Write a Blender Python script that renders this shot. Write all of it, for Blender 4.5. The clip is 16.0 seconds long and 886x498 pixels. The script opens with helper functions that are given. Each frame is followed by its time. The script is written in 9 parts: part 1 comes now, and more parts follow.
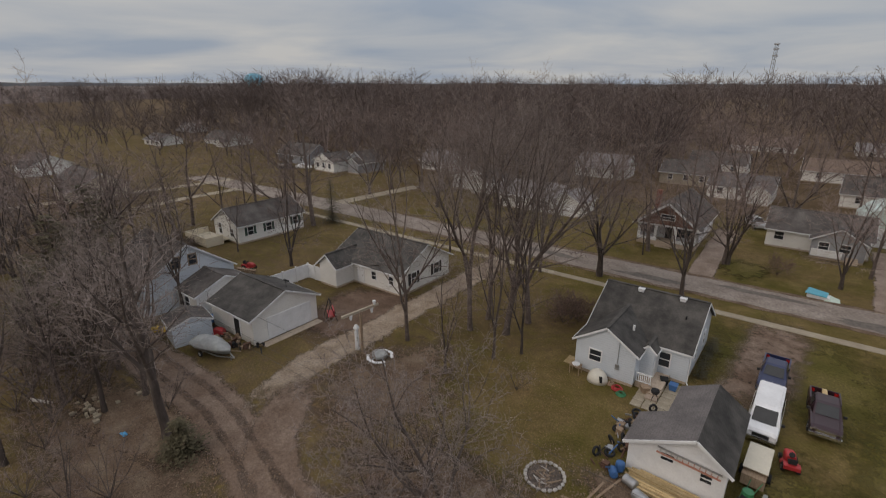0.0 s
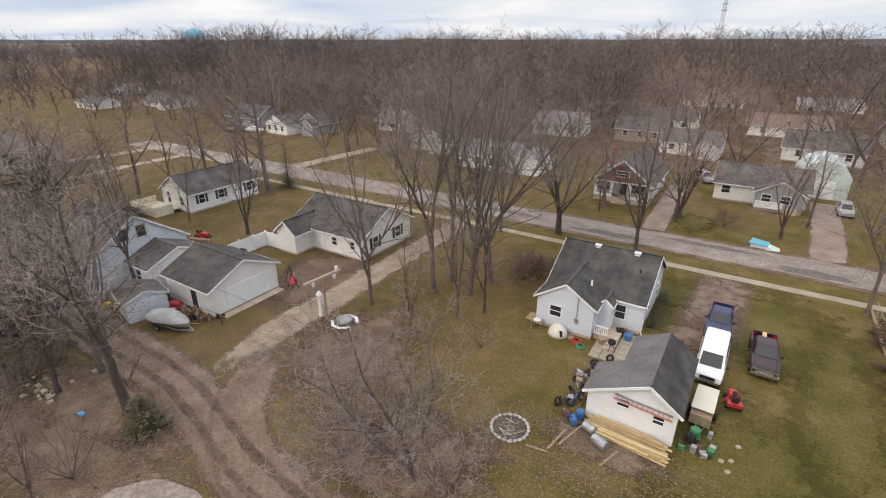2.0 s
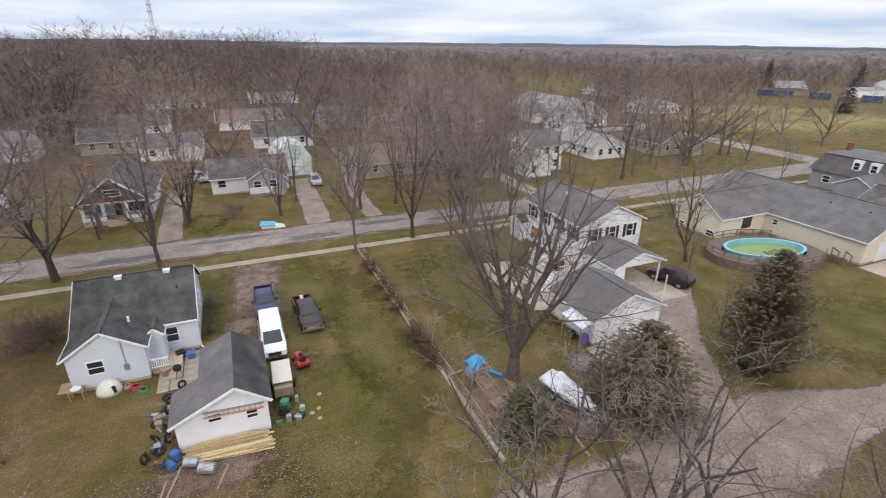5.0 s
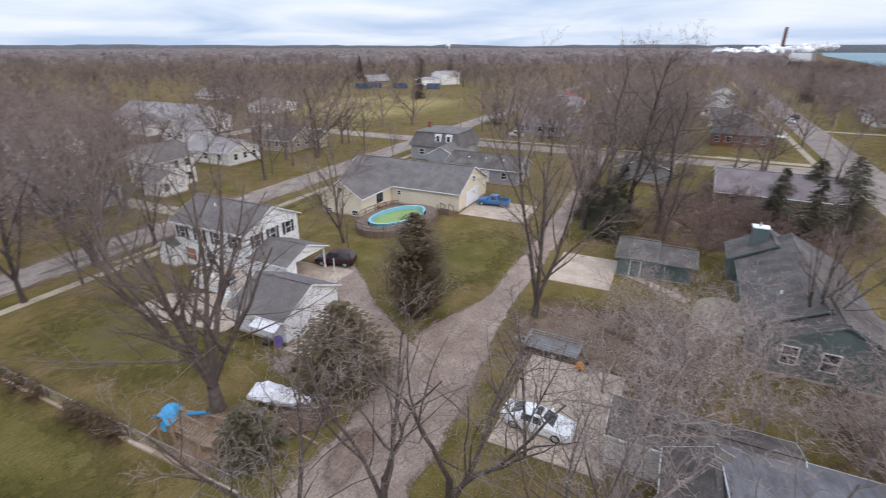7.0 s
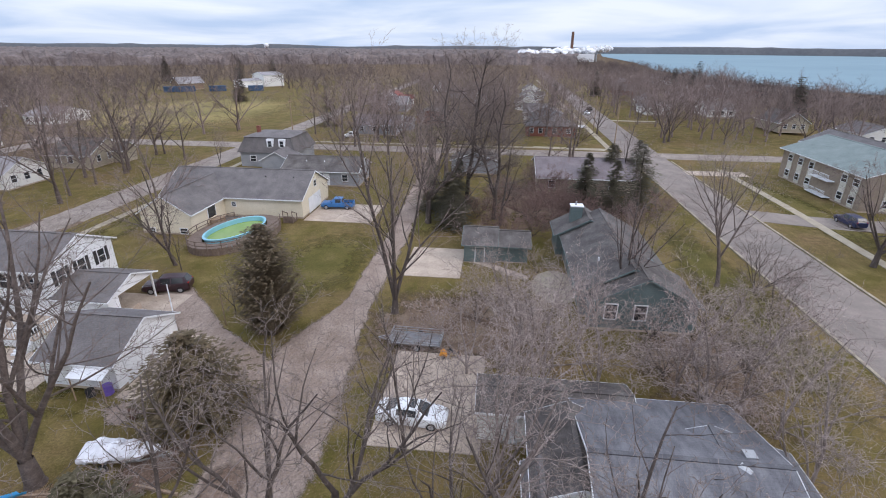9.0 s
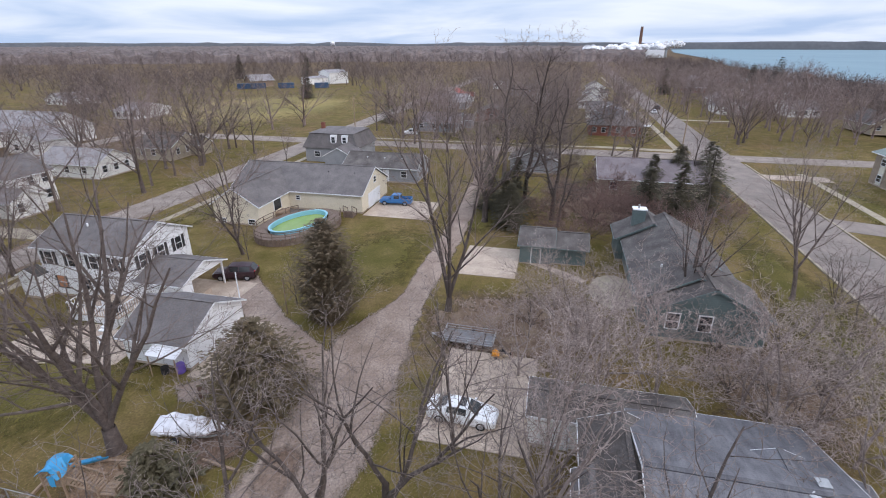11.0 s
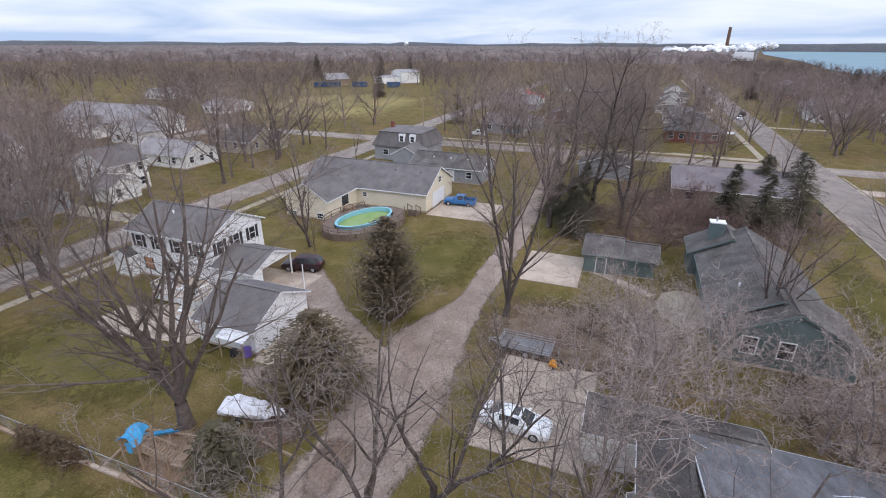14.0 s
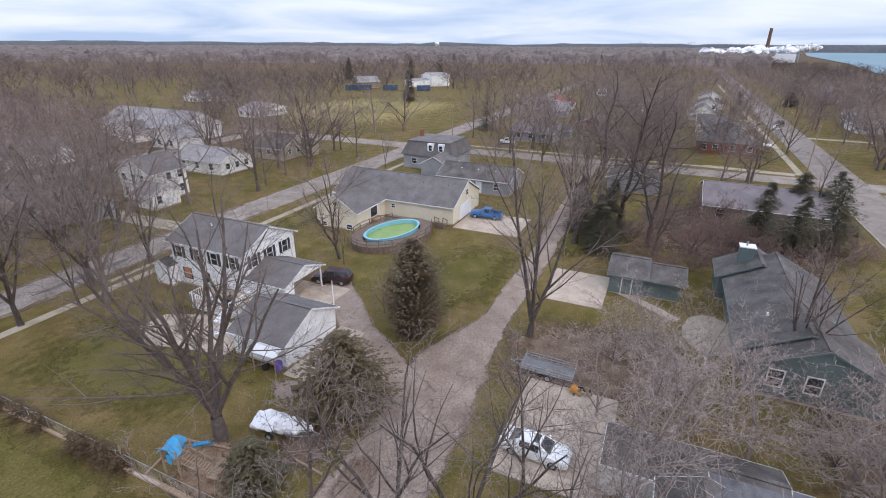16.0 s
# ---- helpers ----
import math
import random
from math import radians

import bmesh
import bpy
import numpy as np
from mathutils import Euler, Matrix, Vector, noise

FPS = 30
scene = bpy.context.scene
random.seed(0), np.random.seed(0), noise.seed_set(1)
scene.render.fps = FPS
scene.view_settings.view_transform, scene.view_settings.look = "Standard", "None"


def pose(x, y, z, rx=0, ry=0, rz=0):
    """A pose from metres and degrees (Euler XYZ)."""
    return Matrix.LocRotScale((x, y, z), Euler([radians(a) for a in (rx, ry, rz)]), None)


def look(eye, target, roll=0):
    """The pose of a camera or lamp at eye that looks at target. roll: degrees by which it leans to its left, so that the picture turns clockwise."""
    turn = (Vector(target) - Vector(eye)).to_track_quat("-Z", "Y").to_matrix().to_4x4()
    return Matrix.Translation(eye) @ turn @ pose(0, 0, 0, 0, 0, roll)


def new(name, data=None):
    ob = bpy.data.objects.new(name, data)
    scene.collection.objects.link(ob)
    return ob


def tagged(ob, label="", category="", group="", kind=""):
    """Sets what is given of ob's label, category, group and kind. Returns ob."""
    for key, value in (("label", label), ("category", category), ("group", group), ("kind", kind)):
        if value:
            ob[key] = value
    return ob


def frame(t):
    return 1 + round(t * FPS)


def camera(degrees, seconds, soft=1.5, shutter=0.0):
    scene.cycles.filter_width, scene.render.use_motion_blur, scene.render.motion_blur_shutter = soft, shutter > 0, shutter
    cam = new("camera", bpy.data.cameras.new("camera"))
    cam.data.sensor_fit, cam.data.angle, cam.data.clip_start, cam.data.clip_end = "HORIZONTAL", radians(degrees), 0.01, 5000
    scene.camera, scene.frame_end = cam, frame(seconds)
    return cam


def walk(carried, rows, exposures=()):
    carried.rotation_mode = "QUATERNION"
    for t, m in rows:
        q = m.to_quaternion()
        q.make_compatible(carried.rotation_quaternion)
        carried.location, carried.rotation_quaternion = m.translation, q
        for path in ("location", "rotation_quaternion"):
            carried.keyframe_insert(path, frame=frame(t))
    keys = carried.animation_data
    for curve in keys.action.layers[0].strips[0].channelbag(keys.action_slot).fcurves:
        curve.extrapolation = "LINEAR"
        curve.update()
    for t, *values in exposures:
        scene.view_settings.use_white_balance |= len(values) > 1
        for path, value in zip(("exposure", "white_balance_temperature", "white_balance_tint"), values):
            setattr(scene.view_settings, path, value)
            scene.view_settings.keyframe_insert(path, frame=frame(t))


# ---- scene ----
cam = camera(84.4, 16.0, soft=1.0, shutter=0.3)
# seconds, place, yaw, pitch, roll of a drone that turns where it hovers and then climbs
PATH = [
    (0.0, 0.00, 0.00, 23.04, 37.42, -18.56, -0.12),
    (0.3, -0.06, 0.04, 23.07, 36.66, -21.35, -0.13),
    (0.5, -0.10, 0.06, 23.10, 36.16, -22.22, -0.13),
    (1.0, -0.11, 0.08, 23.12, 34.98, -22.88, -0.05),
    (1.5, -0.10, 0.08, 23.11, 33.88, -23.01, -0.02),
    (2.0, -0.11, 0.06, 23.11, 32.55, -23.07, 0.06),
    (2.5, -0.08, 0.02, 23.10, 28.43, -22.98, -0.00),
    (3.0, -0.01, -0.01, 23.09, 25.09, -22.90, 0.13),
    (3.5, -0.01, -0.10, 23.14, 13.47, -22.98, 0.23),
    (4.0, -0.03, -0.24, 23.29, -5.71, -22.99, 0.36),
    (4.2, -0.10, -0.31, 23.33, -11.12, -22.94, 0.04),
    (6.3, -1.03, -0.86, 23.83, -45.16, -22.69, -0.35),
    (6.5, -1.17, -0.93, 23.87, -51.62, -22.69, -0.34),
    (7.0, -1.39, -0.98, 23.93, -64.63, -22.51, 0.04),
    (7.5, -1.57, -1.03, 24.04, -74.14, -22.53, 0.17),
    (8.0, -1.67, -0.90, 24.12, -82.27, -22.58, 0.23),
    (8.5, -1.64, -0.73, 24.06, -84.35, -22.61, 0.18),
    (8.7, -1.63, -0.62, 24.00, -84.31, -22.49, -0.10),
    (10.8, -1.74, -0.40, 24.19, -77.67, -22.70, 0.00),
    (11.0, -1.69, -0.39, 24.17, -76.94, -22.76, 0.08),
    (11.5, -1.58, -0.36, 24.13, -75.35, -22.85, 0.07),
    (12.0, -1.48, -0.37, 24.06, -73.89, -22.85, 0.13),
    (12.5, -1.42, -0.38, 23.94, -72.56, -22.79, -0.00),
    (13.0, -1.42, -0.37, 23.85, -71.31, -22.75, -0.01),
    (13.5, -1.42, -0.27, 23.89, -70.23, -22.75, -0.15),
    (14.0, -1.41, -0.25, 24.26, -69.24, -22.73, -0.19),
    (14.5, -1.44, -0.29, 24.79, -68.26, -22.73, -0.14),
    (15.0, -1.52, -0.29, 25.46, -67.49, -22.75, -0.30),
    (15.5, -1.55, -0.29, 26.11, -66.73, -22.80, -0.32),
    (16.0, -1.56, -0.30, 26.47, -65.95, -22.76, -0.27),
]
EXPOSURES = [(0.0, -0.9, 7900, 17), (0.3, -0.48, 7900, 17), (0.5, -0.35, 7900, 17), (1.0, 0.06, 7900, 17), (1.5, 0.12, 7850, 17), (3.0, 0.12, 7700, 17), (4.2, 0.11, 7300, 17), (7.0, 0.09, 6800, 17), (9.0, 0.07, 6600, 18), (16.0, 0.09, 6600, 18)]
walk(cam, [(t, pose(x, y, z, 90 + pitch, 0, yaw) @ pose(0, 0, 0, 0, 0, -roll)) for t, x, y, z, yaw, pitch, roll in PATH], EXPOSURES)

# ---- light: an overcast winter day ----
SUN_AZ, SUN_EL = radians(205), radians(32)
world = bpy.data.worlds.new("sky")
scene.world = world
world.use_nodes = True
wn, wl = world.node_tree.nodes, world.node_tree.links
wn.clear()
sky = wn.new("ShaderNodeTexSky")
sky.sky_type, sky.sun_disc, sky.sun_elevation, sky.sun_rotation = "NISHITA", False, SUN_EL, SUN_AZ
sky.air_density, sky.dust_density = 1.2, 2.0
tc = wn.new("ShaderNodeTexCoord")
sep = wn.new("ShaderNodeSeparateXYZ")
wl.new(tc.outputs["Generated"], sep.inputs[0])
# cloud layer: the direction projected on a flat deck overhead
inv = wn.new("ShaderNodeMath"); inv.operation = "ADD"; inv.inputs[1].default_value = 0.1
wl.new(sep.outputs["Z"], inv.inputs[0])
mx = wn.new("ShaderNodeMath"); mx.operation = "MAXIMUM"; mx.inputs[1].default_value = 0.05
wl.new(inv.outputs[0], mx.inputs[0])
dx = wn.new("ShaderNodeMath"); dx.operation = "DIVIDE"
dy = wn.new("ShaderNodeMath"); dy.operation = "DIVIDE"
wl.new(sep.outputs["X"], dx.inputs[0]); wl.new(mx.outputs[0], dx.inputs[1])
wl.new(sep.outputs["Y"], dy.inputs[0]); wl.new(mx.outputs[0], dy.inputs[1])
deck_v = wn.new("ShaderNodeCombineXYZ")
wl.new(dx.outputs[0], deck_v.inputs[0]); wl.new(dy.outputs[0], deck_v.inputs[1])
cloud = wn.new("ShaderNodeTexNoise")
cloud.inputs["Scale"].default_value, cloud.inputs["Detail"].default_value, cloud.inputs["Roughness"].default_value = 0.45, 6.0, 0.5
cloud.inputs["Distortion"].default_value = 0.4
wl.new(deck_v.outputs[0], cloud.inputs["Vector"])
ramp = wn.new("ShaderNodeValToRGB")
ramp.color_ramp.elements[0].position, ramp.color_ramp.elements[1].position = 0.36, 0.66
ramp.color_ramp.elements[0].color = (5.4, 6.9, 9.1, 1)
ramp.color_ramp.elements[1].color = (9.5, 10.1, 10.8, 1)
wl.new(cloud.outputs["Fac"], ramp.inputs[0])
# an overcast deck is brighter overhead than at the horizon
# and a little bluer low down
zen = wn.new("ShaderNodeValToRGB")
zen.color_ramp.elements[0].position, zen.color_ramp.elements[1].position = 0.12, 0.8
zen.color_ramp.elements[0].color, zen.color_ramp.elements[1].color = (0.90, 0.98, 1.04, 1), (2.1, 2.1, 2.1, 1)
wl.new(sep.outputs["Z"], zen.inputs[0])
gain = wn.new("ShaderNodeVectorMath"); gain.operation = "MULTIPLY"
wl.new(ramp.outputs[0], gain.inputs[0]); wl.new(zen.outputs[0], gain.inputs[1])
mixsky = wn.new("ShaderNodeMix"); mixsky.data_type = "RGBA"
mixsky.inputs["Factor"].default_value = 0.88
wl.new(sky.outputs[0], mixsky.inputs["A"]); wl.new(gain.outputs[0], mixsky.inputs["B"])
bg = wn.new("ShaderNodeBackground"); bg.inputs["Strength"].default_value = 0.1
wl.new(mixsky.outputs["Result"], bg.inputs["Color"])
wo = wn.new("ShaderNodeOutputWorld"); wl.new(bg.outputs[0], wo.inputs[0])

sun_data = bpy.data.lights.new("sun", "SUN")
sun_data.energy, sun_data.angle, sun_data.color = 0.9, radians(25), (1.0, 0.96, 0.9)
sun = new("sun", sun_data)
# the Sky Texture's rotation runs clockwise from +Y
sdir = Vector((math.sin(SUN_AZ) * math.cos(SUN_EL), math.cos(SUN_AZ) * math.cos(SUN_EL), math.sin(SUN_EL)))
sun.matrix_world = look(sdir * 200, (0, 0, 0))


# ---- materials ----
def mat(name, cols, scale=1.0, rough=0.8, metal=0.0, bump=0.0, bscale=20.0, fine=0.15, vary=0.0, stretch=(1, 1, 1), lines=None, spec=0.3):
    """Noise between the given colours at two scales, with fine relief. lines: (axis, spacing, depth) of boards or courses. vary: change from thing to thing."""
    m = bpy.data.materials.new(name)
    m.use_nodes = True
    n, l = m.node_tree.nodes, m.node_tree.links
    b = n["Principled BSDF"]
    b.inputs["Roughness"].default_value, b.inputs["Metallic"].default_value = rough, metal
    b.inputs["Specular IOR Level"].default_value = spec
    t = n.new("ShaderNodeTexCoord")
    mp = n.new("ShaderNodeMapping"); mp.inputs["Scale"].default_value = stretch
    l.new(t.outputs["Object"], mp.inputs[0])
    a = n.new("ShaderNodeTexNoise"); a.inputs["Scale"].default_value, a.inputs["Detail"].default_value = scale, 6.0
    a.inputs["Roughness"].default_value = 0.62
    l.new(mp.outputs[0], a.inputs["Vector"])
    r = n.new("ShaderNodeValToRGB")
    e = r.color_ramp.elements
    lo, hi = 0.33, 0.67
    e[0].position, e[0].color = lo, (*cols[0], 1)
    e[1].position, e[1].color = hi, (*cols[-1], 1)
    for i, c in enumerate(cols[1:-1], 1):
        k = e.new(lo + (hi - lo) * i / (len(cols) - 1)); k.color = (*c, 1)
    l.new(a.outputs["Fac"], r.inputs[0])
    f = n.new("ShaderNodeTexNoise"); f.inputs["Scale"].default_value, f.inputs["Detail"].default_value = bscale, 4.0
    l.new(mp.outputs[0], f.inputs["Vector"])
    rng_ = n.new("ShaderNodeMapRange")
    rng_.inputs["From Min"].default_value, rng_.inputs["From Max"].default_value = 0.3, 0.7
    rng_.inputs["To Min"].default_value, rng_.inputs["To Max"].default_value = 1 - fine, 1 + fine
    l.new(f.outputs["Fac"], rng_.inputs["Value"])
    mul = n.new("ShaderNodeVectorMath"); mul.operation = "SCALE"
    l.new(r.outputs[0], mul.inputs[0]); l.new(rng_.outputs[0], mul.inputs["Scale"])
    out = mul.outputs[0]
    if vary:
        o = n.new("ShaderNodeObjectInfo")
        vr = n.new("ShaderNodeMapRange"); vr.inputs["To Min"].default_value, vr.inputs["To Max"].default_value = 1 - vary, 1 + vary
        l.new(o.outputs["Random"], vr.inputs["Value"])
        m2 = n.new("ShaderNodeVectorMath"); m2.operation = "SCALE"
        l.new(out, m2.inputs[0]); l.new(vr.outputs[0], m2.inputs["Scale"])
        out = m2.outputs[0]
    height = f.outputs["Fac"]
    if lines:
        axis, gap, depth = lines
        sx = n.new("ShaderNodeSeparateXYZ"); l.new(t.outputs["Object"], sx.inputs[0])
        d = n.new("ShaderNodeMath"); d.operation = "DIVIDE"; d.inputs[1].default_value = gap
        l.new(sx.outputs[axis], d.inputs[0])
        fr = n.new("ShaderNodeMath"); fr.operation = "FRACT"; l.new(d.outputs[0], fr.inputs[0])
        add = n.new("ShaderNodeMath"); add.operation = "MULTIPLY_ADD"; add.inputs[1].default_value = depth
        l.new(fr.outputs[0], add.inputs[0]); l.new(f.outputs["Fac"], add.inputs[2])
        height = add.outputs[0]
        dk = n.new("ShaderNodeMapRange")
        dk.inputs["From Min"].default_value, dk.inputs["From Max"].default_value = 0.0, 0.14
        dk.inputs["To Min"].default_value, dk.inputs["To Max"].default_value = 0.72, 1.0
        l.new(fr.outputs[0], dk.inputs["Value"])
        m3 = n.new("ShaderNodeVectorMath"); m3.operation = "SCALE"
        l.new(out, m3.inputs[0]); l.new(dk.outputs[0], m3.inputs["Scale"])
        out = m3.outputs[0]
    l.new(out, b.inputs["Base Color"])
    if bump:
        bp = n.new("ShaderNodeBump"); bp.inputs["Strength"].default_value = bump; bp.inputs["Distance"].default_value = 0.05
        l.new(height, bp.inputs["Height"]); l.new(bp.outputs[0], b.inputs["Normal"])
    return m


def glass_mat(name, col, rough=0.08):
    m = mat(name, [col, tuple(c * 1.5 for c in col)], 0.8, rough, 0.0, 0, 5, 0.1, spec=0.6)
    return m


def ground_mat(name="winter lawn", zone=None, zscale=0.3, sharp=0.25, zfine=0.3, zgrain=9.0, rag=2.4, over=True):
    """Winter grass with dead patches and fallen leaves. zone: colours of a worn area that lies over it, thinning out along its edge
    by the attribute "inner" and by noise. over: the worn area alone, with the ground showing where it thins out."""
    m = bpy.data.materials.new(name)
    m.use_nodes = True
    n, l = m.node_tree.nodes, m.node_tree.links
    b = n["Principled BSDF"]; b.inputs["Roughness"].default_value = 0.95; b.inputs["Specular IOR Level"].default_value = 0.1
    t = n.new("ShaderNodeTexCoord")

    def noise_(scale, detail=6.0, rough=0.6):
        a = n.new("ShaderNodeTexNoise"); a.inputs["Scale"].default_value, a.inputs["Detail"].default_value, a.inputs["Roughness"].default_value = scale, detail, rough
        l.new(t.outputs["Object"], a.inputs["Vector"]); return a.outputs["Fac"]

    def ramp_(src, lo, hi, *cols):
        r = n.new("ShaderNodeValToRGB"); e = r.color_ramp.elements
        e[0].position, e[1].position, e[0].color, e[1].color = lo, hi, (*cols[0], 1), (*cols[-1], 1)
        for i, c in enumerate(cols[1:-1], 1):
            k = e.new(lo + (hi - lo) * i / (len(cols) - 1)); k.color = (*c, 1)
        l.new(src, r.inputs[0]); return r.outputs[0]

    def mix_(f, a, b_):
        x = n.new("ShaderNodeMix"); x.data_type = "RGBA"
        l.new(f, x.inputs["Factor"]); l.new(a, x.inputs["A"]); l.new(b_, x.inputs["B"]); return x.outputs["Result"]

    def math_(op, a, b_):
        x = n.new("ShaderNodeMath"); x.operation = op
        for i, v in enumerate((a, b_)):
            if isinstance(v, (int, float)):
                x.inputs[i].default_value = v
            else:
                l.new(v, x.inputs[i])
        return x.outputs[0]

    grass = ramp_(noise_(0.35), 0.33, 0.68, (0.079, 0.0685, 0.016), (0.117, 0.094, 0.028), (0.175, 0.132, 0.053))
    dead = ramp_(noise_(1.3), 0.3, 0.7, (0.112, 0.07, 0.034), (0.215, 0.145, 0.075))
    big = ramp_(noise_(0.085, 8.0, 0.72), 0.45, 0.68, (0, 0, 0), (0.9, 0.9, 0.9))
    col = mix_(big, grass, dead)
    leaves = ramp_(noise_(9.0, 3.0, 0.7), 0.58, 0.66, (0, 0, 0), (1, 1, 1))
    leafc = ramp_(noise_(30.0, 2.0), 0.3, 0.7, (0.156, 0.079, 0.041), (0.456, 0.294, 0.175))
    col = mix_(math_("MULTIPLY", leaves, ramp_(noise_(0.12), 0.38, 0.6, (0.1, 0.1, 0.1), (0.95, 0.95, 0.95))), col, leafc)
    fine = noise_(6.0, 5.0, 0.75)
    if zone:
        zc = ramp_(noise_(zscale), 0.33, 0.67, *zone)
        zg = n.new("ShaderNodeMapRange"); zg.inputs["From Min"].default_value, zg.inputs["From Max"].default_value = 0.3, 0.7
        zg.inputs["To Min"].default_value, zg.inputs["To Max"].default_value = 1 - zfine, 1 + zfine
        l.new(noise_(zgrain, 4.0, 0.7), zg.inputs["Value"])
        zs = n.new("ShaderNodeVectorMath"); zs.operation = "SCALE"; l.new(zc, zs.inputs[0]); l.new(zg.outputs[0], zs.inputs["Scale"])
        at = n.new("ShaderNodeAttribute"); at.attribute_name = "inner"
        f = math_("ADD", math_("MULTIPLY", at.outputs["Fac"], 1.6), math_("MULTIPLY", math_("SUBTRACT", noise_(0.9, 7.0, 0.7), 0.5), rag))
        fac = ramp_(f, 0.55 - sharp, 0.55 + sharp, (0, 0, 0), (1, 1, 1))
        col = zs.outputs[0] if over else mix_(fac, col, zs.outputs[0])
        if over:
            l.new(fac, b.inputs["Alpha"])
        # loose leaves blown over the worn area as well
        specks = ramp_(noise_(13.0, 3.0, 0.7), 0.62, 0.7, (0, 0, 0), (1, 1, 1))
        col = mix_(math_("MULTIPLY", specks, ramp_(noise_(0.22), 0.4, 0.62, (0.04, 0.04, 0.04), (0.7, 0.7, 0.7))), col, leafc)
    mr = n.new("ShaderNodeMapRange"); mr.inputs["From Min"].default_value, mr.inputs["From Max"].default_value = 0.3, 0.7
    mr.inputs["To Min"].default_value, mr.inputs["To Max"].default_value = 0.62, 1.38
    l.new(fine, mr.inputs["Value"])
    sc = n.new("ShaderNodeVectorMath"); sc.operation = "SCALE"; l.new(col, sc.inputs[0]); l.new(mr.outputs[0], sc.inputs["Scale"])
    l.new(sc.outputs[0], b.inputs["Base Color"])
    bp = n.new("ShaderNodeBump"); bp.inputs["Strength"].default_value = 0.6; bp.inputs["Distance"].default_value = 0.06
    l.new(fine, bp.inputs["Height"]); l.new(bp.outputs[0], b.inputs["Normal"])
    return m


M_GROUND = ground_mat("winter lawn and woodland floor", [(0.076, 0.050, 0.027), (0.112, 0.075, 0.043), (0.152, 0.106, 0.066)], 0.12, 0.35, 0.4, 5, over=False)
M_ROAD = mat("worn road", [(0.19, 0.154, 0.129), (0.25, 0.208, 0.178), (0.31, 0.264, 0.229)], 0.35, 0.9, bump=0.4, bscale=4, fine=0.28)
M_ASPHALT = mat("old asphalt", [(0.18, 0.152, 0.133), (0.264, 0.221, 0.193)], 0.3, 0.9, bump=0.3, bscale=10, fine=0.15)
M_CONC = mat("concrete", [(0.348, 0.278, 0.221), (0.504, 0.41, 0.327)], 0.45, 0.9, bump=0.25, bscale=7, fine=0.16)
M_WALK = mat("pavement concrete", [(0.28, 0.235, 0.175), (0.385, 0.335, 0.255)], 0.6, 0.9, bump=0.25, bscale=12, fine=0.15)
M_GRAVEL = ground_mat("pale gravel over grass", [(0.225, 0.168, 0.135), (0.28, 0.216, 0.177), (0.34, 0.27, 0.225)], 0.4, 0.22, 0.16, 16, 1.3)
M_TAN = ground_mat("pale trodden dirt over grass", [(0.22, 0.163, 0.118), (0.285, 0.222, 0.168), (0.36, 0.292, 0.23)], 0.6, 0.3, 0.25, 14, 2.0)
M_MUD = ground_mat("dark damp mud over dirt", [(0.09, 0.062, 0.047), (0.125, 0.09, 0.07), (0.17, 0.126, 0.1)], 0.8, 0.4, 0.25, 14, 2.2)
M_CHIPS = ground_mat("tan wood chips over grass", [(0.185, 0.118, 0.074), (0.245, 0.163, 0.107), (0.30, 0.21, 0.145)], 0.8, 0.35, 0.3, 12, 1.2)
M_EARTH = ground_mat("bare red brown earth over grass", [(0.105, 0.068, 0.049), (0.145, 0.097, 0.072), (0.19, 0.134, 0.102)], 0.5, 0.3, 0.3, 9, 1.0)
M_DIRT = ground_mat("dirt over grass", [(0.148, 0.1, 0.074), (0.195, 0.139, 0.107), (0.25, 0.186, 0.149)], 0.45, 0.35, 0.22, 14, 1.3)
M_MULCH = ground_mat("leaf litter over grass", [(0.105, 0.07, 0.05), (0.16, 0.112, 0.08), (0.225, 0.17, 0.125)], 0.5, 0.4, 0.45, 11)
M_LAWN = ground_mat("greener lawn", [(0.076, 0.069, 0.018), (0.107, 0.090, 0.027), (0.148, 0.116, 0.047)], 0.25, 0.45, 0.28, 5)
M_FIELD = ground_mat("dry sports field", [(0.17, 0.142, 0.056), (0.24, 0.19, 0.078), (0.30, 0.218, 0.105)], 0.03, 0.3, 0.1, 2)
M_SIDING = mat("white siding", [(0.74, 0.735, 0.71), (0.84, 0.83, 0.8)], 0.3, 0.55, bump=0.25, bscale=6, fine=0.04, lines=("Z", 0.2, 1.6))
M_BLUESIDE = mat("pale blue siding", [(0.56, 0.62, 0.68), (0.66, 0.71, 0.76)], 0.3, 0.55, bump=0.25, bscale=6, fine=0.04, lines=("Z", 0.2, 1.6))
M_CREAM = mat("cream siding", [(0.68, 0.61, 0.47), (0.77, 0.70, 0.56)], 0.3, 0.6, bump=0.25, bscale=6, fine=0.04, lines=("Z", 0.2, 1.6))
M_GREENSIDE = mat("grey green siding", [(0.11, 0.15, 0.15), (0.16, 0.205, 0.20)], 0.4, 0.7, bump=0.3, bscale=6, fine=0.06, lines=("Z", 0.2, 1.6))
M_GREYSIDE = mat("grey siding", [(0.27, 0.28, 0.3), (0.36, 0.37, 0.39)], 0.4, 0.7, bump=0.3, bscale=6, fine=0.06, lines=("Z", 0.2, 1.6))
M_TANSIDE = mat("tan siding", [(0.33, 0.29, 0.22), (0.42, 0.37, 0.29)], 0.4, 0.7, bump=0.3, bscale=6, fine=0.06, lines=("Z", 0.25, 1.6))
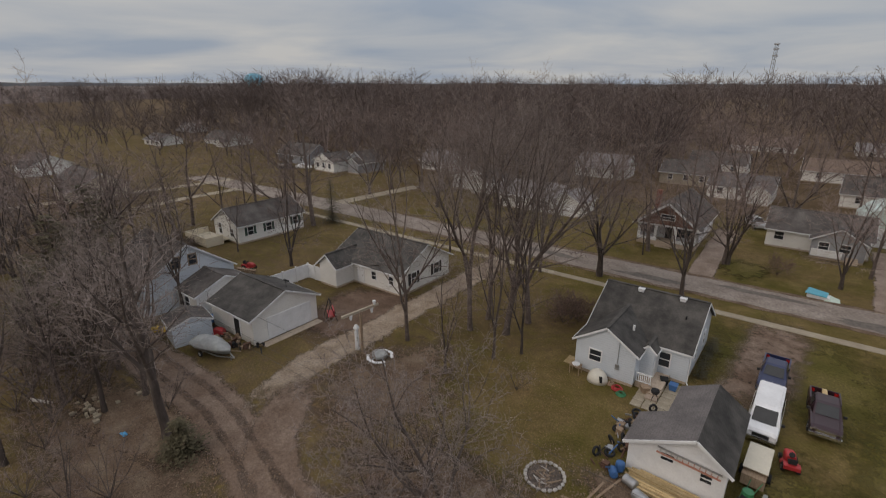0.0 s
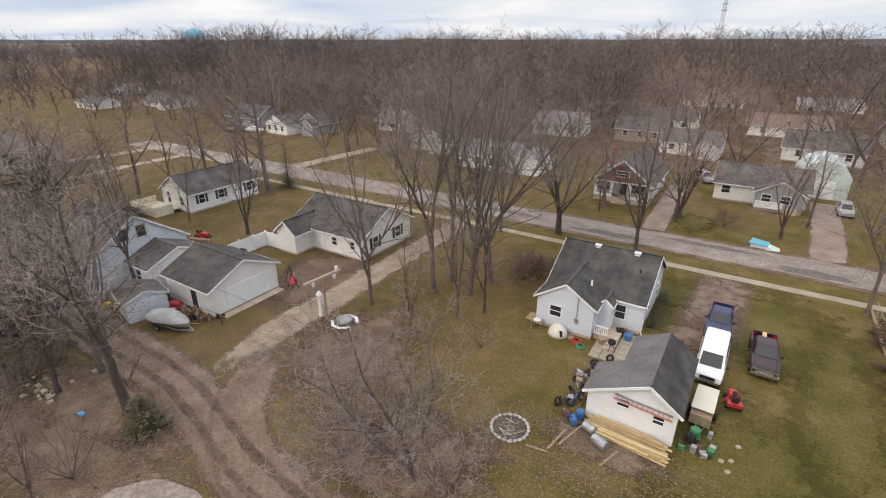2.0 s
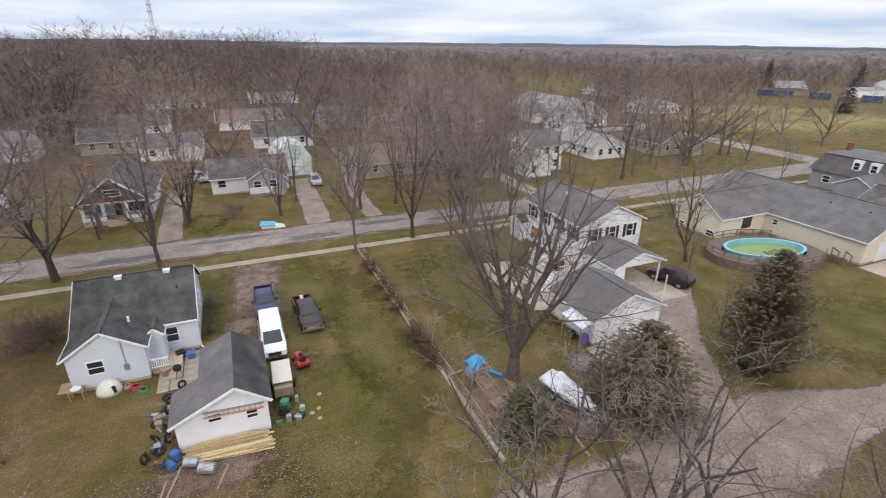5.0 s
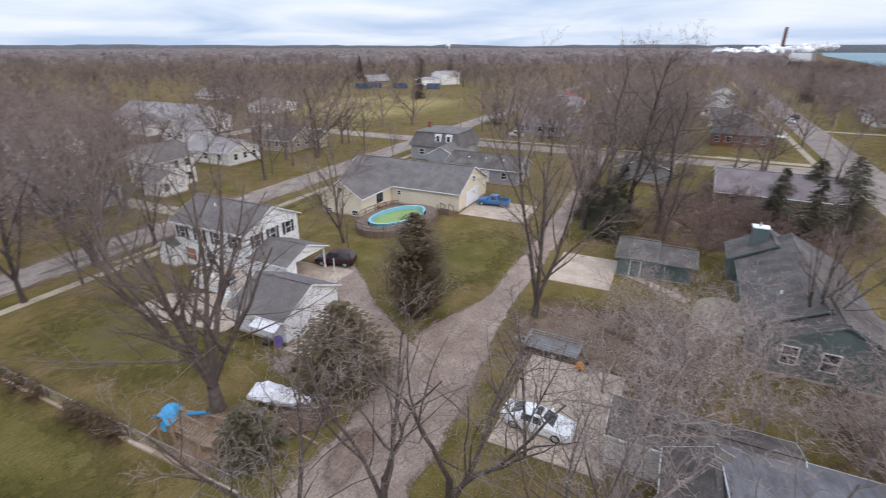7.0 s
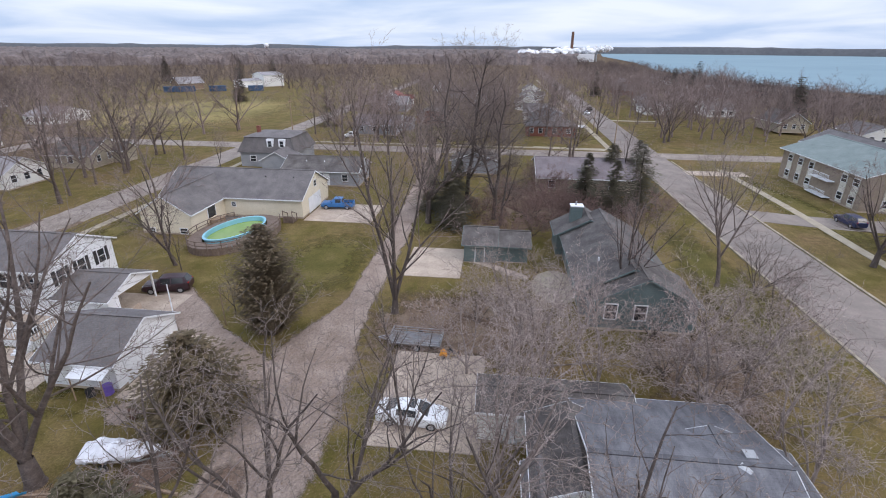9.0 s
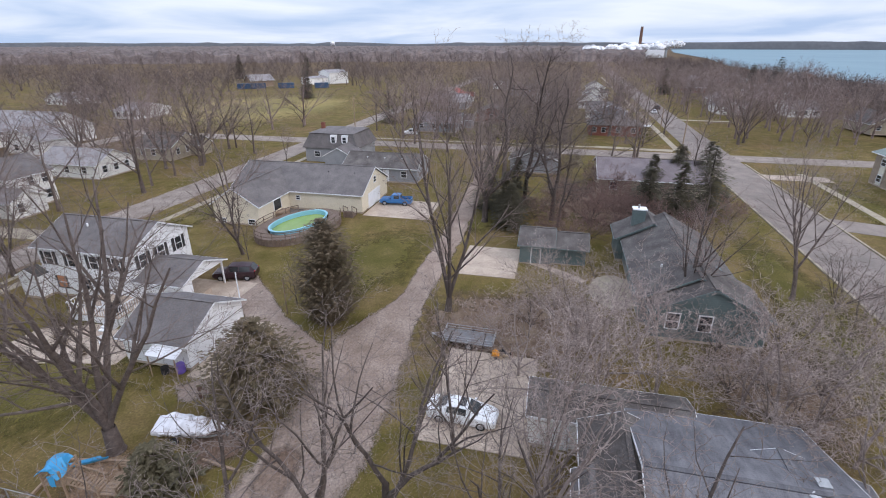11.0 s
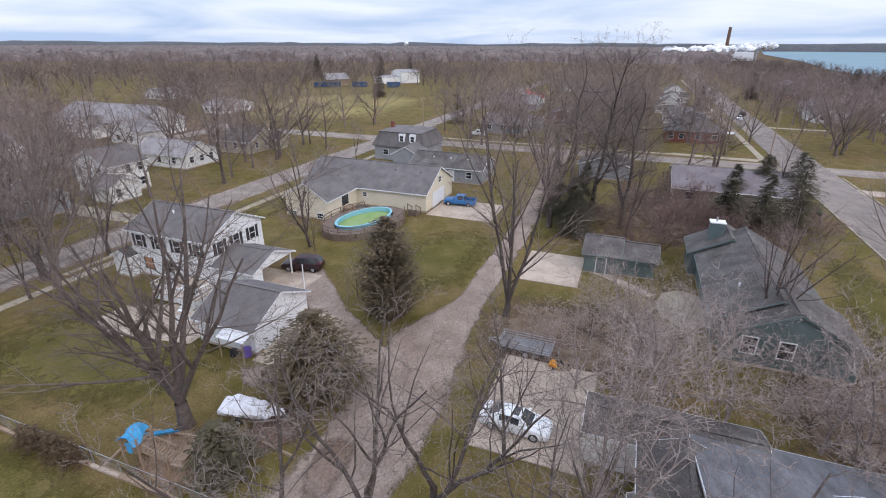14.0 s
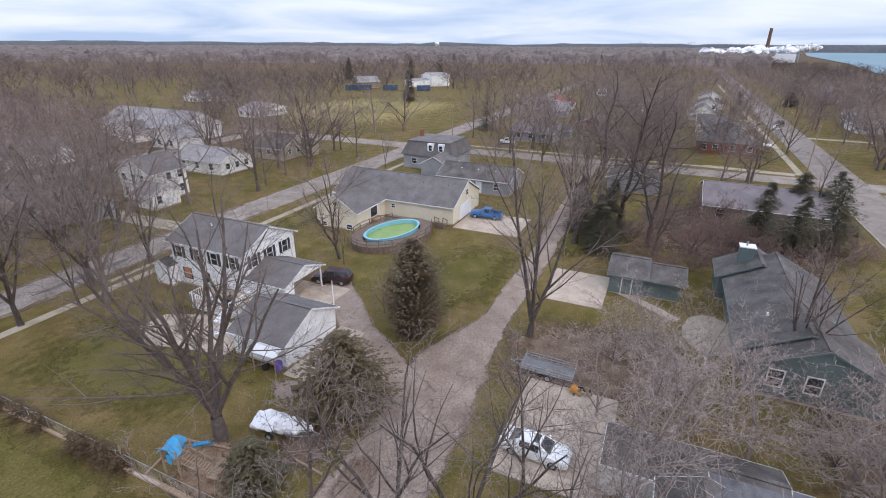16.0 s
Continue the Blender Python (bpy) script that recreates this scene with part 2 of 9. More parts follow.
M_BRICK = mat("red brick wall", [(0.20, 0.075, 0.055), (0.30, 0.12, 0.085)], 2.0, 0.85, bump=0.3, bscale=12, fine=0.15, lines=("Z", 0.075, 1.2))
M_BROWN = mat("brown shingle siding", [(0.15, 0.07, 0.05), (0.22, 0.105, 0.075)], 1.0, 0.8, bump=0.3, bscale=10, fine=0.12, lines=("Z", 0.15, 1.6))
M_WHITE = mat("white paint", [(0.68, 0.69, 0.70), (0.80, 0.81, 0.82)], 0.8, 0.5, bump=0.1, bscale=8, fine=0.04)
M_ROOF = mat("dark shingles", [(0.042, 0.04, 0.038), (0.07, 0.066, 0.062), (0.105, 0.098, 0.09)], 0.7, 0.9, bump=0.3, bscale=9, fine=0.13, lines=("Z", 0.07, 0.9))
M_ROOF2 = mat("grey shingles", [(0.121, 0.112, 0.111), (0.182, 0.165, 0.162)], 0.6, 0.9, bump=0.5, bscale=9, fine=0.2, lines=("Z", 0.07, 1.2))
M_ROOF3 = mat("weathered brown grey shingles", [(0.07, 0.06, 0.056), (0.11, 0.098, 0.092), (0.16, 0.145, 0.135)], 0.5, 0.9, bump=0.5, bscale=9, fine=0.2, lines=("Z", 0.07, 1.2))
M_ROOFG = mat("grey green shingles", [(0.17, 0.21, 0.20), (0.23, 0.27, 0.255)], 0.5, 0.9, bump=0.5, bscale=9, fine=0.15, lines=("Z", 0.07, 1.2))
M_ROOFT = mat("faded tan shingles", [(0.19, 0.135, 0.105), (0.27, 0.20, 0.16)], 0.5, 0.9, bump=0.5, bscale=9, fine=0.18, lines=("Z", 0.07, 1.2))
M_ROOFM = mat("mauve grey shingles", [(0.15, 0.125, 0.13), (0.21, 0.18, 0.185)], 0.5, 0.9, bump=0.5, bscale=9, fine=0.18, lines=("Z", 0.07, 1.2))
M_ROOFRED = mat("dull red shingles", [(0.22, 0.06, 0.05), (0.30, 0.09, 0.075)], 0.5, 0.9, bump=0.5, bscale=9, fine=0.18, lines=("Z", 0.07, 1.2))
M_ROOFL = mat("light grey metal roof", [(0.209, 0.195, 0.197), (0.297, 0.275, 0.273)], 0.4, 0.6, bump=0.2, bscale=9, fine=0.08)
M_PANE = glass_mat("window pane", (0.02, 0.024, 0.03))
M_DARK = mat("dark rubber", [(0.015, 0.015, 0.016), (0.03, 0.03, 0.032)], 4, 0.8, bump=0.1)
M_METAL = mat("galvanised metal", [(0.34, 0.35, 0.36), (0.46, 0.47, 0.48)], 3, 0.45, 0.7, 0.1, 20, 0.1)
M_WOODG = mat("weathered wood", [(0.24, 0.168, 0.115), (0.372, 0.273, 0.193)], 2.5, 0.85, bump=0.3, bscale=18, fine=0.2, stretch=(1, 6, 1))
M_LUMBER = mat("yellow lumber", [(0.42, 0.30, 0.15), (0.58, 0.44, 0.25)], 2.0, 0.8, bump=0.2, bscale=16, fine=0.15, vary=0.25)
M_BARK = mat("grey brown bark", [(0.064, 0.05, 0.044), (0.125, 0.1, 0.088)], 2.0, 0.95, bump=0.6, bscale=9, fine=0.25, vary=0.22, stretch=(1, 1, 0.25))
M_TWIG = mat("bare twigs", [(0.175, 0.132, 0.117), (0.31, 0.238, 0.214)], 0.8, 0.95, fine=0.2, vary=0.28)
M_MIDTWIG = mat("brown grey twigs", [(0.15, 0.117, 0.103), (0.32, 0.262, 0.236)], 1.2, 0.95, fine=0.25, vary=0.15)
M_DARKTWIG = mat("dark oak twigs", [(0.12, 0.093, 0.082), (0.215, 0.17, 0.15)], 0.8, 0.95, fine=0.2, vary=0.2)
M_REDTWIG = mat("reddish thicket twigs", [(0.15, 0.095, 0.082), (0.25, 0.165, 0.145)], 0.8, 0.95, fine=0.2, vary=0.2)
M_PALETWIG = mat("pale grey twigs", [(0.175, 0.135, 0.119), (0.47, 0.385, 0.35)], 1.6, 0.95, fine=0.3, vary=0.15)
M_HAZETWIG = mat("mauve brown fine twigs", [(0.178, 0.132, 0.118), (0.3, 0.23, 0.208)], 0.5, 0.95, fine=0.2, vary=0.25)
M_MIDBARK = mat("weathered brown bark", [(0.095, 0.073, 0.063), (0.175, 0.138, 0.122)], 2.0, 0.95, bump=0.3, bscale=9, fine=0.2, vary=0.22)
M_FARTWIG = mat("far bare woods", [(0.095, 0.072, 0.066), (0.13, 0.1, 0.09), (0.19, 0.15, 0.136)], 0.03, 0.95, fine=0.3, bscale=0.3)
M_NEEDLE = mat("dark needles", [(0.056, 0.052, 0.032), (0.118, 0.102, 0.066)], 1.2, 0.85, fine=0.3, bscale=6, vary=0.2)
M_OLIVE = mat("dull olive needles", [(0.07, 0.054, 0.031), (0.165, 0.12, 0.075)], 1.2, 0.85, fine=0.35, bscale=6)
M_BROWNNEEDLE = mat("brownish needles", [(0.074, 0.06, 0.032), (0.168, 0.124, 0.074)], 1.2, 0.85, fine=0.3, bscale=6)
M_SAGE = mat("sage green needles", [(0.068, 0.06, 0.034), (0.135, 0.115, 0.07)], 1.5, 0.85, fine=0.3, bscale=6)
M_HEDGE = mat("rusty hedge", [(0.066, 0.044, 0.024), (0.12, 0.074, 0.041)], 1.5, 0.9, fine=0.3, bscale=6)
M_WATER = mat("lake water", [(0.115, 0.205, 0.245), (0.145, 0.24, 0.28)], 0.004, 0.5, bump=0.05, bscale=0.3, fine=0.05, spec=0.15)
M_STONE = mat("pale stone", [(0.40, 0.37, 0.34), (0.56, 0.53, 0.49)], 3, 0.9, bump=0.3, bscale=20, fine=0.15, vary=0.15)
M_ASH = mat("ash and char", [(0.06, 0.048, 0.04), (0.16, 0.13, 0.11)], 5, 0.95, bump=0.6, bscale=15, fine=0.3)


def paint(name, c, rough=0.3, metal=0.0):
    return mat(name, [tuple(x * 0.88 for x in c), c], 0.7, rough, metal, 0, 6, 0.04, spec=0.5)


M_CARWHITE = paint("white car paint", (0.84, 0.85, 0.86))
M_MAROON = paint("maroon car paint", (0.036, 0.014, 0.02))
M_BLUE = paint("blue car paint", (0.02, 0.03, 0.085))
M_BRIGHTBLUE = paint("bright blue car paint", (0.035, 0.17, 0.42))
M_SILVER = paint("silver car paint", (0.40, 0.41, 0.42), 0.3, 0.3)
M_BLACKCAR = paint("black car paint", (0.02, 0.02, 0.024))
M_RED = paint("red paint", (0.45, 0.035, 0.04), 0.45)
M_GREENP = paint("green paint", (0.03, 0.20, 0.09), 0.5)
M_YELLOW = paint("yellow plastic", (0.65, 0.42, 0.03), 0.5)
M_BLUETARP = paint("blue tarp", (0.04, 0.33, 0.62), 0.5)
M_CYAN = paint("turquoise plastic", (0.08, 0.42, 0.55), 0.5)
M_BLUEBARREL = paint("blue plastic", (0.045, 0.15, 0.36), 0.5)
M_PURPLE = paint("purple plastic", (0.16, 0.10, 0.42), 0.5)
M_ORANGE = paint("orange paint", (0.70, 0.27, 0.02), 0.5)
M_TOWER = paint("water tower paint", (0.14, 0.42, 0.56), 0.5)
M_GLASSCAR = glass_mat("car glass", (0.018, 0.02, 0.022), 0.15)
M_CHROME = mat("chrome", [(0.5, 0.5, 0.51), (0.6, 0.6, 0.6)], 3, 0.2, 0.9)
M_LAMPRED = paint("red lens", (0.45, 0.02, 0.02), 0.2)
M_COVER = mat("white boat cover", [(0.62, 0.62, 0.65), (0.80, 0.80, 0.83)], 1.2, 0.7, bump=0.5, bscale=3, fine=0.1)
M_GREYCOVER = mat("grey boat cover", [(0.26, 0.27, 0.27), (0.37, 0.38, 0.37)], 0.8, 0.75, bump=0.5, bscale=3, fine=0.1)
M_ALGAE = mat("green pool water", [(0.16, 0.26, 0.06), (0.24, 0.33, 0.10)], 0.4, 0.25, fine=0.08)
M_POOLBLUE = paint("pool liner blue", (0.22, 0.50, 0.60), 0.4)
M_RUST = mat("rusty metal", [(0.10, 0.055, 0.04), (0.20, 0.11, 0.08)], 4, 0.8, 0.2, 0.2, 20, 0.2)
M_STEAM = mat("white steam", [(0.85, 0.86, 0.87), (0.92, 0.92, 0.93)], 0.02, 1.0)
_n, _l = M_STEAM.node_tree.nodes, M_STEAM.node_tree.links
_a = _n.new("ShaderNodeTexNoise"); _a.inputs["Scale"].default_value, _a.inputs["Detail"].default_value = 0.07, 5.0
_r = _n.new("ShaderNodeMapRange"); _r.inputs["From Min"].default_value, _r.inputs["From Max"].default_value, _r.inputs["To Max"].default_value = 0.33, 0.56, 0.95
_c = _n.new("ShaderNodeTexCoord")
_l.new(_c.outputs["Object"], _a.inputs["Vector"]); _l.new(_a.outputs["Fac"], _r.inputs["Value"]); _l.new(_r.outputs[0], _n["Principled BSDF"].inputs["Alpha"])


# ---- mesh helpers ----
def part(name, bm, material, parent, label="", smooth=False):
    me = bpy.data.meshes.new(name)
    bmesh.ops.recalc_face_normals(bm, faces=bm.faces)
    bm.to_mesh(me)
    bm.free()
    me.materials.append(material)
    if smooth:
        me.shade_smooth()
    ob = new(name, me)
    ob.parent = parent
    if label:
        ob["label"] = label
    return ob


def part_data(name, verts, faces, material, parent=None, label="", smooth=False, inner=None):
    me = bpy.data.meshes.new(name)
    me.from_pydata(verts, [], faces)
    if inner:
        me.attributes.new("inner", "FLOAT", "POINT").data.foreach_set("value", inner)
    me.materials.append(material)
    if smooth:
        me.shade_smooth()
    ob = new(name, me)
    ob.parent = parent
    if label:
        ob["label"] = label
    return ob


def thing(name, label, category, x=0, y=0, z=0, rz=0, group="", kind=""):
    e = new(name)
    e.empty_display_size = 0.2
    e.matrix_basis = pose(x, y, z, 0, 0, rz)
    return tagged(e, label, category, group, kind)


def lone(ob, label, category="", group="", kind=""):
    return tagged(ob, label, category, group, kind)


def B():
    return bmesh.new()


def hexa(bm, p):
    """Eight corners: the lower four, then the upper four, each in a ring."""
    v = [bm.verts.new(q) for q in p]
    for f in ((0, 3, 2, 1), (4, 5, 6, 7), (0, 1, 5, 4), (1, 2, 6, 5), (2, 3, 7, 6), (3, 0, 4, 7)):
        bm.faces.new([v[i] for i in f])


def box(bm, x0, x1, y0, y1, z0, z1):
    hexa(bm, [(x0, y0, z0), (x1, y0, z0), (x1, y1, z0), (x0, y1, z0), (x0, y0, z1), (x1, y0, z1), (x1, y1, z1), (x0, y1, z1)])
    return bm


def beam(bm, p, q, w, h=None):
    h = h or w
    p, q = Vector(p), Vector(q)
    d = (q - p).normalized()
    s = d.cross(Vector((0, 0, 1)))
    s = s.normalized() if s.length > 1e-4 else Vector((1, 0, 0))
    u = s.cross(d).normalized()
    s, u = s * w / 2, u * h / 2
    hexa(bm, [p - s - u, p + s - u, q + s - u, q - s - u, p - s + u, p + s + u, q + s + u, q - s + u])
    return bm


def rod(bm, p, q, r0, r1=None, n=8):
    r1 = r0 if r1 is None else r1
    p, q = Vector(p), Vector(q)
    d = (q - p).normalized()
    s = d.orthogonal().normalized()
    u = d.cross(s)
    a = [bm.verts.new(p + (s * math.cos(i * 2 * math.pi / n) + u * math.sin(i * 2 * math.pi / n)) * r0) for i in range(n)]
    b = [bm.verts.new(q + (s * math.cos(i * 2 * math.pi / n) + u * math.sin(i * 2 * math.pi / n)) * r1) for i in range(n)]
    for i in range(n):
        bm.faces.new((a[i], a[(i + 1) % n], b[(i + 1) % n], b[i]))
    bm.faces.new(a[::-1]); bm.faces.new(b)
    return bm


def slab(bm, pts, down):
    """A flat polygon made thick along -z by down."""
    t = [bm.verts.new(p) for p in pts]
    u = [bm.verts.new((p[0], p[1], p[2] - down)) for p in pts]
    bm.faces.new(t); bm.faces.new(u[::-1])
    k = len(pts)
    for i in range(k):
        bm.faces.new((t[i], u[i], u[(i + 1) % k], t[(i + 1) % k]))
    return bm


def loft(bm, rings, close=True):
    """Skins a row of rings with the same count of points."""
    vs = [[bm.verts.new(p) for p in r] for r in rings]
    k = len(rings[0])
    for a, b in zip(vs, vs[1:]):
        for i in range(k):
            bm.faces.new((a[i], a[(i + 1) % k], b[(i + 1) % k], b[i]))
    if close:
        bm.faces.new(vs[0][::-1]); bm.faces.new(vs[-1])
    return bm


def wob(x, y, s=0.4, a=1.0):
    return a * noise.noise(Vector((x * s, y * s, 3.7)))


def ribbon(name, pts, width, z, material, label, category, edge=0.25, kind="structure", thick=0.04, step=1.5, core=0.85):
    """A lane along a line of places, with uneven edges."""
    line = []
    for (x0, y0), (x1, y1) in zip(pts, pts[1:]):
        n = max(1, int(math.hypot(x1 - x0, y1 - y0) / step))
        line += [(x0 + (x1 - x0) * i / n, y0 + (y1 - y0) * i / n) for i in range(n)]
    line.append(pts[-1])
    for _ in range(6):
        line = [line[0]] + [((a[0] + 2 * b[0] + c[0]) / 4, (a[1] + 2 * b[1] + c[1]) / 4) for a, b, c in zip(line, line[1:], line[2:])] + [line[-1]]
    V, F, I = [], [], []
    for i, (x, y) in enumerate(line):
        a, b = line[max(0, i - 1)], line[min(len(line) - 1, i + 1)]
        d = Vector((b[0] - a[0], b[1] - a[1])).normalized()
        w = width(i / (len(line) - 1)) if callable(width) else width
        wl_ = w / 2 + wob(x, y, 0.45, edge) + wob(x, y, 1.3, edge * 0.6)
        wr_ = w / 2 + wob(x + 90, y, 0.45, edge) + wob(x + 90, y, 1.3, edge * 0.6)
        for s, h in ((wl_, z), (wl_ * 0.5, z + 0.005), (-wr_ * 0.5, z + 0.005), (-wr_, z)):
            V.append((x - d.y * s, y + d.x * s, h))
        k_ = core * min(1.0, (min(i, len(line) - 1 - i) + 0.2) / 4.0) if core < 0.85 else core
        I += [0.0, k_, k_, 0.0, 0.0, 0.0]
        V.append((x - d.y * wl_, y + d.x * wl_, z - thick)); V.append((x + d.y * wr_, y - d.x * wr_, z - thick))
        if i:
            k = 6 * i
            for p, q in ((0, 1), (1, 2), (2, 3), (4, 0), (3, 5)):
                F.append((k - 6 + p, k - 6 + q, k + q, k + p))
    return lone(part_data(name, V, F, material, inner=I), label, category, kind=kind)


def patch(name, cx, cy, rx, ry, z, material, label, category, uneven=0.25, rz=0.0, kind="structure", n=40):
    """A roundish flat patch of ground with a ragged edge."""
    V, F = [(cx, cy, z + 0.004)], []
    for i in range(n):
        a = 2 * math.pi * i / n
        k = 1 + wob(cx + math.cos(a) * 3, cy + math.sin(a) * 3, 0.6, uneven) + wob(cx + math.cos(a) * 9, cy + math.sin(a) * 9, 0.7, uneven * 0.5)
        u, v = rx * k * math.cos(a), ry * k * math.sin(a)
        c, s = math.cos(radians(rz)), math.sin(radians(rz))
        V.append((cx + u * c - v * s, cy + u * s + v * c, z))
    F = [(0, 1 + i, 1 + (i + 1) % n) for i in range(n)]
    return lone(part_data(name, V, F, material, inner=[1.15] + [0.0] * n), label, category, kind=kind)


def flat(name, x0, x1, y0, y1, z, material, label, category, kind="structure", down=0.12):
    bm = box(B(), x0, x1, y0, y1, z - down, z)
    ob = part(name, bm, material, None)
    return lone(ob, label, category, kind=kind)


# ---- ground, lake, hills ----
def rise(x, y):
    """A low wooded hill behind the houses to the north."""
    a = math.degrees(math.atan2(y, x))
    k = max(0.0, min(1.0, (math.hypot(x, y) - 140) / 260))
    s = max(0.0, min(1.0, (a - 40) / 35)) * max(0.0, min(1.0, (172 - a) / 25))
    return 7.0 * k * k * (3 - 2 * k) * s


def smooth(k):
    k = max(0.0, min(1.0, k))
    return k * k * (3 - 2 * k)


def ground():
    """One sheet to the horizon, finer near the houses, sinking a little towards the lake."""
    rs = [0, 8, 16, 26, 38, 52, 70, 80, 90, 102, 115, 130, 150, 200, 270, 370, 520, 750, 1100, 1600, 2400, 3400, 4600]
    V, F, n, I = [(20, 10, 0)], [], 120, [0.0]
    for r in rs[1:]:
        for i in range(n):
            a = 2 * math.pi * i / n
            x, y = 20 + r * math.cos(a), 10 + r * math.sin(a)
            fall = max(0.0, min(1.0, (-y - 90) / 90)) * max(0.0, min(1.0, (x + 100) / 200))
            z = -9.0 * fall - (0.25 + wob(x, y, 0.01, 0.25)) * max(0.0, min(1.0, (r - 130) / 200))
            V.append((x, y, z + rise(x, y)))
            I.append(max(smooth((y - 96) / 22) * smooth((150 - x) / 40), smooth((-x - 70) / 30) * smooth((38 - y) / 14), 0.8 * smooth((r - 300) / 200), 0.33 * smooth((-x - 11) / 8) * max(smooth((62 - y) / 12), smooth((-x - 50) / 20))))
    F += [(0, 1 + i, 1 + (i + 1) % n) for i in range(n)]
    for k in range(len(rs) - 2):
        for i in range(n):
            a, b = 1 + k * n, 1 + (k + 1) * n
            F.append((a + i, b + i, b + (i + 1) % n, a + (i + 1) % n))
    lone(part_data("ground", V, F, M_GROUND, smooth=True, inner=I), "olive and brown winter lawn with fallen leaves", "ground", kind="structure")


ground()
# lake with its far shore
lake = [(350, -330), (480, -270), (620, -245), (900, -255), (1350, -330), (2300, -430), (3400, -620), (3800, -1200), (3500, -2600), (2500, -3300), (900, -3000), (420, -1300), (330, -620)]
bm = B(); slab(bm, [(x, y, -8.0) for x, y in lake], 0.3)
lone(part("lake", bm, M_WATER, None), "wide pale blue lake behind the town", "lake", kind="structure")


def hills(name, r, a0, a1, h0, h1, material, label):
    V, F, n = [], [], 220
    for i in range(n + 1):
        a = radians(a0 + (a1 - a0) * i / n)
        k = h0 + (h1 - h0) * (0.5 + 0.5 * noise.noise(Vector((math.cos(a) * 9, math.sin(a) * 9, r * 0.01)))) + 6.0 * noise.noise(Vector((i * 0.9, r, 1.0)))
        for rr, z in ((r, -12), (r + 40, k * 0.8), (r + 140, k), (r + 500, -12)):
            V.append((rr * math.cos(a), rr * math.sin(a), z))
        if i:
            for j in range(3):
                q = 4 * i
                F.append((q - 4 + j, q + j, q + j + 1, q - 3 + j))
    lone(part_data(name, V, F, material, smooth=True), label, "hills", kind="structure")


# distance haze is put into the hills' colour as a blue grey
M_HILL = mat("wooded hills with painted haze", [(0.082, 0.088, 0.096), (0.105, 0.108, 0.114)], 0.004, 1.0, fine=0.12, bscale=0.05)
hills("backdrop", 3600, -70, 210, 22, 42, M_HILL, "long low ridge of wooded hills greyed by painted haze")

# ---- roads, pavements, drives ----
M_PATCH = mat("dark road patch", [(0.115, 0.098, 0.086), (0.17, 0.147, 0.13)], 0.8, 0.9, bump=0.4, bscale=5, fine=0.25)
ribbon("road_1", [(-260, 62.5), (-100, 62.7), (0, 62.7), (120, 62.6), (420, 62.6)], 6.6, 0.03, M_ROAD, "worn pale asphalt residential street with patches", "road", 0.25)
ribbon("road_2", [(-118.5, 66), (-119, 58), (-121, 43), (-124, 20)], 3.0, 0.034, M_WALK, "pale concrete side lane between the lawns", "road", 0.15)
ribbon("road_3", [(122, 330), (121, 100), (121, 14), (121, -120)], 7.0, 0.038, M_ROAD, "cross street of worn grey asphalt", "road", 0.2)
ribbon("road_4", [(-60, -36), (40, -36), (120, -36), (260, -38), (700, -46)], 8.4, 0.042, M_ASPHALT, "wide grey asphalt street with kerbs", "road", 0.05)
for k, yy in ((1, -31.5), (2, -40.5)):
    ribbon("kerb_%d" % k, [(-60, yy), (115, yy)], 0.3, 0.14, M_WALK, "pale concrete kerb along the street", "kerb", 0.0, thick=0.2)
ribbon("pavement_1", [(-90, 55.6), (-14, 55.6), (115, 55.6)], 1.15, 0.06, M_WALK, "narrow pale concrete pavement beside the street", "pavement", 0.03, thick=0.1)
ribbon("pavement_2", [(128, -29.3), (420, -30)], 1.5, 0.06, M_WALK, "pale concrete pavement beside the lawns", "pavement", 0.03, thick=0.1)
ribbon("pavement_3", [(128, -29.3), (128, 10), (128, 50)], 1.4, 0.06, M_WALK, "pale concrete pavement along the cross street", "pavement", 0.03, thick=0.1)
ribbon("pavement_4", [(24, -47.8), (58, -47.8), (78, -48.5), (108, -48.4)], 1.4, 0.06, M_WALK, "pale concrete pavement in front of the flats", "pavement", 0.03, thick=0.1)
ribbon("pavement_5", [(30, 57.6), (52, 57.6)], 0.7, 0.06, M_WALK, "broken pale concrete strip on the verge", "pavement", 0.15, thick=0.1)
ribbon("lane_1", [(-70, 17), (-52, 14.9), (-40, 14.3), (-33.5, 14.6), (-27, 13.3), (-20, 11.3), (-10, 11.4), (0, 12.6), (16, 14)], 5.2, 0.02, M_DIRT, "bare brown dirt lane with wheel ruts", "lane", 0.5, core=0.84)
for k, (d, pts_) in enumerate(((0.75, [(-50, 15.6), (-40, 15.1), (-33.5, 15.4), (-27, 14.1), (-20, 12.1), (-10, 12.2), (0, 13.4)]), (-0.75, [(-50, 14.1), (-40, 13.5), (-33.5, 13.8), (-27, 12.5), (-20, 10.5), (-10, 10.6), (0, 11.8)]))):
    ribbon("wheel_rut_%d" % (k + 1), pts_, 0.8, 0.056 + 0.002 * k, M_MUD, "dark damp wheel rut in the dirt lane", "wheel rut", 0.25, core=0.3)
ribbon("lane_3", [(-30.2, 22.5), (-29.6, 19.2), (-27.8, 15.8), (-24.6, 13.0), (-20, 11.5), (-14, 11.2)], 4.4, 0.044, M_DIRT, "bare dirt where the drive swings into the lane", "lane", 0.3, core=0.84)
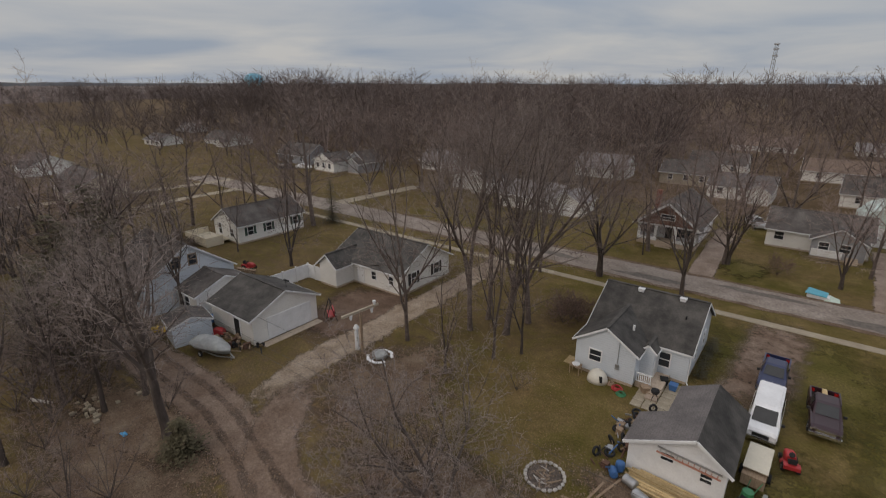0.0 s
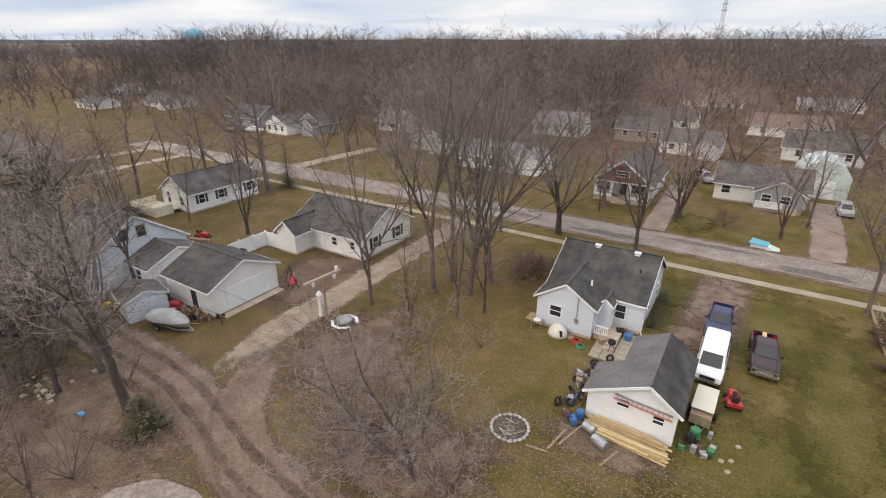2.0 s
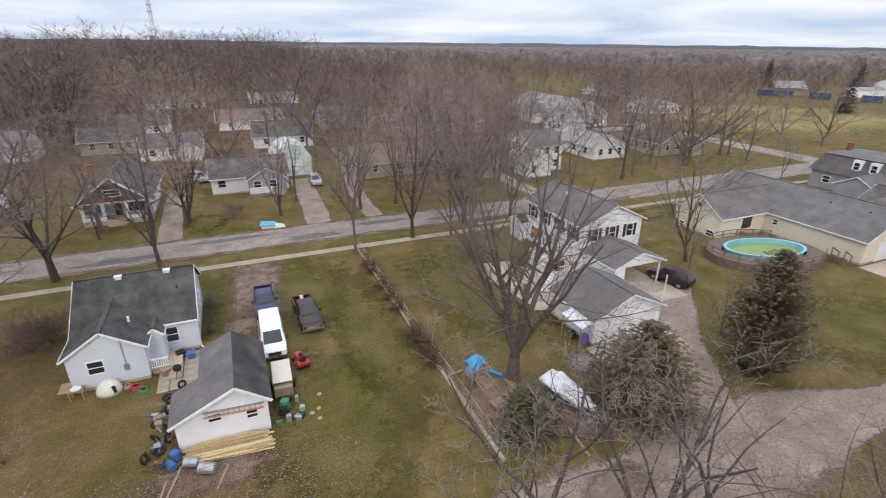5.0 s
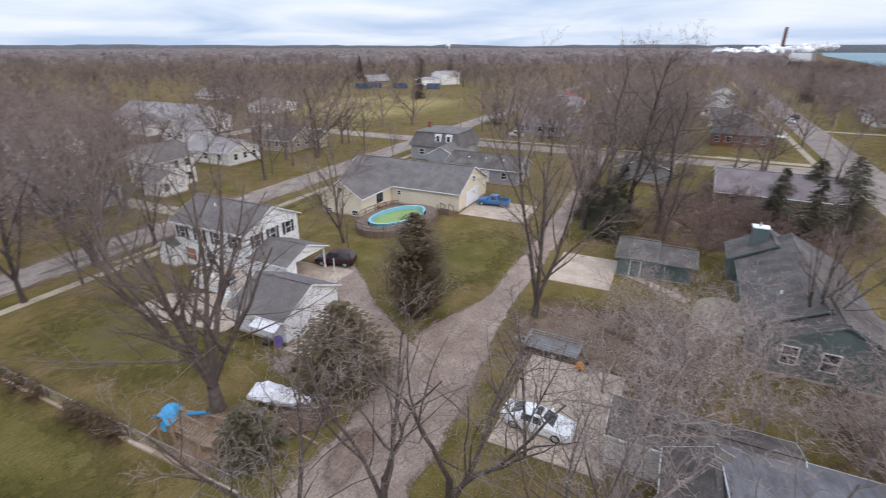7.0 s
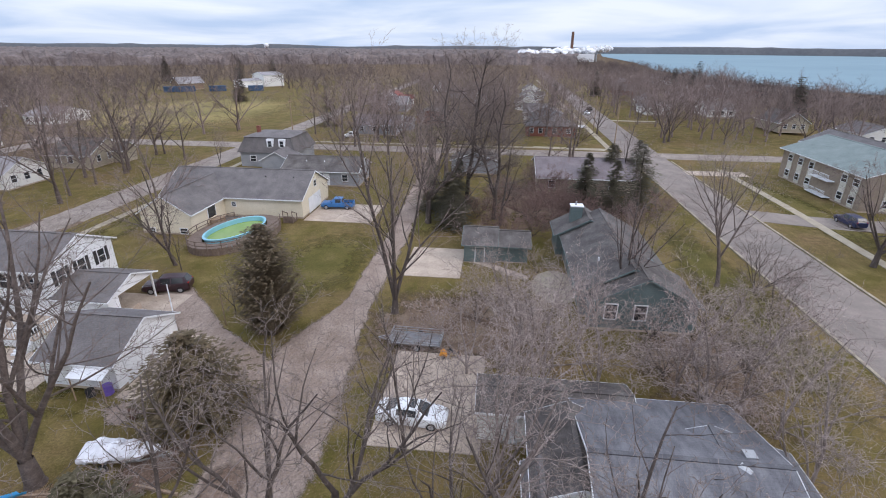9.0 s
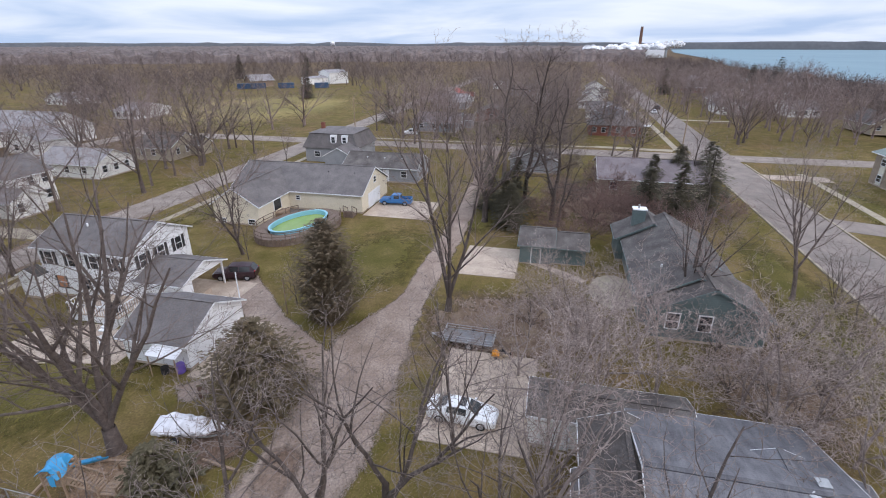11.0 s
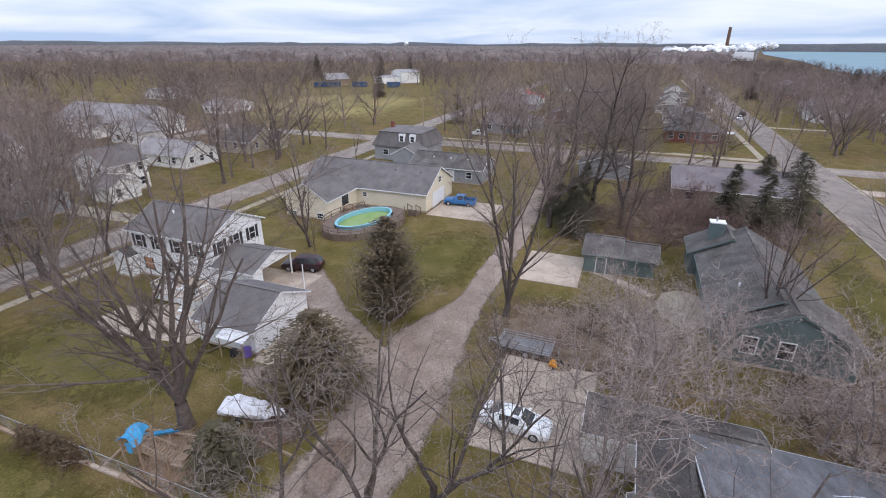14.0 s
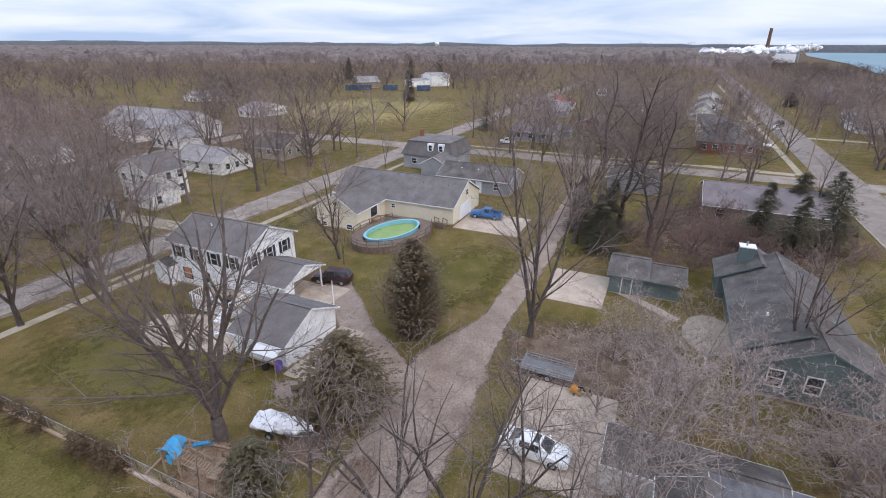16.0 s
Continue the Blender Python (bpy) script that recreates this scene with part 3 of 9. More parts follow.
ribbon("lane_2", [(10, 13.2), (16, 13.1), (24, 12.9), (32, 14.2), (38, 12.7), (48, 12.5), (62, 12.4), (118, 14.4)], lambda t: 8.4 if t < 0.2 else max(3.7, 8.4 - 62 * (t - 0.2)), 0.026, M_GRAVEL, "pale grey gravel alley between the gardens", "lane", 0.4)
ribbon("drive_1", [(-29.2, 14.6), (-30.4, 16.4), (-31.3, 18.4), (-31.9, 20.5), (-31.8, 26), (-31.7, 31), (-31.9, 40), (-32.2, 59)], 4.3, 0.038, M_TAN, "pale dirt drive past the ranch house", "drive", 0.5, core=0.8)
ribbon("drive_2", [(0.5, 59), (0, 48), (-0.6, 40), (-1.5, 34.5)], 6.6, 0.024, M_DIRT, "worn dirt and grass drive beside the house", "drive", 0.5, core=0.52)
ribbon("drive_3", [(-9.3, 66), (-9.6, 76), (-9.8, 92)], 3.8, 0.03, M_GRAVEL, "grey gravel drive beside the bungalow", "drive", 0.2)
ribbon("drive_4", [(9.5, 65.5), (10.2, 76), (10.6, 92)], 4.6, 0.03, M_GRAVEL, "pale drive up to the metal shed", "drive", 0.15)
ribbon("drive_5", [(26.5, 14.5), (30, 19.4), (32.6, 24), (36, 27.5), (40.5, 31.5), (43, 34.5)], lambda t: 4.3 - 0.5 * t, 0.03, M_GRAVEL, "curving pale drive to the white house", "drive", 0.25)
ribbon("drive_6", [(76, -40), (74, -47), (72.5, -54), (72, -66)], 5.6, 0.035, M_ASPHALT, "grey asphalt parking strip at the flats", "drive", 0.05)
ribbon("drive_7", [(104, -40), (104, -52)], 4.0, 0.046, M_CONC, "pale concrete entry from the street", "drive", 0.05)
for k, pts_ in enumerate((((184, -41), (183, -57)), ((220, -22), (217, -33)), ((128.5, -10), (127, -28)))):
    ribbon("drive_%d" % (k + 9), list(pts_), 2.6, 0.05, M_WALK, "pale concrete drive across the front lawns", "drive", 0.05)
ribbon("drive_8", [(-106, 60), (-106, 49), (-104, 36), (-103, 26)], 2.6, 0.05, M_WALK, "pale drive across the corner lawn", "drive", 0.2)
ribbon("drive_16", [(-145, 66), (-147.5, 84)], 3.0, 0.05, M_WALK, "pale concrete drive of a distant house", "drive", 0.1)
ribbon("drive_17", [(-77, 65), (-75, 88)], 3.2, 0.05, M_WALK, "pale concrete drive of a distant house", "drive", 0.1)
ribbon("drive_18", [(17.8, 65), (17.6, 74), (21, 100), (23, 118)], 3.4, 0.03, M_GRAVEL, "pale gravel drive between the houses", "drive", 0.2)
ribbon("road_5", [(22, 116), (60, 119), (118, 119)], 6.0, 0.03, M_ROAD, "worn back street behind the houses", "road", 0.2)
ribbon("drive_19", [(47, 66), (46.5, 76), (47, 88)], 3.4, 0.04, M_WALK, "pale concrete drive beside the white house", "drive", 0.1)
ribbon("gutter_dirt_1", [(-60, 59.6), (-10, 59.5), (60, 59.5)], 1.0, 0.036, M_MULCH, "strip of dark wet leaves along the street edge", "leaf litter", 0.5)
ribbon("gutter_dirt_2", [(-60, 65.9), (-10, 66.0), (60, 65.9)], 1.0, 0.037, M_MULCH, "strip of dark wet leaves along the street edge", "leaf litter", 0.5)
for k, (x, y, rx, ry) in enumerate(((-14, 61.5, 4, 0.9), (-2, 64, 5, 0.6), (8, 61.2, 3.5, 1.0), (18, 63.4, 4, 0.7), (-28, 62.6, 4, 0.8), (30, 61.8, 5, 0.8))):
    patch("road_patch_%d" % (k + 1), x, y, rx, ry, 0.048, M_PATCH, "darker worn asphalt patch in the street", "road patch", 0.4)
flat("slab_1", 22.2, 33.0, -0.4, 7.0, 0.06, M_CONC, "pale concrete parking slab beside the alley", "slab")
flat("slab_2", 47.7, 56.3, 2.9, 9.5, 0.06, M_CONC, "pale square concrete slab by the green shed", "slab")
flat("slab_3", 64.6, 73.4, 17.4, 27.6, 0.06, M_CONC, "pale concrete drive at the cream house", "slab")
flat("slab_4", 24.6, 33.2, 23.6, 26.5, 0.05, M_CONC, "concrete apron at the white garage", "slab")
flat("slab_5", 33.0, 40.4, 30.2, 33.05, 0.05, M_CONC, "concrete apron by the small garage", "slab")
flat("slab_6", -38.1, -37.2, 21.8, 28.4, 0.05, M_CONC, "worn concrete apron at the garage door", "slab")
bm = B(); slab(bm, [(22.8, 41.4, 0.05), (23.8, 37.8, 0.05), (24.6, 33.3, 0.05), (28.4, 33.3, 0.05), (29.5, 40.0, 0.05), (27.5, 44.6, 0.05), (24.4, 45.0, 0.05)], 0.12)
lone(part("patio_2", bm, M_CONC, None), "pale concrete garden patio beside the white house", "patio", kind="structure")
patch("dirt_11", -33, 8, 17, 5.5, 0.010, M_MULCH, "brown leaf litter under the lane trees", "leaf litter", 0.4)
patch("dirt_12", -24, 24, 6, 8, 0.011, M_MULCH, "brown leaf litter and weeds beside the drive", "leaf litter", 0.5)
patch("dirt_13", 34, -18, 9, 7, 0.0115, M_MULCH, "brown leaf litter under the twiggy trees", "leaf litter", 0.35)
patch("patio_1", 47.0, -7.6, 4.0, 2.5, 0.05, M_WALK, "round pale stone patio among bushes", "patio", 0.08)
ribbon("path_1", [(53, 1.8), (51, -2), (48.6, -4.6)], 1.1, 0.045, M_CONC, "curved pale paving path", "path", 0.08)
patch("gravel_circle", -23.3, 7.2, 3.2, 1.9, 0.08, M_ROAD, "rounded pale concrete pad in the leaf litter", "slab", 0.08, 20)
patch("dirt_1", -36.6, 32.2, 6.2, 9.5, 0.022, M_EARTH, "bare brown earth yard at the ranch house", "dirt", 0.25)
patch("dirt_2", -36, 10, 9, 5, 0.012, M_MULCH, "brown leaf litter under the trees", "leaf litter", 0.35)
patch("dirt_3", -14, 18, 8, 5.5, 0.012, M_MULCH, "brown leaf litter and twigs under the tree", "leaf litter", 0.4)
patch("dirt_4", -4.5, 24.6, 5.0, 2.0, 0.014, M_MULCH, "trampled leafy ground by the garage", "leaf litter", 0.35)
patch("dirt_5", 14.6, 23.6, 3.4, 4.4, 0.014, M_CHIPS, "brown wood chips round the play set", "wood chips", 0.25)
patch("dirt_14", 17.4, 14.6, 3.6, 1.6, 0.05, M_DIRT, "bare reddish dirt in the middle of the alley", "dirt", 0.3, 10)
patch("dirt_6", 19, 19.5, 3.0, 2.6, 0.016, M_EARTH, "brown leaf litter beside the alley", "leaf litter", 0.35)
patch("dirt_7", -50, 24, 8, 9, 0.012, M_MULCH, "brown leaf litter round the old house", "leaf litter", 0.35)
patch("dirt_8", 38, 2, 9, 11, 0.012, M_MULCH, "brown leaf litter under the bushes", "leaf litter", 0.35)
patch("dirt_9", 78, -11, 20, 15, 0.012, M_MULCH, "dark brown thicket floor under the conifers", "leaf litter", 0.3)
patch("dirt_10", 23.2, 24.6, 1.6, 2.2, 0.02, M_GRAVEL, "pale ash and gravel patch by the burn barrel", "gravel", 0.3)
patch("meadow", 190, 122, 75, 48, 0.02, M_FIELD, "yellow green sports field", "field", 0.12)
for k, (cx_, cy_, w, h) in enumerate(((2, 46, 9, 8), (28, 36, 3, 8), (50, 20, 10, 5), (68, 10, 8, 5), (3.5, 26, 5, 9), (20.5, 40, 5.5, 10), (8.6, 36, 3, 12), (62, 52, 12, 2.5), (150, 20, 18, 14), (48, -26, 20, 3.6), (170, -24, 30, 3.5), (-5, 72, 3, 4), (80, -50, 20, 4))):
    patch("lawn_%d" % (k + 1), cx_, cy_, w * 1.25, h * 1.25, 0.008 + 0.0005 * k, M_LAWN, "green olive mown winter lawn", "lawn", 0.3)


# ---- houses ----
def window(parent, side, at, u, z, w, h, frame_m=None, shutters=None):
    """A framed sash window on a wall. side: the way it faces; at: the wall's plane; u: place along it."""
    f = thing("window", "", "", 0, 0, 0)
    f.pop("category", None)
    f.parent = parent
    rot_ = {"S": 0, "E": 90, "N": 180, "W": 270}[side]
    x, y = {"S": (u, at), "N": (u, at), "E": (at, u), "W": (at, u)}[side]
    f.matrix_basis = pose(x, y, z, 0, 0, rot_)
    fm = frame_m or M_WHITE
    bm = B()
    t = 0.09
    for a in ((-w / 2 - t, w / 2 + t, -t, 0), (-w / 2 - t, w / 2 + t, h, h + t), (-w / 2 - t, -w / 2, 0, h), (w / 2, w / 2 + t, 0, h), (-w / 2, w / 2, h * 0.5 - 0.03, h * 0.5 + 0.03)):
        box(bm, a[0], a[1], -0.07, 0.01, a[2], a[3])
    part("frame", bm, fm, f)
    part("pane", box(B(), -w / 2, w / 2, -0.035, -0.005, 0, h), M_PANE, f)
    if shutters:
        for s in (-1, 1):
            part("shutter", box(B(), s * (w / 2 + 0.3) - 0.19, s * (w / 2 + 0.3) + 0.19, -0.06, 0.005, -0.05, h + 0.05), shutters, f)
    return f


def door(parent, side, at, u, z, w=0.95, h=2.05, material=None, name="door"):
    rot_ = {"S": 0, "E": 90, "N": 180, "W": 270}[side]
    x, y = {"S": (u, at), "N": (u, at), "E": (at, u), "W": (at, u)}[side]
    bm = B()
    box(bm, -w / 2, w / 2, -0.06, 0.0, 0, h)
    k, panels = max(1, int(w / 1.2)), []
    for i in range(k):
        for j in range(4 if w > 1.5 else 2):
            q = h / (4 if w > 1.5 else 2)
            a = -w / 2 + w * i / k
            panels.append((a + 0.08, a + w / k - 0.08, j * q + 0.08, (j + 1) * q - 0.06))
    d = part(name, bm, material or M_WHITE, parent)
    d.matrix_basis = pose(x, y, z, 0, 0, rot_)
    for p0, p1, p2, p3 in panels:
        part("door_panel", box(B(), p0, p1, -0.075, -0.055, p2, p3), material or M_WHITE, d)
    bm = B()
    for a in ((-w / 2 - 0.1, -w / 2, 0, h), (w / 2, w / 2 + 0.1, 0, h), (-w / 2 - 0.1, w / 2 + 0.1, h, h + 0.1)):
        box(bm, a[0], a[1], -0.07, 0.005, a[2], a[3])
    part("door_frame", bm, M_WHITE, d)
    if w < 1.5:
        part("handle", box(B(), w / 2 - 0.14, w / 2 - 0.09, -0.13, -0.06, 0.95, 1.08), M_CHROME, d, "small metal handle")
    return d


def block(parent, x0, x1, y0, y1, eave, ridge, axis, wall_m, roof_m, over=0.4, found=0.25, peak=None, gable_m=None, z0=0.0, left=None, trim=None):
    """One gabled part of a house: walls with gable ends, two roof planes, fascias, ridge cap. axis: the way the ridge runs.
    peak: where the ridge lies across it; left: another eave height on the low side of that axis; trim: what the gutters and rake boards are painted, white if not given."""
    w0, w1 = (y0, y1) if axis == "x" else (x0, x1)
    e0, e1 = (x0, x1) if axis == "x" else (y0, y1)
    pk = (w0 + w1) / 2 if peak is None else peak
    el, er = (eave if left is None else left), eave
    P = (lambda e, w, z: (e, w, z)) if axis == "x" else (lambda e, w, z: (w, e, z))
    bm = B()
    prof = [(w0, z0 + found), (w1, z0 + found), (w1, er), (pk, ridge), (w0, el)]
    rings = [[P(e, w, z) for w, z in prof] for e in (e0, e1)]
    loft(bm, rings)
    part("wall", bm, wall_m, parent)
    if found:
        part("foundation", box(B(), x0 + 0.02, x1 - 0.02, y0 + 0.02, y1 - 0.02, z0 - 0.15, z0 + found), M_CONC, parent)
    o = over
    for w, ez in ((w0, el), (w1, er)):
        s = -1 if w == w0 else 1
        k = (ridge - ez) / abs(pk - w)
        lo = (w + s * o, ez - o * k + 0.03)
        hi = (pk, ridge + 0.03)
        th = 0.14
        bm = B()
        hexa(bm, [P(e0 - o * 0.7, lo[0], lo[1]), P(e1 + o * 0.7, lo[0], lo[1]), P(e1 + o * 0.7, hi[0], hi[1]), P(e0 - o * 0.7, hi[0], hi[1]),
                  P(e0 - o * 0.7, lo[0], lo[1] + th), P(e1 + o * 0.7, lo[0], lo[1] + th), P(e1 + o * 0.7, hi[0], hi[1] + th), P(e0 - o * 0.7, hi[0], hi[1] + th)])
        rf = part("roof", bm, roof_m, parent)
        bm = B()
        beam(bm, P(e0 - o * 0.7, lo[0] + s * 0.02, lo[1] + 0.05), P(e1 + o * 0.7, lo[0] + s * 0.02, lo[1] + 0.05), 0.05, 0.15)
        part("gutter", bm, trim or M_WHITE, rf, "dull painted gutter" if trim else "white gutter")
        for e in (e0 - o * 0.7 - 0.02, e1 + o * 0.7 + 0.02):
            bm = B()
            beam(bm, P(e, lo[0], lo[1] + 0.05), P(e, hi[0], hi[1] + 0.05), 0.04, 0.15)
            part("rake_board", bm, trim or M_WHITE, rf, "dull painted rake board" if trim else "white rake board")
    bm = B()
    beam(bm, P(e0 - o * 0.7, pk, ridge + 0.17), P(e1 + o * 0.7, pk, ridge + 0.17), 0.3, 0.06)
    part("ridge_cap", bm, roof_m, parent)


def vent(parent, x, y, z, r=0.09, h=0.45, m=None):
    part("vent_pipe", rod(B(), (x, y, z), (x, y, z + h), r, n=10), m or M_WHITE, parent, "white roof vent pipe")


def box_vent(parent, x, y, z):
    bm = B()
    box(bm, x - 0.22, x + 0.22, y - 0.22, y + 0.22, z, z + 0.22)
    box(bm, x - 0.28, x + 0.28, y - 0.28, y + 0.28, z + 0.22, z + 0.3)
    part("roof_vent", bm, M_WHITE, parent, "white box roof vent")


# the pale house on the street
h = thing("house", "pale blue white sided house with dark shingle roof", "house")
block(h, -13.3, -5.1, 39.0, 47.6, 2.95, 5.6, "x", M_BLUESIDE, M_ROOF, 0.35)
block(h, -13.3, -8.4, 36.0, 41.5, 2.9, 4.5, "y", M_BLUESIDE, M_ROOF, 0.3)
block(h, -8.4, -7.4, 37.6, 39.4, 2.75, 3.2, "y", M_BLUESIDE, M_ROOF, 0.2)
window(h, "S", 36.0, -11.6, 1.35, 0.95, 0.95)
window(h, "S", 39.0, -6.9, 1.1, 0.8, 1.25)
window(h, "E", -5.1, 41.5, 1.2, 0.8, 1.2); window(h, "E", -5.1, 44.8, 1.2, 0.8, 1.2)
window(h, "E", -5.1, 43.3, 3.6, 0.5, 0.7)
window(h, "W", -13.3, 42.5, 1.2, 0.9, 1.2)
door(h, "E", -7.4, 38.4, 0.45)
vent(h, -9.35, 38.0, 4.0)
box_vent(h, -10.4, 43.0, 5.5); box_vent(h, -6.9, 43.0, 5.5)
vent(h, -6.2, 41.4, 4.6, 0.06, 0.3, M_DARK)
part("meter_box", box(B(), -9.9, -9.6, 35.86, 36.0, 1.2, 1.65), M_METAL, h, "grey electric meter box")
part("conduit", rod(B(), (-9.75, 35.93, 1.6), (-9.75, 35.93, 3.6), 0.03), M_METAL, h)
bm = B(); box(bm, -8.35, -6.3, 36.4, 38.9, 0, 0.45); box(bm, -7.2, -6.3, 35.7, 36.4, 0, 0.3); box(bm, -7.2, -6.3, 35.1, 35.7, 0, 0.15)
part("porch_step", bm, M_CONC, h)
for i in range(8):
    part("baluster", box(B(), -8.3 + i * 0.15, -8.24 + i * 0.15, 36.45, 36.5, 0.56, 1.2), M_WHITE, h)
part("hand_rail", box(B(), -8.35, -7.15, 36.42, 36.53, 1.2, 1.28), M_WHITE, h)
part("bottom_rail", box(B(), -8.35, -7.15, 36.43, 36.52, 0.5, 0.56), M_WHITE, h)
bm = B(); rod(bm, (-5.0, 38.9, 2.8), (-5.0, 38.9, 0.25), 0.045); rod(bm, (-5.0, 38.9, 0.25), (-4.5, 38.0, 0.12), 0.045)
part("downpipe", bm, M_WHITE, h, "white downpipe")
bm = B(); box(bm, -14.4, -13.3, 36.3, 37.6, 0.0, 0.06)
part("step_plate", bm, M_LUMBER, h, "pale plywood sheet")

# its garage, with one long roof side
g = thing("garage", "white garage with dark grey shingle roof", "garage")
bm = B()
loft(bm, [[(-6.0, e, 0), (-0.6, e, 0), (-0.6, e, 2.7), (-2.35, e, 3.95), (-6.0, e, 2.2)] for e in (27.0, 30.0)])
loft(bm, [[(-4.4, e, 0), (-0.62, e, 0), (-0.62, e, 2.69), (-2.35, e, 3.94), (-4.4, e, 2.95)] for e in (30.0, 33.3)])
part("wall", bm, M_WHITE, g)
bm = B()
zl = lambda x: 3.98 + (x + 2.35) * 0.476
slab(bm, [(-6.3, 26.65, zl(-6.3) + 0.12), (-2.35, 26.65, 4.1), (-2.35, 33.6, 4.1), (-4.6, 33.6, zl(-4.6) + 0.12), (-4.6, 30.1, zl(-4.6) + 0.12), (-6.3, 30.1, zl(-6.3) + 0.12)], 0.13)
part("roof", bm, M_ROOF2, g)
bm = B(); slab(bm, [(-2.35, 26.65, 4.1), (-0.3, 26.65, 2.62), (-0.3, 33.6, 2.62), (-2.35, 33.6, 4.1)], 0.13)
part("roof", bm, M_ROOF, g)
bm = B()
beam(bm, (-6.3, 26.62, zl(-6.3) + 0.02), (-2.35, 26.62, 4.0), 0.05, 0.18); beam(bm, (-2.35, 26.62, 4.0), (-0.3, 26.62, 2.5), 0.05, 0.18)
part("rake_board", bm, M_WHITE, g)
window(g, "S", 27.0, -3.75, 1.75, 0.7, 0.5); window(g, "S", 27.0, -1.6, 1.35, 0.6, 0.55)

# patio behind the garage, of separate paving slabs
pt = thing("patio", "pale concrete patio slabs behind the house", "patio", kind="structure")
pv = bpy.data.meshes.new("paving_slab")
bm = B(); box(bm, -0.385, 0.385, -0.385, 0.385, 0, 0.05); bm.to_mesh(pv); bm.free(); pv.materials.append(M_WALK)
for i in range(4):
    for j in range(6):
        o = new("paving_slab", pv); o.parent = pt
        o.matrix_basis = pose(-7.5 + i * 0.8 + (0.03 * ((i * 7 + j * 3) % 3)), 34.1 + j * 0.8 - 0.0 * i, 0.012 * ((i * 5 + j * 7) % 3), 0, 0, ((i * 3 + j * 5) % 5) - 2)

# bungalow across the street
h = thing("house", "brown shingled bungalow with white pillared front porch", "house")
block(h, -20.2, -12.0, 78.2, 89.5, 3.5, 6.6, "y", M_WHITE, M_ROOF3, 0.6, found=0.5)
bm = B(); loft(bm, [[(-20.2, e, 3.3), (-12.0, e, 3.3), (-16.1, e, 6.4)] for e in (75.8, 78.3)])
part("gable", bm, M_BROWN, h, "brown shingled gable")
for s in (-1, 1):
    bm = B(); hexa(bm, [(-16.1 + s * 4.7, 75.2, 3.07), (-16.1 + s * 4.7, 78.0, 3.07), (-16.1, 78.0, 6.63), (-16.1, 75.2, 6.63), (-16.1 + s * 4.7, 75.2, 3.2), (-16.1 + s * 4.7, 78.0, 3.2), (-16.1, 78.0, 6.76), (-16.1, 75.2, 6.76)])
    rf = part("roof", bm, M_ROOF3, h)
    bm = B(); beam(bm, (-16.1 + s * 4.75, 75.17, 3.05), (-16.1, 75.17, 6.66), 0.06, 0.28)
    part("rake_board", bm, M_WHITE, rf, "wide white rake board")
window(h, "S", 75.8, -16.1, 4.1, 1.9, 0.8)
bm = B(); box(bm, -20.2, -12.0, 75.9, 78.2, 0, 0.7)
part("porch_floor", bm, M_CONC, h)
for i, x in enumerate((-20.0, -17.6, -14.8, -12.2)):
    part("porch_pillar", box(B(), x - 0.2, x + 0.2, 75.9, 76.3, 0.7, 3.35), M_WHITE, h)
for a, b in ((-20.0, -17.6), (-14.8, -12.2)):
    part("porch_wall", box(B(), a + 0.2, b - 0.2, 75.95, 76.15, 0.7, 1.15), M_WHITE, h)
    part("porch_panel", box(B(), a + 0.2, b - 0.2, 75.98, 76.1, 1.17, 1.75), M_GREYSIDE, h, "grey railing panel")
    part("porch_screen", box(B(), a + 0.2, b - 0.2, 76.03, 76.06, 1.77, 3.05), M_PANE, h, "dark porch screen")
part("porch_beam", box(B(), -20.25, -11.95, 75.85, 76.25, 3.05, 3.4), M_WHITE, h)
for i in range(3):
    part("step", box(B(), -17.3, -15.1, 75.9 - 0.3 * (i + 1), 75.9 - 0.3 * i, 0, 0.55 - 0.18 * i), M_CONC, h)
window(h, "S", 78.2, -18.8, 1.5, 1.3, 1.2); window(h, "S", 78.2, -13.5, 1.5, 1.3, 1.2); door(h, "S", 78.2, -16.2, 0.7, material=M_DARK)
window(h, "E", -12.0, 81, 1.6, 0.9, 1.2); window(h, "E", -12.0, 85, 1.6, 0.9, 1.2)
part("chimney", box(B(), -19.5, -18.8, 81.5, 82.3, 4, 7.3), M_BRICK, h, "red brick chimney")

# low grey-roofed house with a porch, and the metal shed behind it
h = thing("house", "low white house with grey roof and porch", "house")
block(h, -4.2, 8.0, 86.0, 94.0, 2.9, 5.2, "x", M_SIDING, M_ROOF3, 0.5)
block(h, 1.4, 7.4, 83.6, 88.0, 2.7, 4.4, "y", M_GREYSIDE, M_ROOF3, 0.4)
window(h, "S", 86.0, -2.6, 1.3, 1.1, 1.1); window(h, "S", 83.6, 2.8, 1.3, 1.1, 1.1); window(h, "S", 83.6, 5.2, 1.3, 1.1, 1.1)
part("porch_panel", box(B(), 1.5, 5.0, 83.3, 83.5, 0.4, 1.4), M_WHITE, h)
for i in range(4):
    part("step", box(B(), 5.4, 6.8, 83.3 - 0.3 * i, 83.6 - 0.3 * i, 0, 0.75 - 0.18 * i), M_CONC, h)
h = thing("metal_shed", "pale green white barn with gambrel roof", "shed")
bm = B(); loft(bm, [[(6.5, e, 0), (13.5, e, 0), (13.5, e, 3.6), (12.2, e, 5.3), (10.0, e, 6.1), (7.8, e, 5.3), (6.5, e, 3.6)] for e in (95, 104)])
part("wall", bm, paint("pale green metal", (0.52, 0.62, 0.58), 0.5), h)
door(h, "S", 95, 10, 0, 3.2, 2.8, name="garage_door")
h = thing("house", "long white ranch house across the street", "house")
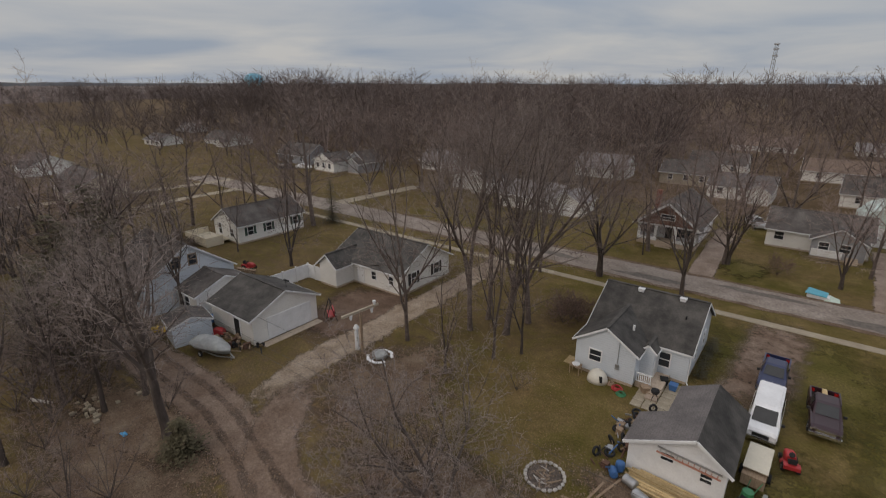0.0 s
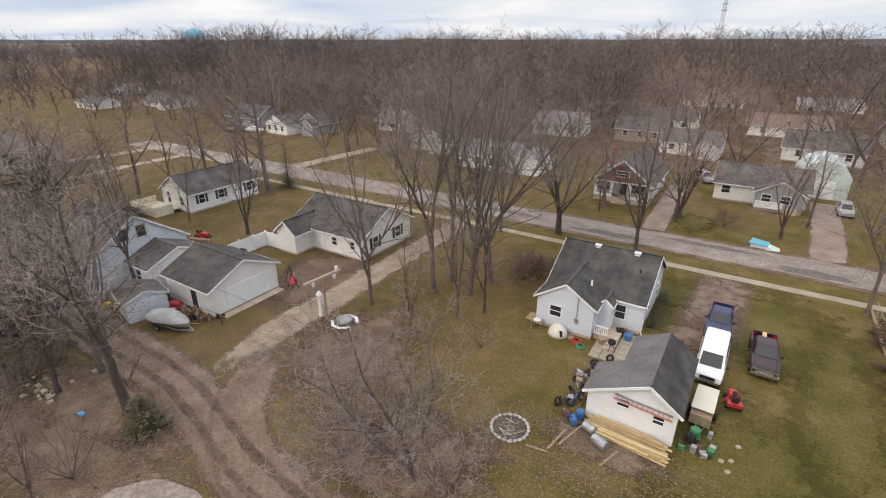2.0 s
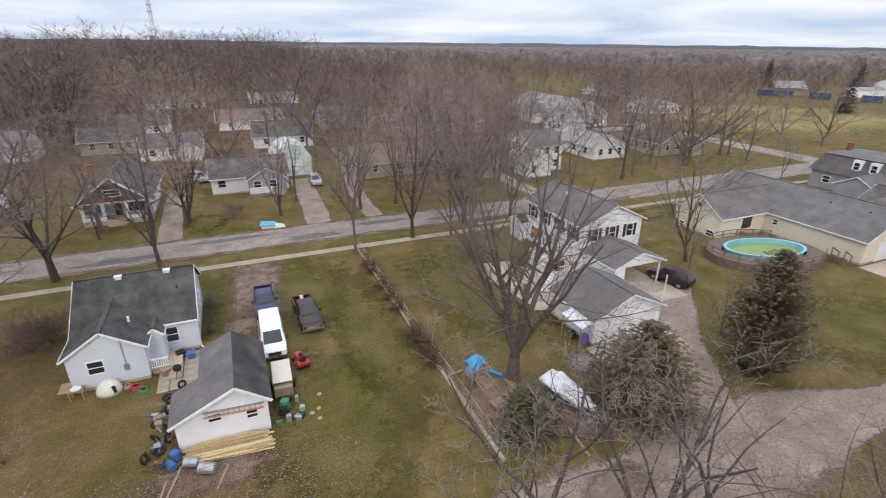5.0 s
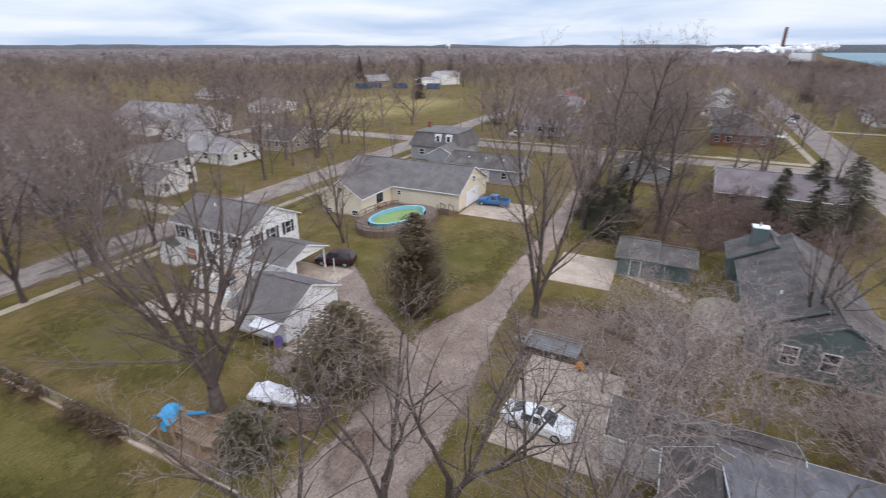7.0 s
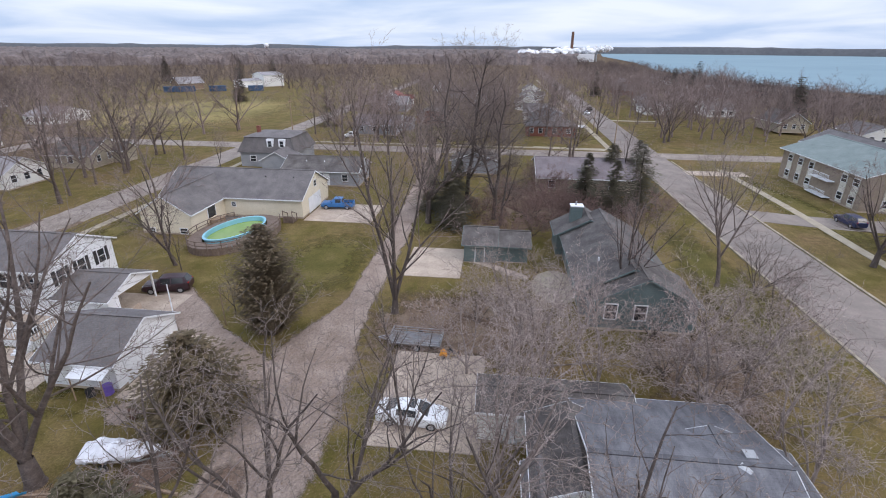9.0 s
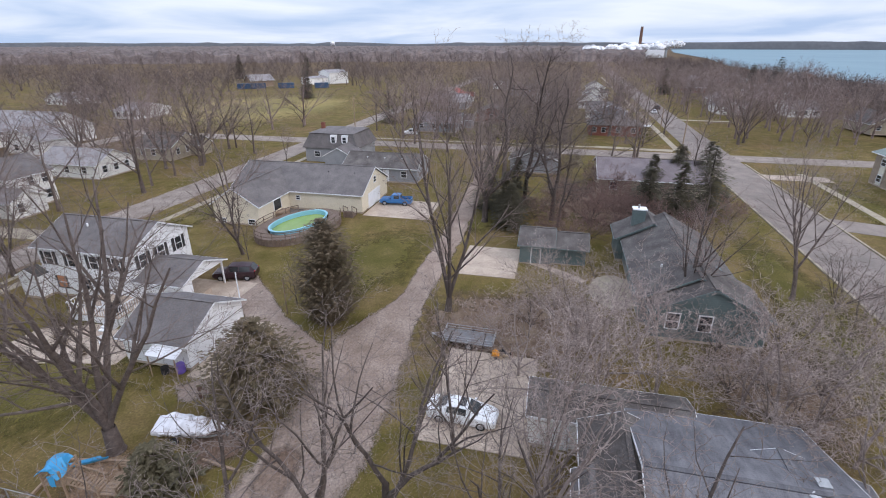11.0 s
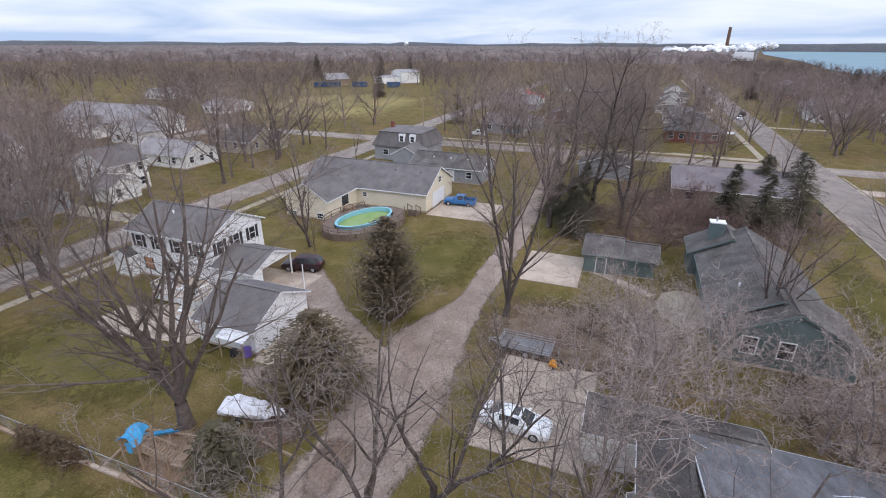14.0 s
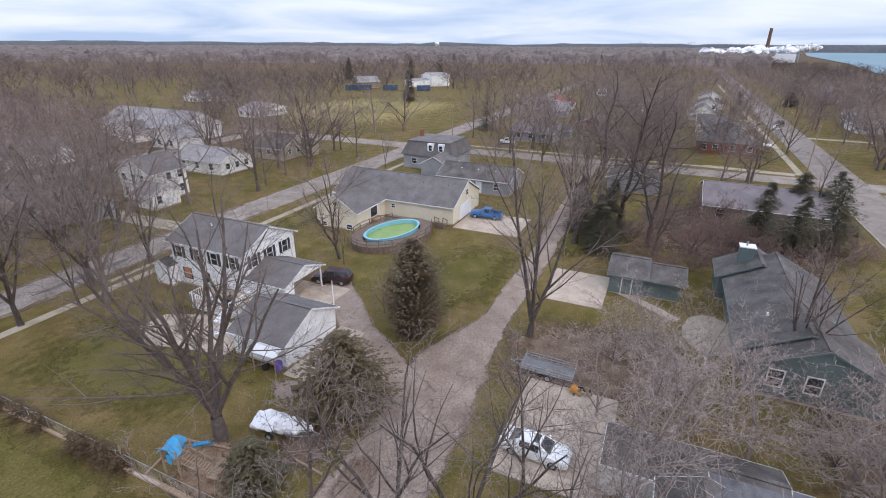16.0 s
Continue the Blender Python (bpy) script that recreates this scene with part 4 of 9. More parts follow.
block(h, -50, -37.5, 83, 91, 2.9, 5.0, "x", M_SIDING, M_ROOFL, 0.4)
block(h, -38.5, -32.5, 83.5, 90.5, 2.7, 4.3, "y", M_SIDING, M_ROOFL, 0.4)
for u in (-48, -45, -42, -39.5):
    window(h, "S", 83, u, 1.2, 1.1, 1.2)
door(h, "S", 83.5, -35.4, 0.1, 3.6, 2.1, name="garage_door")

# dark-roofed garage by the dirt yard
h = thing("garage", "cream white garage with dark gabled roof", "garage")
block(h, -45.4, -38.3, 21.3, 28.6, 2.65, 4.3, "x", M_SIDING, M_ROOF, 0.4, found=0.0)
door(h, "E", -38.3, 25.3, 0.05, 4.8, 2.1, name="garage_door")
door(h, "S", 21.3, -40.9, 0.05, 0.9, 2.0, M_DARK)
bm = B(); rod(bm, (-40, 26.4, 3.4), (-40, 26.4, 4.5), 0.03); beam(bm, (-40.3, 26.4, 4.5), (-39.6, 26.5, 4.5), 0.12)
part("roof_aerial", bm, M_DARK, h, "black bent roof aerial")
# ranch house
h = thing("house", "white ranch house with black shingle roof", "house")
block(h, -46.0, -34.9, 37.8, 46.8, 2.8, 5.1, "x", M_SIDING, M_ROOF, 0.5)
block(h, -45.6, -42.7, 35.0, 39.5, 2.7, 3.9, "y", M_SIDING, M_ROOF, 0.4)
window(h, "E", -34.9, 40.0, 1.0, 0.9, 1.35, shutters=M_DARK); window(h, "E", -34.9, 44.2, 1.1, 1.0, 1.3, shutters=M_DARK)
window(h, "S", 37.8, -36.4, 1.2, 0.6, 0.9); window(h, "S", 37.8, -39.2, 1.2, 0.7, 0.9)
door(h, "S", 37.8, -41.4, 0.25)
# white vinyl fence
f = thing("fence", "white vinyl privacy fence between house and garage", "fence")
for i, (a, b) in enumerate((((-48.2, 29.6), (-48.2, 31.5)), ((-48.2, 31.5), (-48.2, 33.4)), ((-48.2, 33.4), (-48.2, 35.2)), ((-48.2, 35.2), (-46.9, 35.2)), ((-46.9, 35.2), (-45.7, 35.2)), ((-48.2, 29.6), (-46.9, 28.8)))):
    bm = B(); beam(bm, (*a, 0.95), (*b, 0.95), 0.05, 1.75); beam(bm, (*a, 1.8), (*b, 1.8), 0.09, 0.1)
    part("panel", bm, M_WHITE, f)
    part("post", box(B(), a[0] - 0.07, a[0] + 0.07, a[1] - 0.07, a[1] + 0.07, 0, 2.0), M_WHITE, f)
# old two-storey house
h = thing("house", "old white house with weathered grey roofs", "house")
block(h, -61.0, -51.5, 17.4, 27.4, 3.4, 6.9, "x", M_BLUESIDE, M_ROOF3, 0.3)
block(h, -51.5, -47.4, 20.8, 27.2, 2.6, 3.9, "x", M_SIDING, M_ROOF3, 0.3)
window(h, "E", -51.5, 21.1, 4.7, 0.8, 1.1, M_WOODG); window(h, "E", -51.5, 22.9, 4.7, 0.8, 1.1, M_WOODG)
window(h, "E", -47.4, 25.6, 1.2, 0.7, 0.9, M_WOODG); window(h, "S", 20.8, -49.4, 0.9, 0.9, 1.3)
# yellow-white house with sun deck
h = thing("house", "cream white ranch house with green shutters", "house")
block(h, -74.0, -67.2, 37.2, 49.0, 2.9, 5.0, "y", M_SIDING, M_ROOF3, 0.4)
M_SHUT = paint("dark green shutters", (0.03, 0.07, 0.055), 0.6)
for u in (39.2, 42.4, 47.4):
    window(h, "E", -67.2, u, 1.2, 0.9, 1.2, shutters=M_SHUT)
window(h, "S", 37.2, -69.0, 1.0, 0.9, 1.2); window(h, "S", 37.2, -72.2, 1.0, 0.8, 1.6)
d = thing("deck", "cream painted wooden sun deck with solid railing", "deck")
part("deck_floor", box(B(), -76.0, -69.6, 33.4, 37.1, 0.5, 0.6), M_CREAM, d)
for a in ((-76.0, -69.6, 33.35, 33.45), (-76.05, -75.95, 33.4, 37.1), (-69.65, -69.55, 33.4, 36.0)):
    part("railing", box(B(), a[0], a[1], a[2], a[3], 0.05, 1.45), M_CREAM, d)
# small shed with pale metal front
h = thing("garden_shed", "pale blue metal garden shed with dull roof", "shed", -44.7, 18.5, 0, -12)
block(h, -1.6, 1.5, -1.7, 1.7, 1.95, 2.6, "x", M_BLUESIDE, M_ROOF3, 0.2, found=0.0)
bm = B(); box(bm, 1.5, 1.54, -1.2, -0.02, 0.05, 1.85); box(bm, 1.5, 1.54, 0.02, 1.2, 0.05, 1.85)
part("door", bm, M_BLUESIDE, h)

# ---- second view: cream house with pool ----
h = thing("house", "cream sided L shaped house with grey roof", "house")
block(h, 65.4, 77.0, 27.9, 50.0, 3.0, 5.9, "y", M_CREAM, M_ROOF2, 0.4)
block(h, 56.8, 71.2, 40.2, 47.4, 3.0, 5.3, "x", M_CREAM, M_ROOF2, 0.4)
window(h, "W", 56.8, 41.4, 0.2, 1.0, 0.7); window(h, "W", 56.8, 46.0, 0.2, 0.7, 0.6)
part("round_vent", rod(B(), (56.74, 43.8, 3.9), (56.8, 43.8, 3.9), 0.3, n=16), M_DARK, h, "dark round gable vent")
door(h, "S", 40.2, 61.9, 1.0, 1.9, 2.0, M_PANE, "sliding_door"); part("steps", box(B(), 60.9, 63.0, 38.9, 40.1, 0, 0.8), M_WOODG, h)
window(h, "W", 65.4, 38.6, 1.6, 0.6, 0.6)
door(h, "S", 27.9, 70.6, 0.05, 5.0, 2.3, name="garage_door"); window(h, "S", 27.9, 71.2, 3.6, 0.9, 0.9)
for u in (30.5, 35.0, 44.0):
    vent(h, 69.5, u, 5.0, 0.08, 0.35, M_DARK)
# pool with deck
M_DECK = mat("brown deck boards", [(0.135, 0.095, 0.075), (0.20, 0.15, 0.12)], 1.5, 0.85, bump=0.3, bscale=12, fine=0.2, stretch=(5, 1, 1))
p = thing("swimming_pool", "oval above ground pool with green water", "pool", 57.0, 34.0, 0, -14)
ring = [[(4.9 * r * math.cos(a), 2.75 * r * math.sin(a), z) for a in [2 * math.pi * i / 40 for i in range(40)]] for r, z in ((1.0, 0), (1.0, 1.3), (1.05, 1.33), (1.05, 1.38), (0.97, 1.38), (0.97, 0.4))]
part("pool_wall", loft(B(), ring, False), M_POOLBLUE, p, "turquoise pool liner")
bm = B(); bm.faces.new([bm.verts.new((4.8 * math.cos(2 * math.pi * i / 40), 2.68 * math.sin(2 * math.pi * i / 40), 0.75)) for i in range(40)])
part("water", bm, M_ALGAE, p, "still green algae water")
d = thing("pool_deck", "brown wooden deck wrapping round the pool", "deck")
n = 60
for k in range(n):
    a0, a1 = 2 * math.pi * k / n, 2 * math.pi * (k + 0.93) / n
    pts = []
    for r1, r2, a in ((5.2, 2.98, a0), (7.0, 4.8, a0), (7.0, 4.8, a1), (5.2, 2.98, a1)):
        u, v = r1 * math.cos(a), r2 * math.sin(a)
        c, s = math.cos(radians(-14)), math.sin(radians(-14))
        pts.append((57.0 + u * c - v * s, 34.0 + u * s + v * c, 0.95))
    if max(q[0] for q in pts) > 65.2 or max(q[1] for q in pts) > 40.1:
        continue
    part("board", slab(B(), pts, 0.06), M_DECK, d)
    q0, q1 = pts[1], pts[2]
    bm = B(); beam(bm, (q0[0], q0[1], 0.45), (q1[0], q1[1], 0.45), 0.04, 0.9)
    part("skirt_board", bm, M_DECK, d)
    if k % 3 == 0 and q0[0] < 62:
        bm = B(); beam(bm, (q0[0], q0[1], 0), (q0[0], q0[1], 1.85), 0.09)
        part("post", bm, M_DECK, d)
    if q0[0] < 62:
        for z in (1.3, 1.8):
            bm = B(); beam(bm, (q0[0], q0[1], z), (q1[0], q1[1], z), 0.05, 0.09); part("rail", bm, M_DECK, d)
bm = B()
for i in range(5):
    box(bm, 63.2 + 0.28 * i, 63.5 + 0.28 * i, 28.6, 30.0, 0, 0.95 - 0.19 * i)
part("stair", bm, M_DECK, d)
for y in (28.6, 30.0):
    bm = B(); beam(bm, (63.0, y, 1.9), (64.8, y, 1.0), 0.06, 0.12); beam(bm, (63.1, y, 0), (63.1, y, 1.95), 0.1); beam(bm, (64.7, y, 0), (64.7, y, 1.05), 0.1)
    part("stair_rail", bm, M_DECK, d)
flat("slab_7", 58.5, 65.3, 37.6, 40.1, 0.04, mat("dark stained paving", [(0.06, 0.055, 0.052), (0.16, 0.15, 0.14)], 0.8, 0.9, fine=0.2), "dark stained paving by the pool", "slab")

# neighbour with mansard roof
h = thing("house", "grey house with dark mansard roof and dormers", "house")
part("wall", box(B(), 97.5, 109, 42, 54, 0, 3.2), M_GREYSIDE, h)
bm = B(); loft(bm, [[(97.0, 41.5, 3.1), (109.5, 41.5, 3.1), (109.5, 54.5, 3.1), (97.0, 54.5, 3.1)], [(98.4, 42.9, 6.0), (108.1, 42.9, 6.0), (108.1, 53.1, 6.0), (98.4, 53.1, 6.0)], [(98.2, 42.7, 6.15), (108.3, 42.7, 6.15), (108.3, 53.3, 6.15), (98.2, 53.3, 6.15)], [(102.5, 46, 6.9), (104, 46, 6.9), (104, 50, 6.9), (102.5, 50, 6.9)]])
part("mansard_roof", bm, M_ROOF2, h)
for y in (44.6, 47.2):
    part("dormer", box(B(), 97.6, 99.5, y - 0.7, y + 0.7, 3.9, 5.9), M_WHITE, h)
    window(h, "W", 97.6, y, 4.3, 0.8, 1.2)
window(h, "W", 97.5, 51.2, 1.2, 1.2, 1.1)
block(h, 91.5, 97.4, 40.5, 46.5, 2.8, 4.4, "x", M_GREYSIDE, M_ROOF2, 0.4)
part("chimney", box(B(), 102.0, 102.7, 51.2, 51.9, 6, 7.9), M_BRICK, h, "brick chimney")
h = thing("house", "low grey house with weathered brown roof", "house")
block(h, 84.0, 92.5, 24.5, 39.0, 2.8, 4.6, "y", M_GREYSIDE, M_ROOF3, 0.4)
window(h, "W", 84.0, 27, 1.1, 1.0, 1.1); door(h, "W", 84.0, 30.5, 0.2)
for y in (28, 31.5, 35):
    vent(h, 86.5, y, 3.9, 0.1, 0.3)

# white colonial house and its garages
h = thing("house", "white two storey colonial with grey shingle roof", "house")
M_FRESHSIDE = mat("bright white siding", [(0.79, 0.80, 0.81), (0.86, 0.87, 0.88)], 0.3, 0.5, bump=0.25, bscale=6, fine=0.04, lines=("Z", 0.2, 1.6))
block(h, 33.5, 41.6, 38.9, 50.1, 5.5, 7.35, "y", M_FRESHSIDE, M_ROOF2, 0.45)
for u in (40.6, 43.3, 46.0, 48.8):
    window(h, "W", 33.5, u, 3.55, 0.9, 1.35, shutters=M_DARK)
w_ = window(h, "W", 33.5, 48.0, 0.9, 1.5, 1.45)
part("curtain", box(B(), -0.5, 0.5, -0.05, -0.037, 0.15, 1.4), mat("rust curtain", [(0.42, 0.16, 0.07), (0.5, 0.22, 0.1)], 4, 0.9), w_, "rust orange curtain")
window(h, "W", 33.5, 44.9, 0.95, 1.0, 1.3)
for u in (35.0, 37.4, 39.9):
    window(h, "S", 38.9, u, 3.6, 0.85, 1.35, shutters=M_DARK)
door(h, "W", 33.5, 41.8, 0.87)
# open-fronted carport: shallow gabled roof on the house wall, one side wall and posts
block(h, 33.6, 39.8, 33.6, 38.85, 2.75, 3.95, "y", M_FRESHSIDE, M_ROOF2, 0.4, found=2.62)
i_ = [c for c in h.children if c.name.startswith("foundation")][-1]
bpy.data.objects.remove(i_)
part("side_wall", box(B(), 33.65, 33.8, 33.7, 38.85, 0.05, 2.6), M_FRESHSIDE, h)
part("corner_wall", box(B(), 33.8, 35.0, 33.7, 33.84, 0.05, 2.6), M_FRESHSIDE, h)
part("low_wall", box(B(), 35.4, 37.2, 33.5, 33.75, 0.05, 0.75), M_CONC, h, "low pale block wall")
for y in (33.75, 38.3):
    part("carport_post", box(B(), 39.6, 39.74, y - 0.07, y + 0.07, 0.05, 2.62), M_WHITE, h)
part("carport_floor", box(B(), 33.8, 40.0, 33.05, 38.85, -0.1, 0.055), M_CONC, h)
part("side_deck", box(B(), 29.6, 33.45, 37.6, 43.4, 0.75, 0.87), M_CONC, h)
part("deck_skirt", box(B(), 29.7, 33.4, 37.7, 43.3, 0, 0.75), M_FRESHSIDE, h)
for (x0_, y0_, x1_, y1_) in ((29.65, 38.9, 29.65, 43.3), (29.65, 37.7, 33.3, 37.7), (29.65, 43.3, 33.3, 43.3), (28.4, 37.7, 29.65, 37.7)):
    n_ = int(max(abs(x1_ - x0_), abs(y1_ - y0_)) / 0.28)
    z_ = 0.87 if x0_ > 29 else 0.3
    for k in range(n_ + 1):
        x, y = x0_ + (x1_ - x0_) * k / n_, y0_ + (y1_ - y0_) * k / n_
        part("baluster", box(B(), x - 0.025, x + 0.025, y - 0.025, y + 0.025, z_, z_ + 0.95), M_WHITE, h)
    bm = B(); beam(bm, (x0_, y0_, z_ + 0.97), (x1_, y1_, z_ + 0.97), 0.1, 0.07); part("hand_rail", bm, M_WHITE, h)
for k in range(4):
    part("step", box(B(), 28.4 + 0.3 * k, 29.6, 37.75, 38.85, 0.19 * k, 0.19 * (k + 1)), M_WHITE, h)
block(h, 32.3, 33.45, 49.6, 52.0, 2.5, 3.1, "x", M_FRESHSIDE, M_ROOF, 0.2)
vent(h, 36.2, 46.0, 6.7, 0.1, 0.5)
g = thing("garage", "white detached garage with grey shingle roof", "garage")
block(g, 25.3, 32.5, 26.6, 32.6, 2.55, 4.2, "y", M_FRESHSIDE, M_ROOF2, 0.45)
door(g, "S", 26.6, 28.9, 0.05, 5.2, 2.15, name="garage_door")
bm = B(); slab(bm, [(25.2, 26.5, 2.45), (25.2, 29.3, 2.45), (23.9, 29.3, 2.05), (23.9, 26.5, 2.05)], 0.05)
part("awning", bm, paint("weathered white sheet", (0.66, 0.66, 0.67), 0.6), g, "pale corrugated lean-to roof")
for y in (26.7, 29.1):
    part("awning_post", rod(B(), (24.0, y, 0), (24.0, y, 2.03), 0.05), M_WOODG, g)

# green shed, green house with chimney
g = thing("garden_shed", "grey green shed with brown grey roof", "shed")
block(g, 52.4, 58.6, -1.0, 2.8, 2.35, 3.4, "y", M_GREENSIDE, M_ROOF3, 0.4, found=0.1, trim=M_GREENSIDE)
block(g, 52.9, 57.8, -4.8, -1.0, 2.2, 3.1, "y", M_GREENSIDE, M_ROOF3, 0.5, found=0.1, trim=M_GREENSIDE)
door(g, "W", 52.4, 0.9, 0.1, 1.0, 1.9, M_GREENSIDE)
h = thing("house", "grey green house with large brown grey roof", "house")
block(h, 40.8, 58.5, -18.2, -9.2, 2.9, 5.3, "x", M_GREENSIDE, M_ROOF3, 0.5, trim=M_GREENSIDE)
block(h, 38.6, 45.0, -19.0, -9.8, 2.9, 5.25, "x", M_GREENSIDE, M_ROOF3, 0.4, trim=M_GREENSIDE)
block(h, 55.6, 60.4, -15.8, -8.4, 2.9, 4.9, "x", M_GREENSIDE, M_ROOF3, 0.4, trim=M_GREENSIDE)
window(h, "W", 38.6, -14.1, 1.25, 1.0, 1.45); window(h, "W", 38.6, -11.5, 1.25, 1.0, 1.45)
bm = B(); box(bm, 57.2, 58.3, -11.4, -10.0, 3, 6.0)
part("chimney", bm, M_GREENSIDE, h); part("chimney_cap", box(B(), 57.1, 58.4, -11.5, -9.9, 6.0, 6.12), M_WHITE, h, "white chimney cap")
vent(h, 57.7, -10.6, 6.12, 0.1, 0.45, M_METAL)
vent(h, 45.0, -11.3, 4.2, 0.1, 0.3); part("skylight", box(B(), 46, 46.9, -17.0, -16.2, 3.75, 3.95), M_GREENSIDE, h)

# blue grey roofed house close below
h = thing("house", "single storey house with blue grey shingle roofs", "house")
M_ROOFB = mat("blue grey shingles", [(0.10, 0.099, 0.108), (0.148, 0.146, 0.157), (0.20, 0.198, 0.208)], 0.6, 0.9, bump=0.5, bscale=9, fine=0.16, stretch=(1, 2.5, 1), lines=("Z", 0.05, 1.5))
block(h, 23.4, 27.0, -10.0, -0.1, 2.5, 3.1, "y", M_SIDING, M_ROOF3, 0.2)
block(h, 12.0, 25.0, -15.8, -6.2, 2.85, 4.6, "y", M_SIDING, M_ROOFB, 0.35)
block(h, 8.0, 21.4, -17.6, -9.0, 2.75, 4.2, "x", M_SIDING, M_ROOFB, 0.35)
block(h, 17.0, 23.2, -8.0, -3.4, 2.7, 3.7, "x", M_SIDING, M_ROOF3, 0.3)
block(h, 15.5, 19.5, -4.6, -2.9, 2.4, 2.9, "x", M_SIDING, M_ROOF2, 0.2)
window(h, "N", -0.1, 25.2, 1.0, 0.9, 1.2); door(h, "W", 23.4, -2.2, 0.1)
part("flue", box(B(), 19.0, 19.6, -14.6, -14.0, 3, 4.7), M_METAL, h, "short grey metal flue")
bm = B(); rod(bm, (18.2, -13.8, 4.2), (18.6, -13.4, 4.4), 0.5, 0.45, 14)
part("satellite_dish", bm, M_METAL, h, "grey satellite dish")

# grey-roofed house by the cross street, red brick house, flats
h = thing("house", "tan house with wide grey roof behind conifers", "house")
block(h, 84.5, 98.5, -25.5, -8.0, 2.9, 5.0, "y", M_TANSIDE, M_ROOFM, 0.5)
for u in (-21, -15.5, -10.5):
    window(h, "W", 84.5, u, 1.1, 1.1, 1.2)
block(h, 97.0, 103.0, -1.0, 8.5, 2.7, 4.4, "x", M_GREYSIDE, M_ROOF3, 0.4)
h = thing("house", "red brick house with grey hip roof", "house")
part("wall", box(B(), 146, 155, -23, -9, 0, 3.0), M_BRICK, h)
bm = B(); loft(bm, [[(145.4, -23.6, 2.9), (155.6, -23.6, 2.9), (155.6, -8.4, 2.9), (145.4, -8.4, 2.9)], [(145.4, -23.6, 3.05), (155.6, -23.6, 3.05), (155.6, -8.4, 3.05), (145.4, -8.4, 3.05)], [(150.4, -18, 5.4), (150.6, -18, 5.4), (150.6, -14, 5.4), (150.4, -14, 5.4)]])
part("roof", bm, M_ROOF2, h)
for u in (-21, -17, -13, -10.4):
    window(h, "W", 146, u, 1.0, 1.1, 1.3)
part("porch_roof", box(B(), 147.5, 150.5, -26.0, -23.0, 2.6, 2.8), M_WHITE, h)
block(h, 156, 163, -20, -10, 5.4, 7.4, "x", M_GREYSIDE, M_ROOF2, 0.4)
h = thing("apartment_building", "tan brick two storey flats with grey green roof", "building")
M_TANB = mat("tan brick", [(0.27, 0.215, 0.165), (0.34, 0.28, 0.22)], 1.5, 0.85, bump=0.3, bscale=10, fine=0.12, lines=("Z", 0.08, 1.0))
block(h, 79.6, 104.0, -73.0, -58.2, 5.8, 8.4, "x", M_TANB, M_ROOFG, 0.7)
M_PANEL = paint("cream panel", (0.62, 0.60, 0.52), 0.6)
for i, x in enumerate((81.6, 84.6, 94.0, 97.5, 101.0)):
    part("panel", box(B(), x - 0.75, x + 0.75, -58.2, -58.08, 0.3, 5.5), M_PANEL, h)
    window(h, "N", -58.08, x, 0.9, 1.3, 1.1); window(h, "N", -58.08, x, 3.8, 1.3, 1.1)
for i, y in enumerate((-62, -68)):
    part("panel", box(B(), 79.48, 79.6, y - 0.75, y + 0.75, 0.3, 5.5), M_PANEL, h)
    window(h, "W", 79.48, y, 0.9, 1.3, 1.1); window(h, "W", 79.48, y, 3.8, 1.3, 1.1)
for x in (88.0, 91.0):
    for z in (0.3, 3.1):
        part("balcony", box(B(), x - 1.3, x + 1.3, -58.15, -56.9, z, z + 0.12), M_WHITE, h)
        for k in range(9):
            part("baluster", box(B(), x - 1.3 + k * 0.32, x - 1.25 + k * 0.32, -56.95, -56.9, z + 0.12, z + 1.1), M_WHITE, h)
        part("balcony_rail", box(B(), x - 1.3, x + 1.3, -56.97, -56.88, z + 1.1, z + 1.18), M_WHITE, h)
h = thing("apartment_building", "tan brick flats beside the parking strip", "building")
block(h, 48.0, 66.0, -72.0, -55.0, 5.8, 8.4, "y", M_TANB, M_ROOFG, 0.7)
for x in (50.5, 54.5, 58.5, 63.0):
    part("panel", box(B(), x - 0.75, x + 0.75, -55.0, -54.88, 0.3, 5.5), M_PANEL, h)
    window(h, "N", -54.88, x, 0.9, 1.3, 1.1); window(h, "N", -54.88, x, 3.8, 1.3, 1.1)

# two storey white house and the large pale roofed hall beyond the street
h = thing("house", "white two storey house with grey hip roofs and porch", "house")
block(h, 53.5, 61.0, 80.5, 88.5, 5.3, 7.6, "x", M_SIDING, M_ROOF2, 0.45)
block(h, 50.6, 56.0, 76.8, 81.5, 2.7, 4.0, "y", M_SIDING, M_ROOFL, 0.4)
for z in (1.0, 3.6):
    for u in (82.3, 84.6, 87.0):
        window(h, "W", 53.5, u, z, 0.9, 1.3)
    for u in (57.3, 59.6):
        window(h, "S", 80.5, u, z, 0.9, 1.3)
window(h, "S", 76.8, 52.0, 1.0, 0.9, 1.3); door(h, "S", 76.8, 54.0, 0.25)
h = thing("hall", "large white hall with pale grey gabled roofs", "building")
block(h, 95.0, 110.0, 124.0, 158.0, 4.2, 8.0, "y", M_SIDING, M_ROOFL, 0.5)
block(h, 88.5, 97.0, 117.0, 127.0, 3.4, 6.0, "x", M_SIDING, M_ROOFL, 0.5)
block(h, 90.5, 96.0, 136.0, 144.0, 3.4, 5.6, "x", M_SIDING, M_ROOF2, 0.5)
for u in (129, 133, 148, 152, 155.5):
    window(h, "W", 95.0, u, 1.2, 1.2, 1.5)
for u in (119.5, 124.0):
    window(h, "W", 88.5, u, 1.1, 1.1, 1.3)
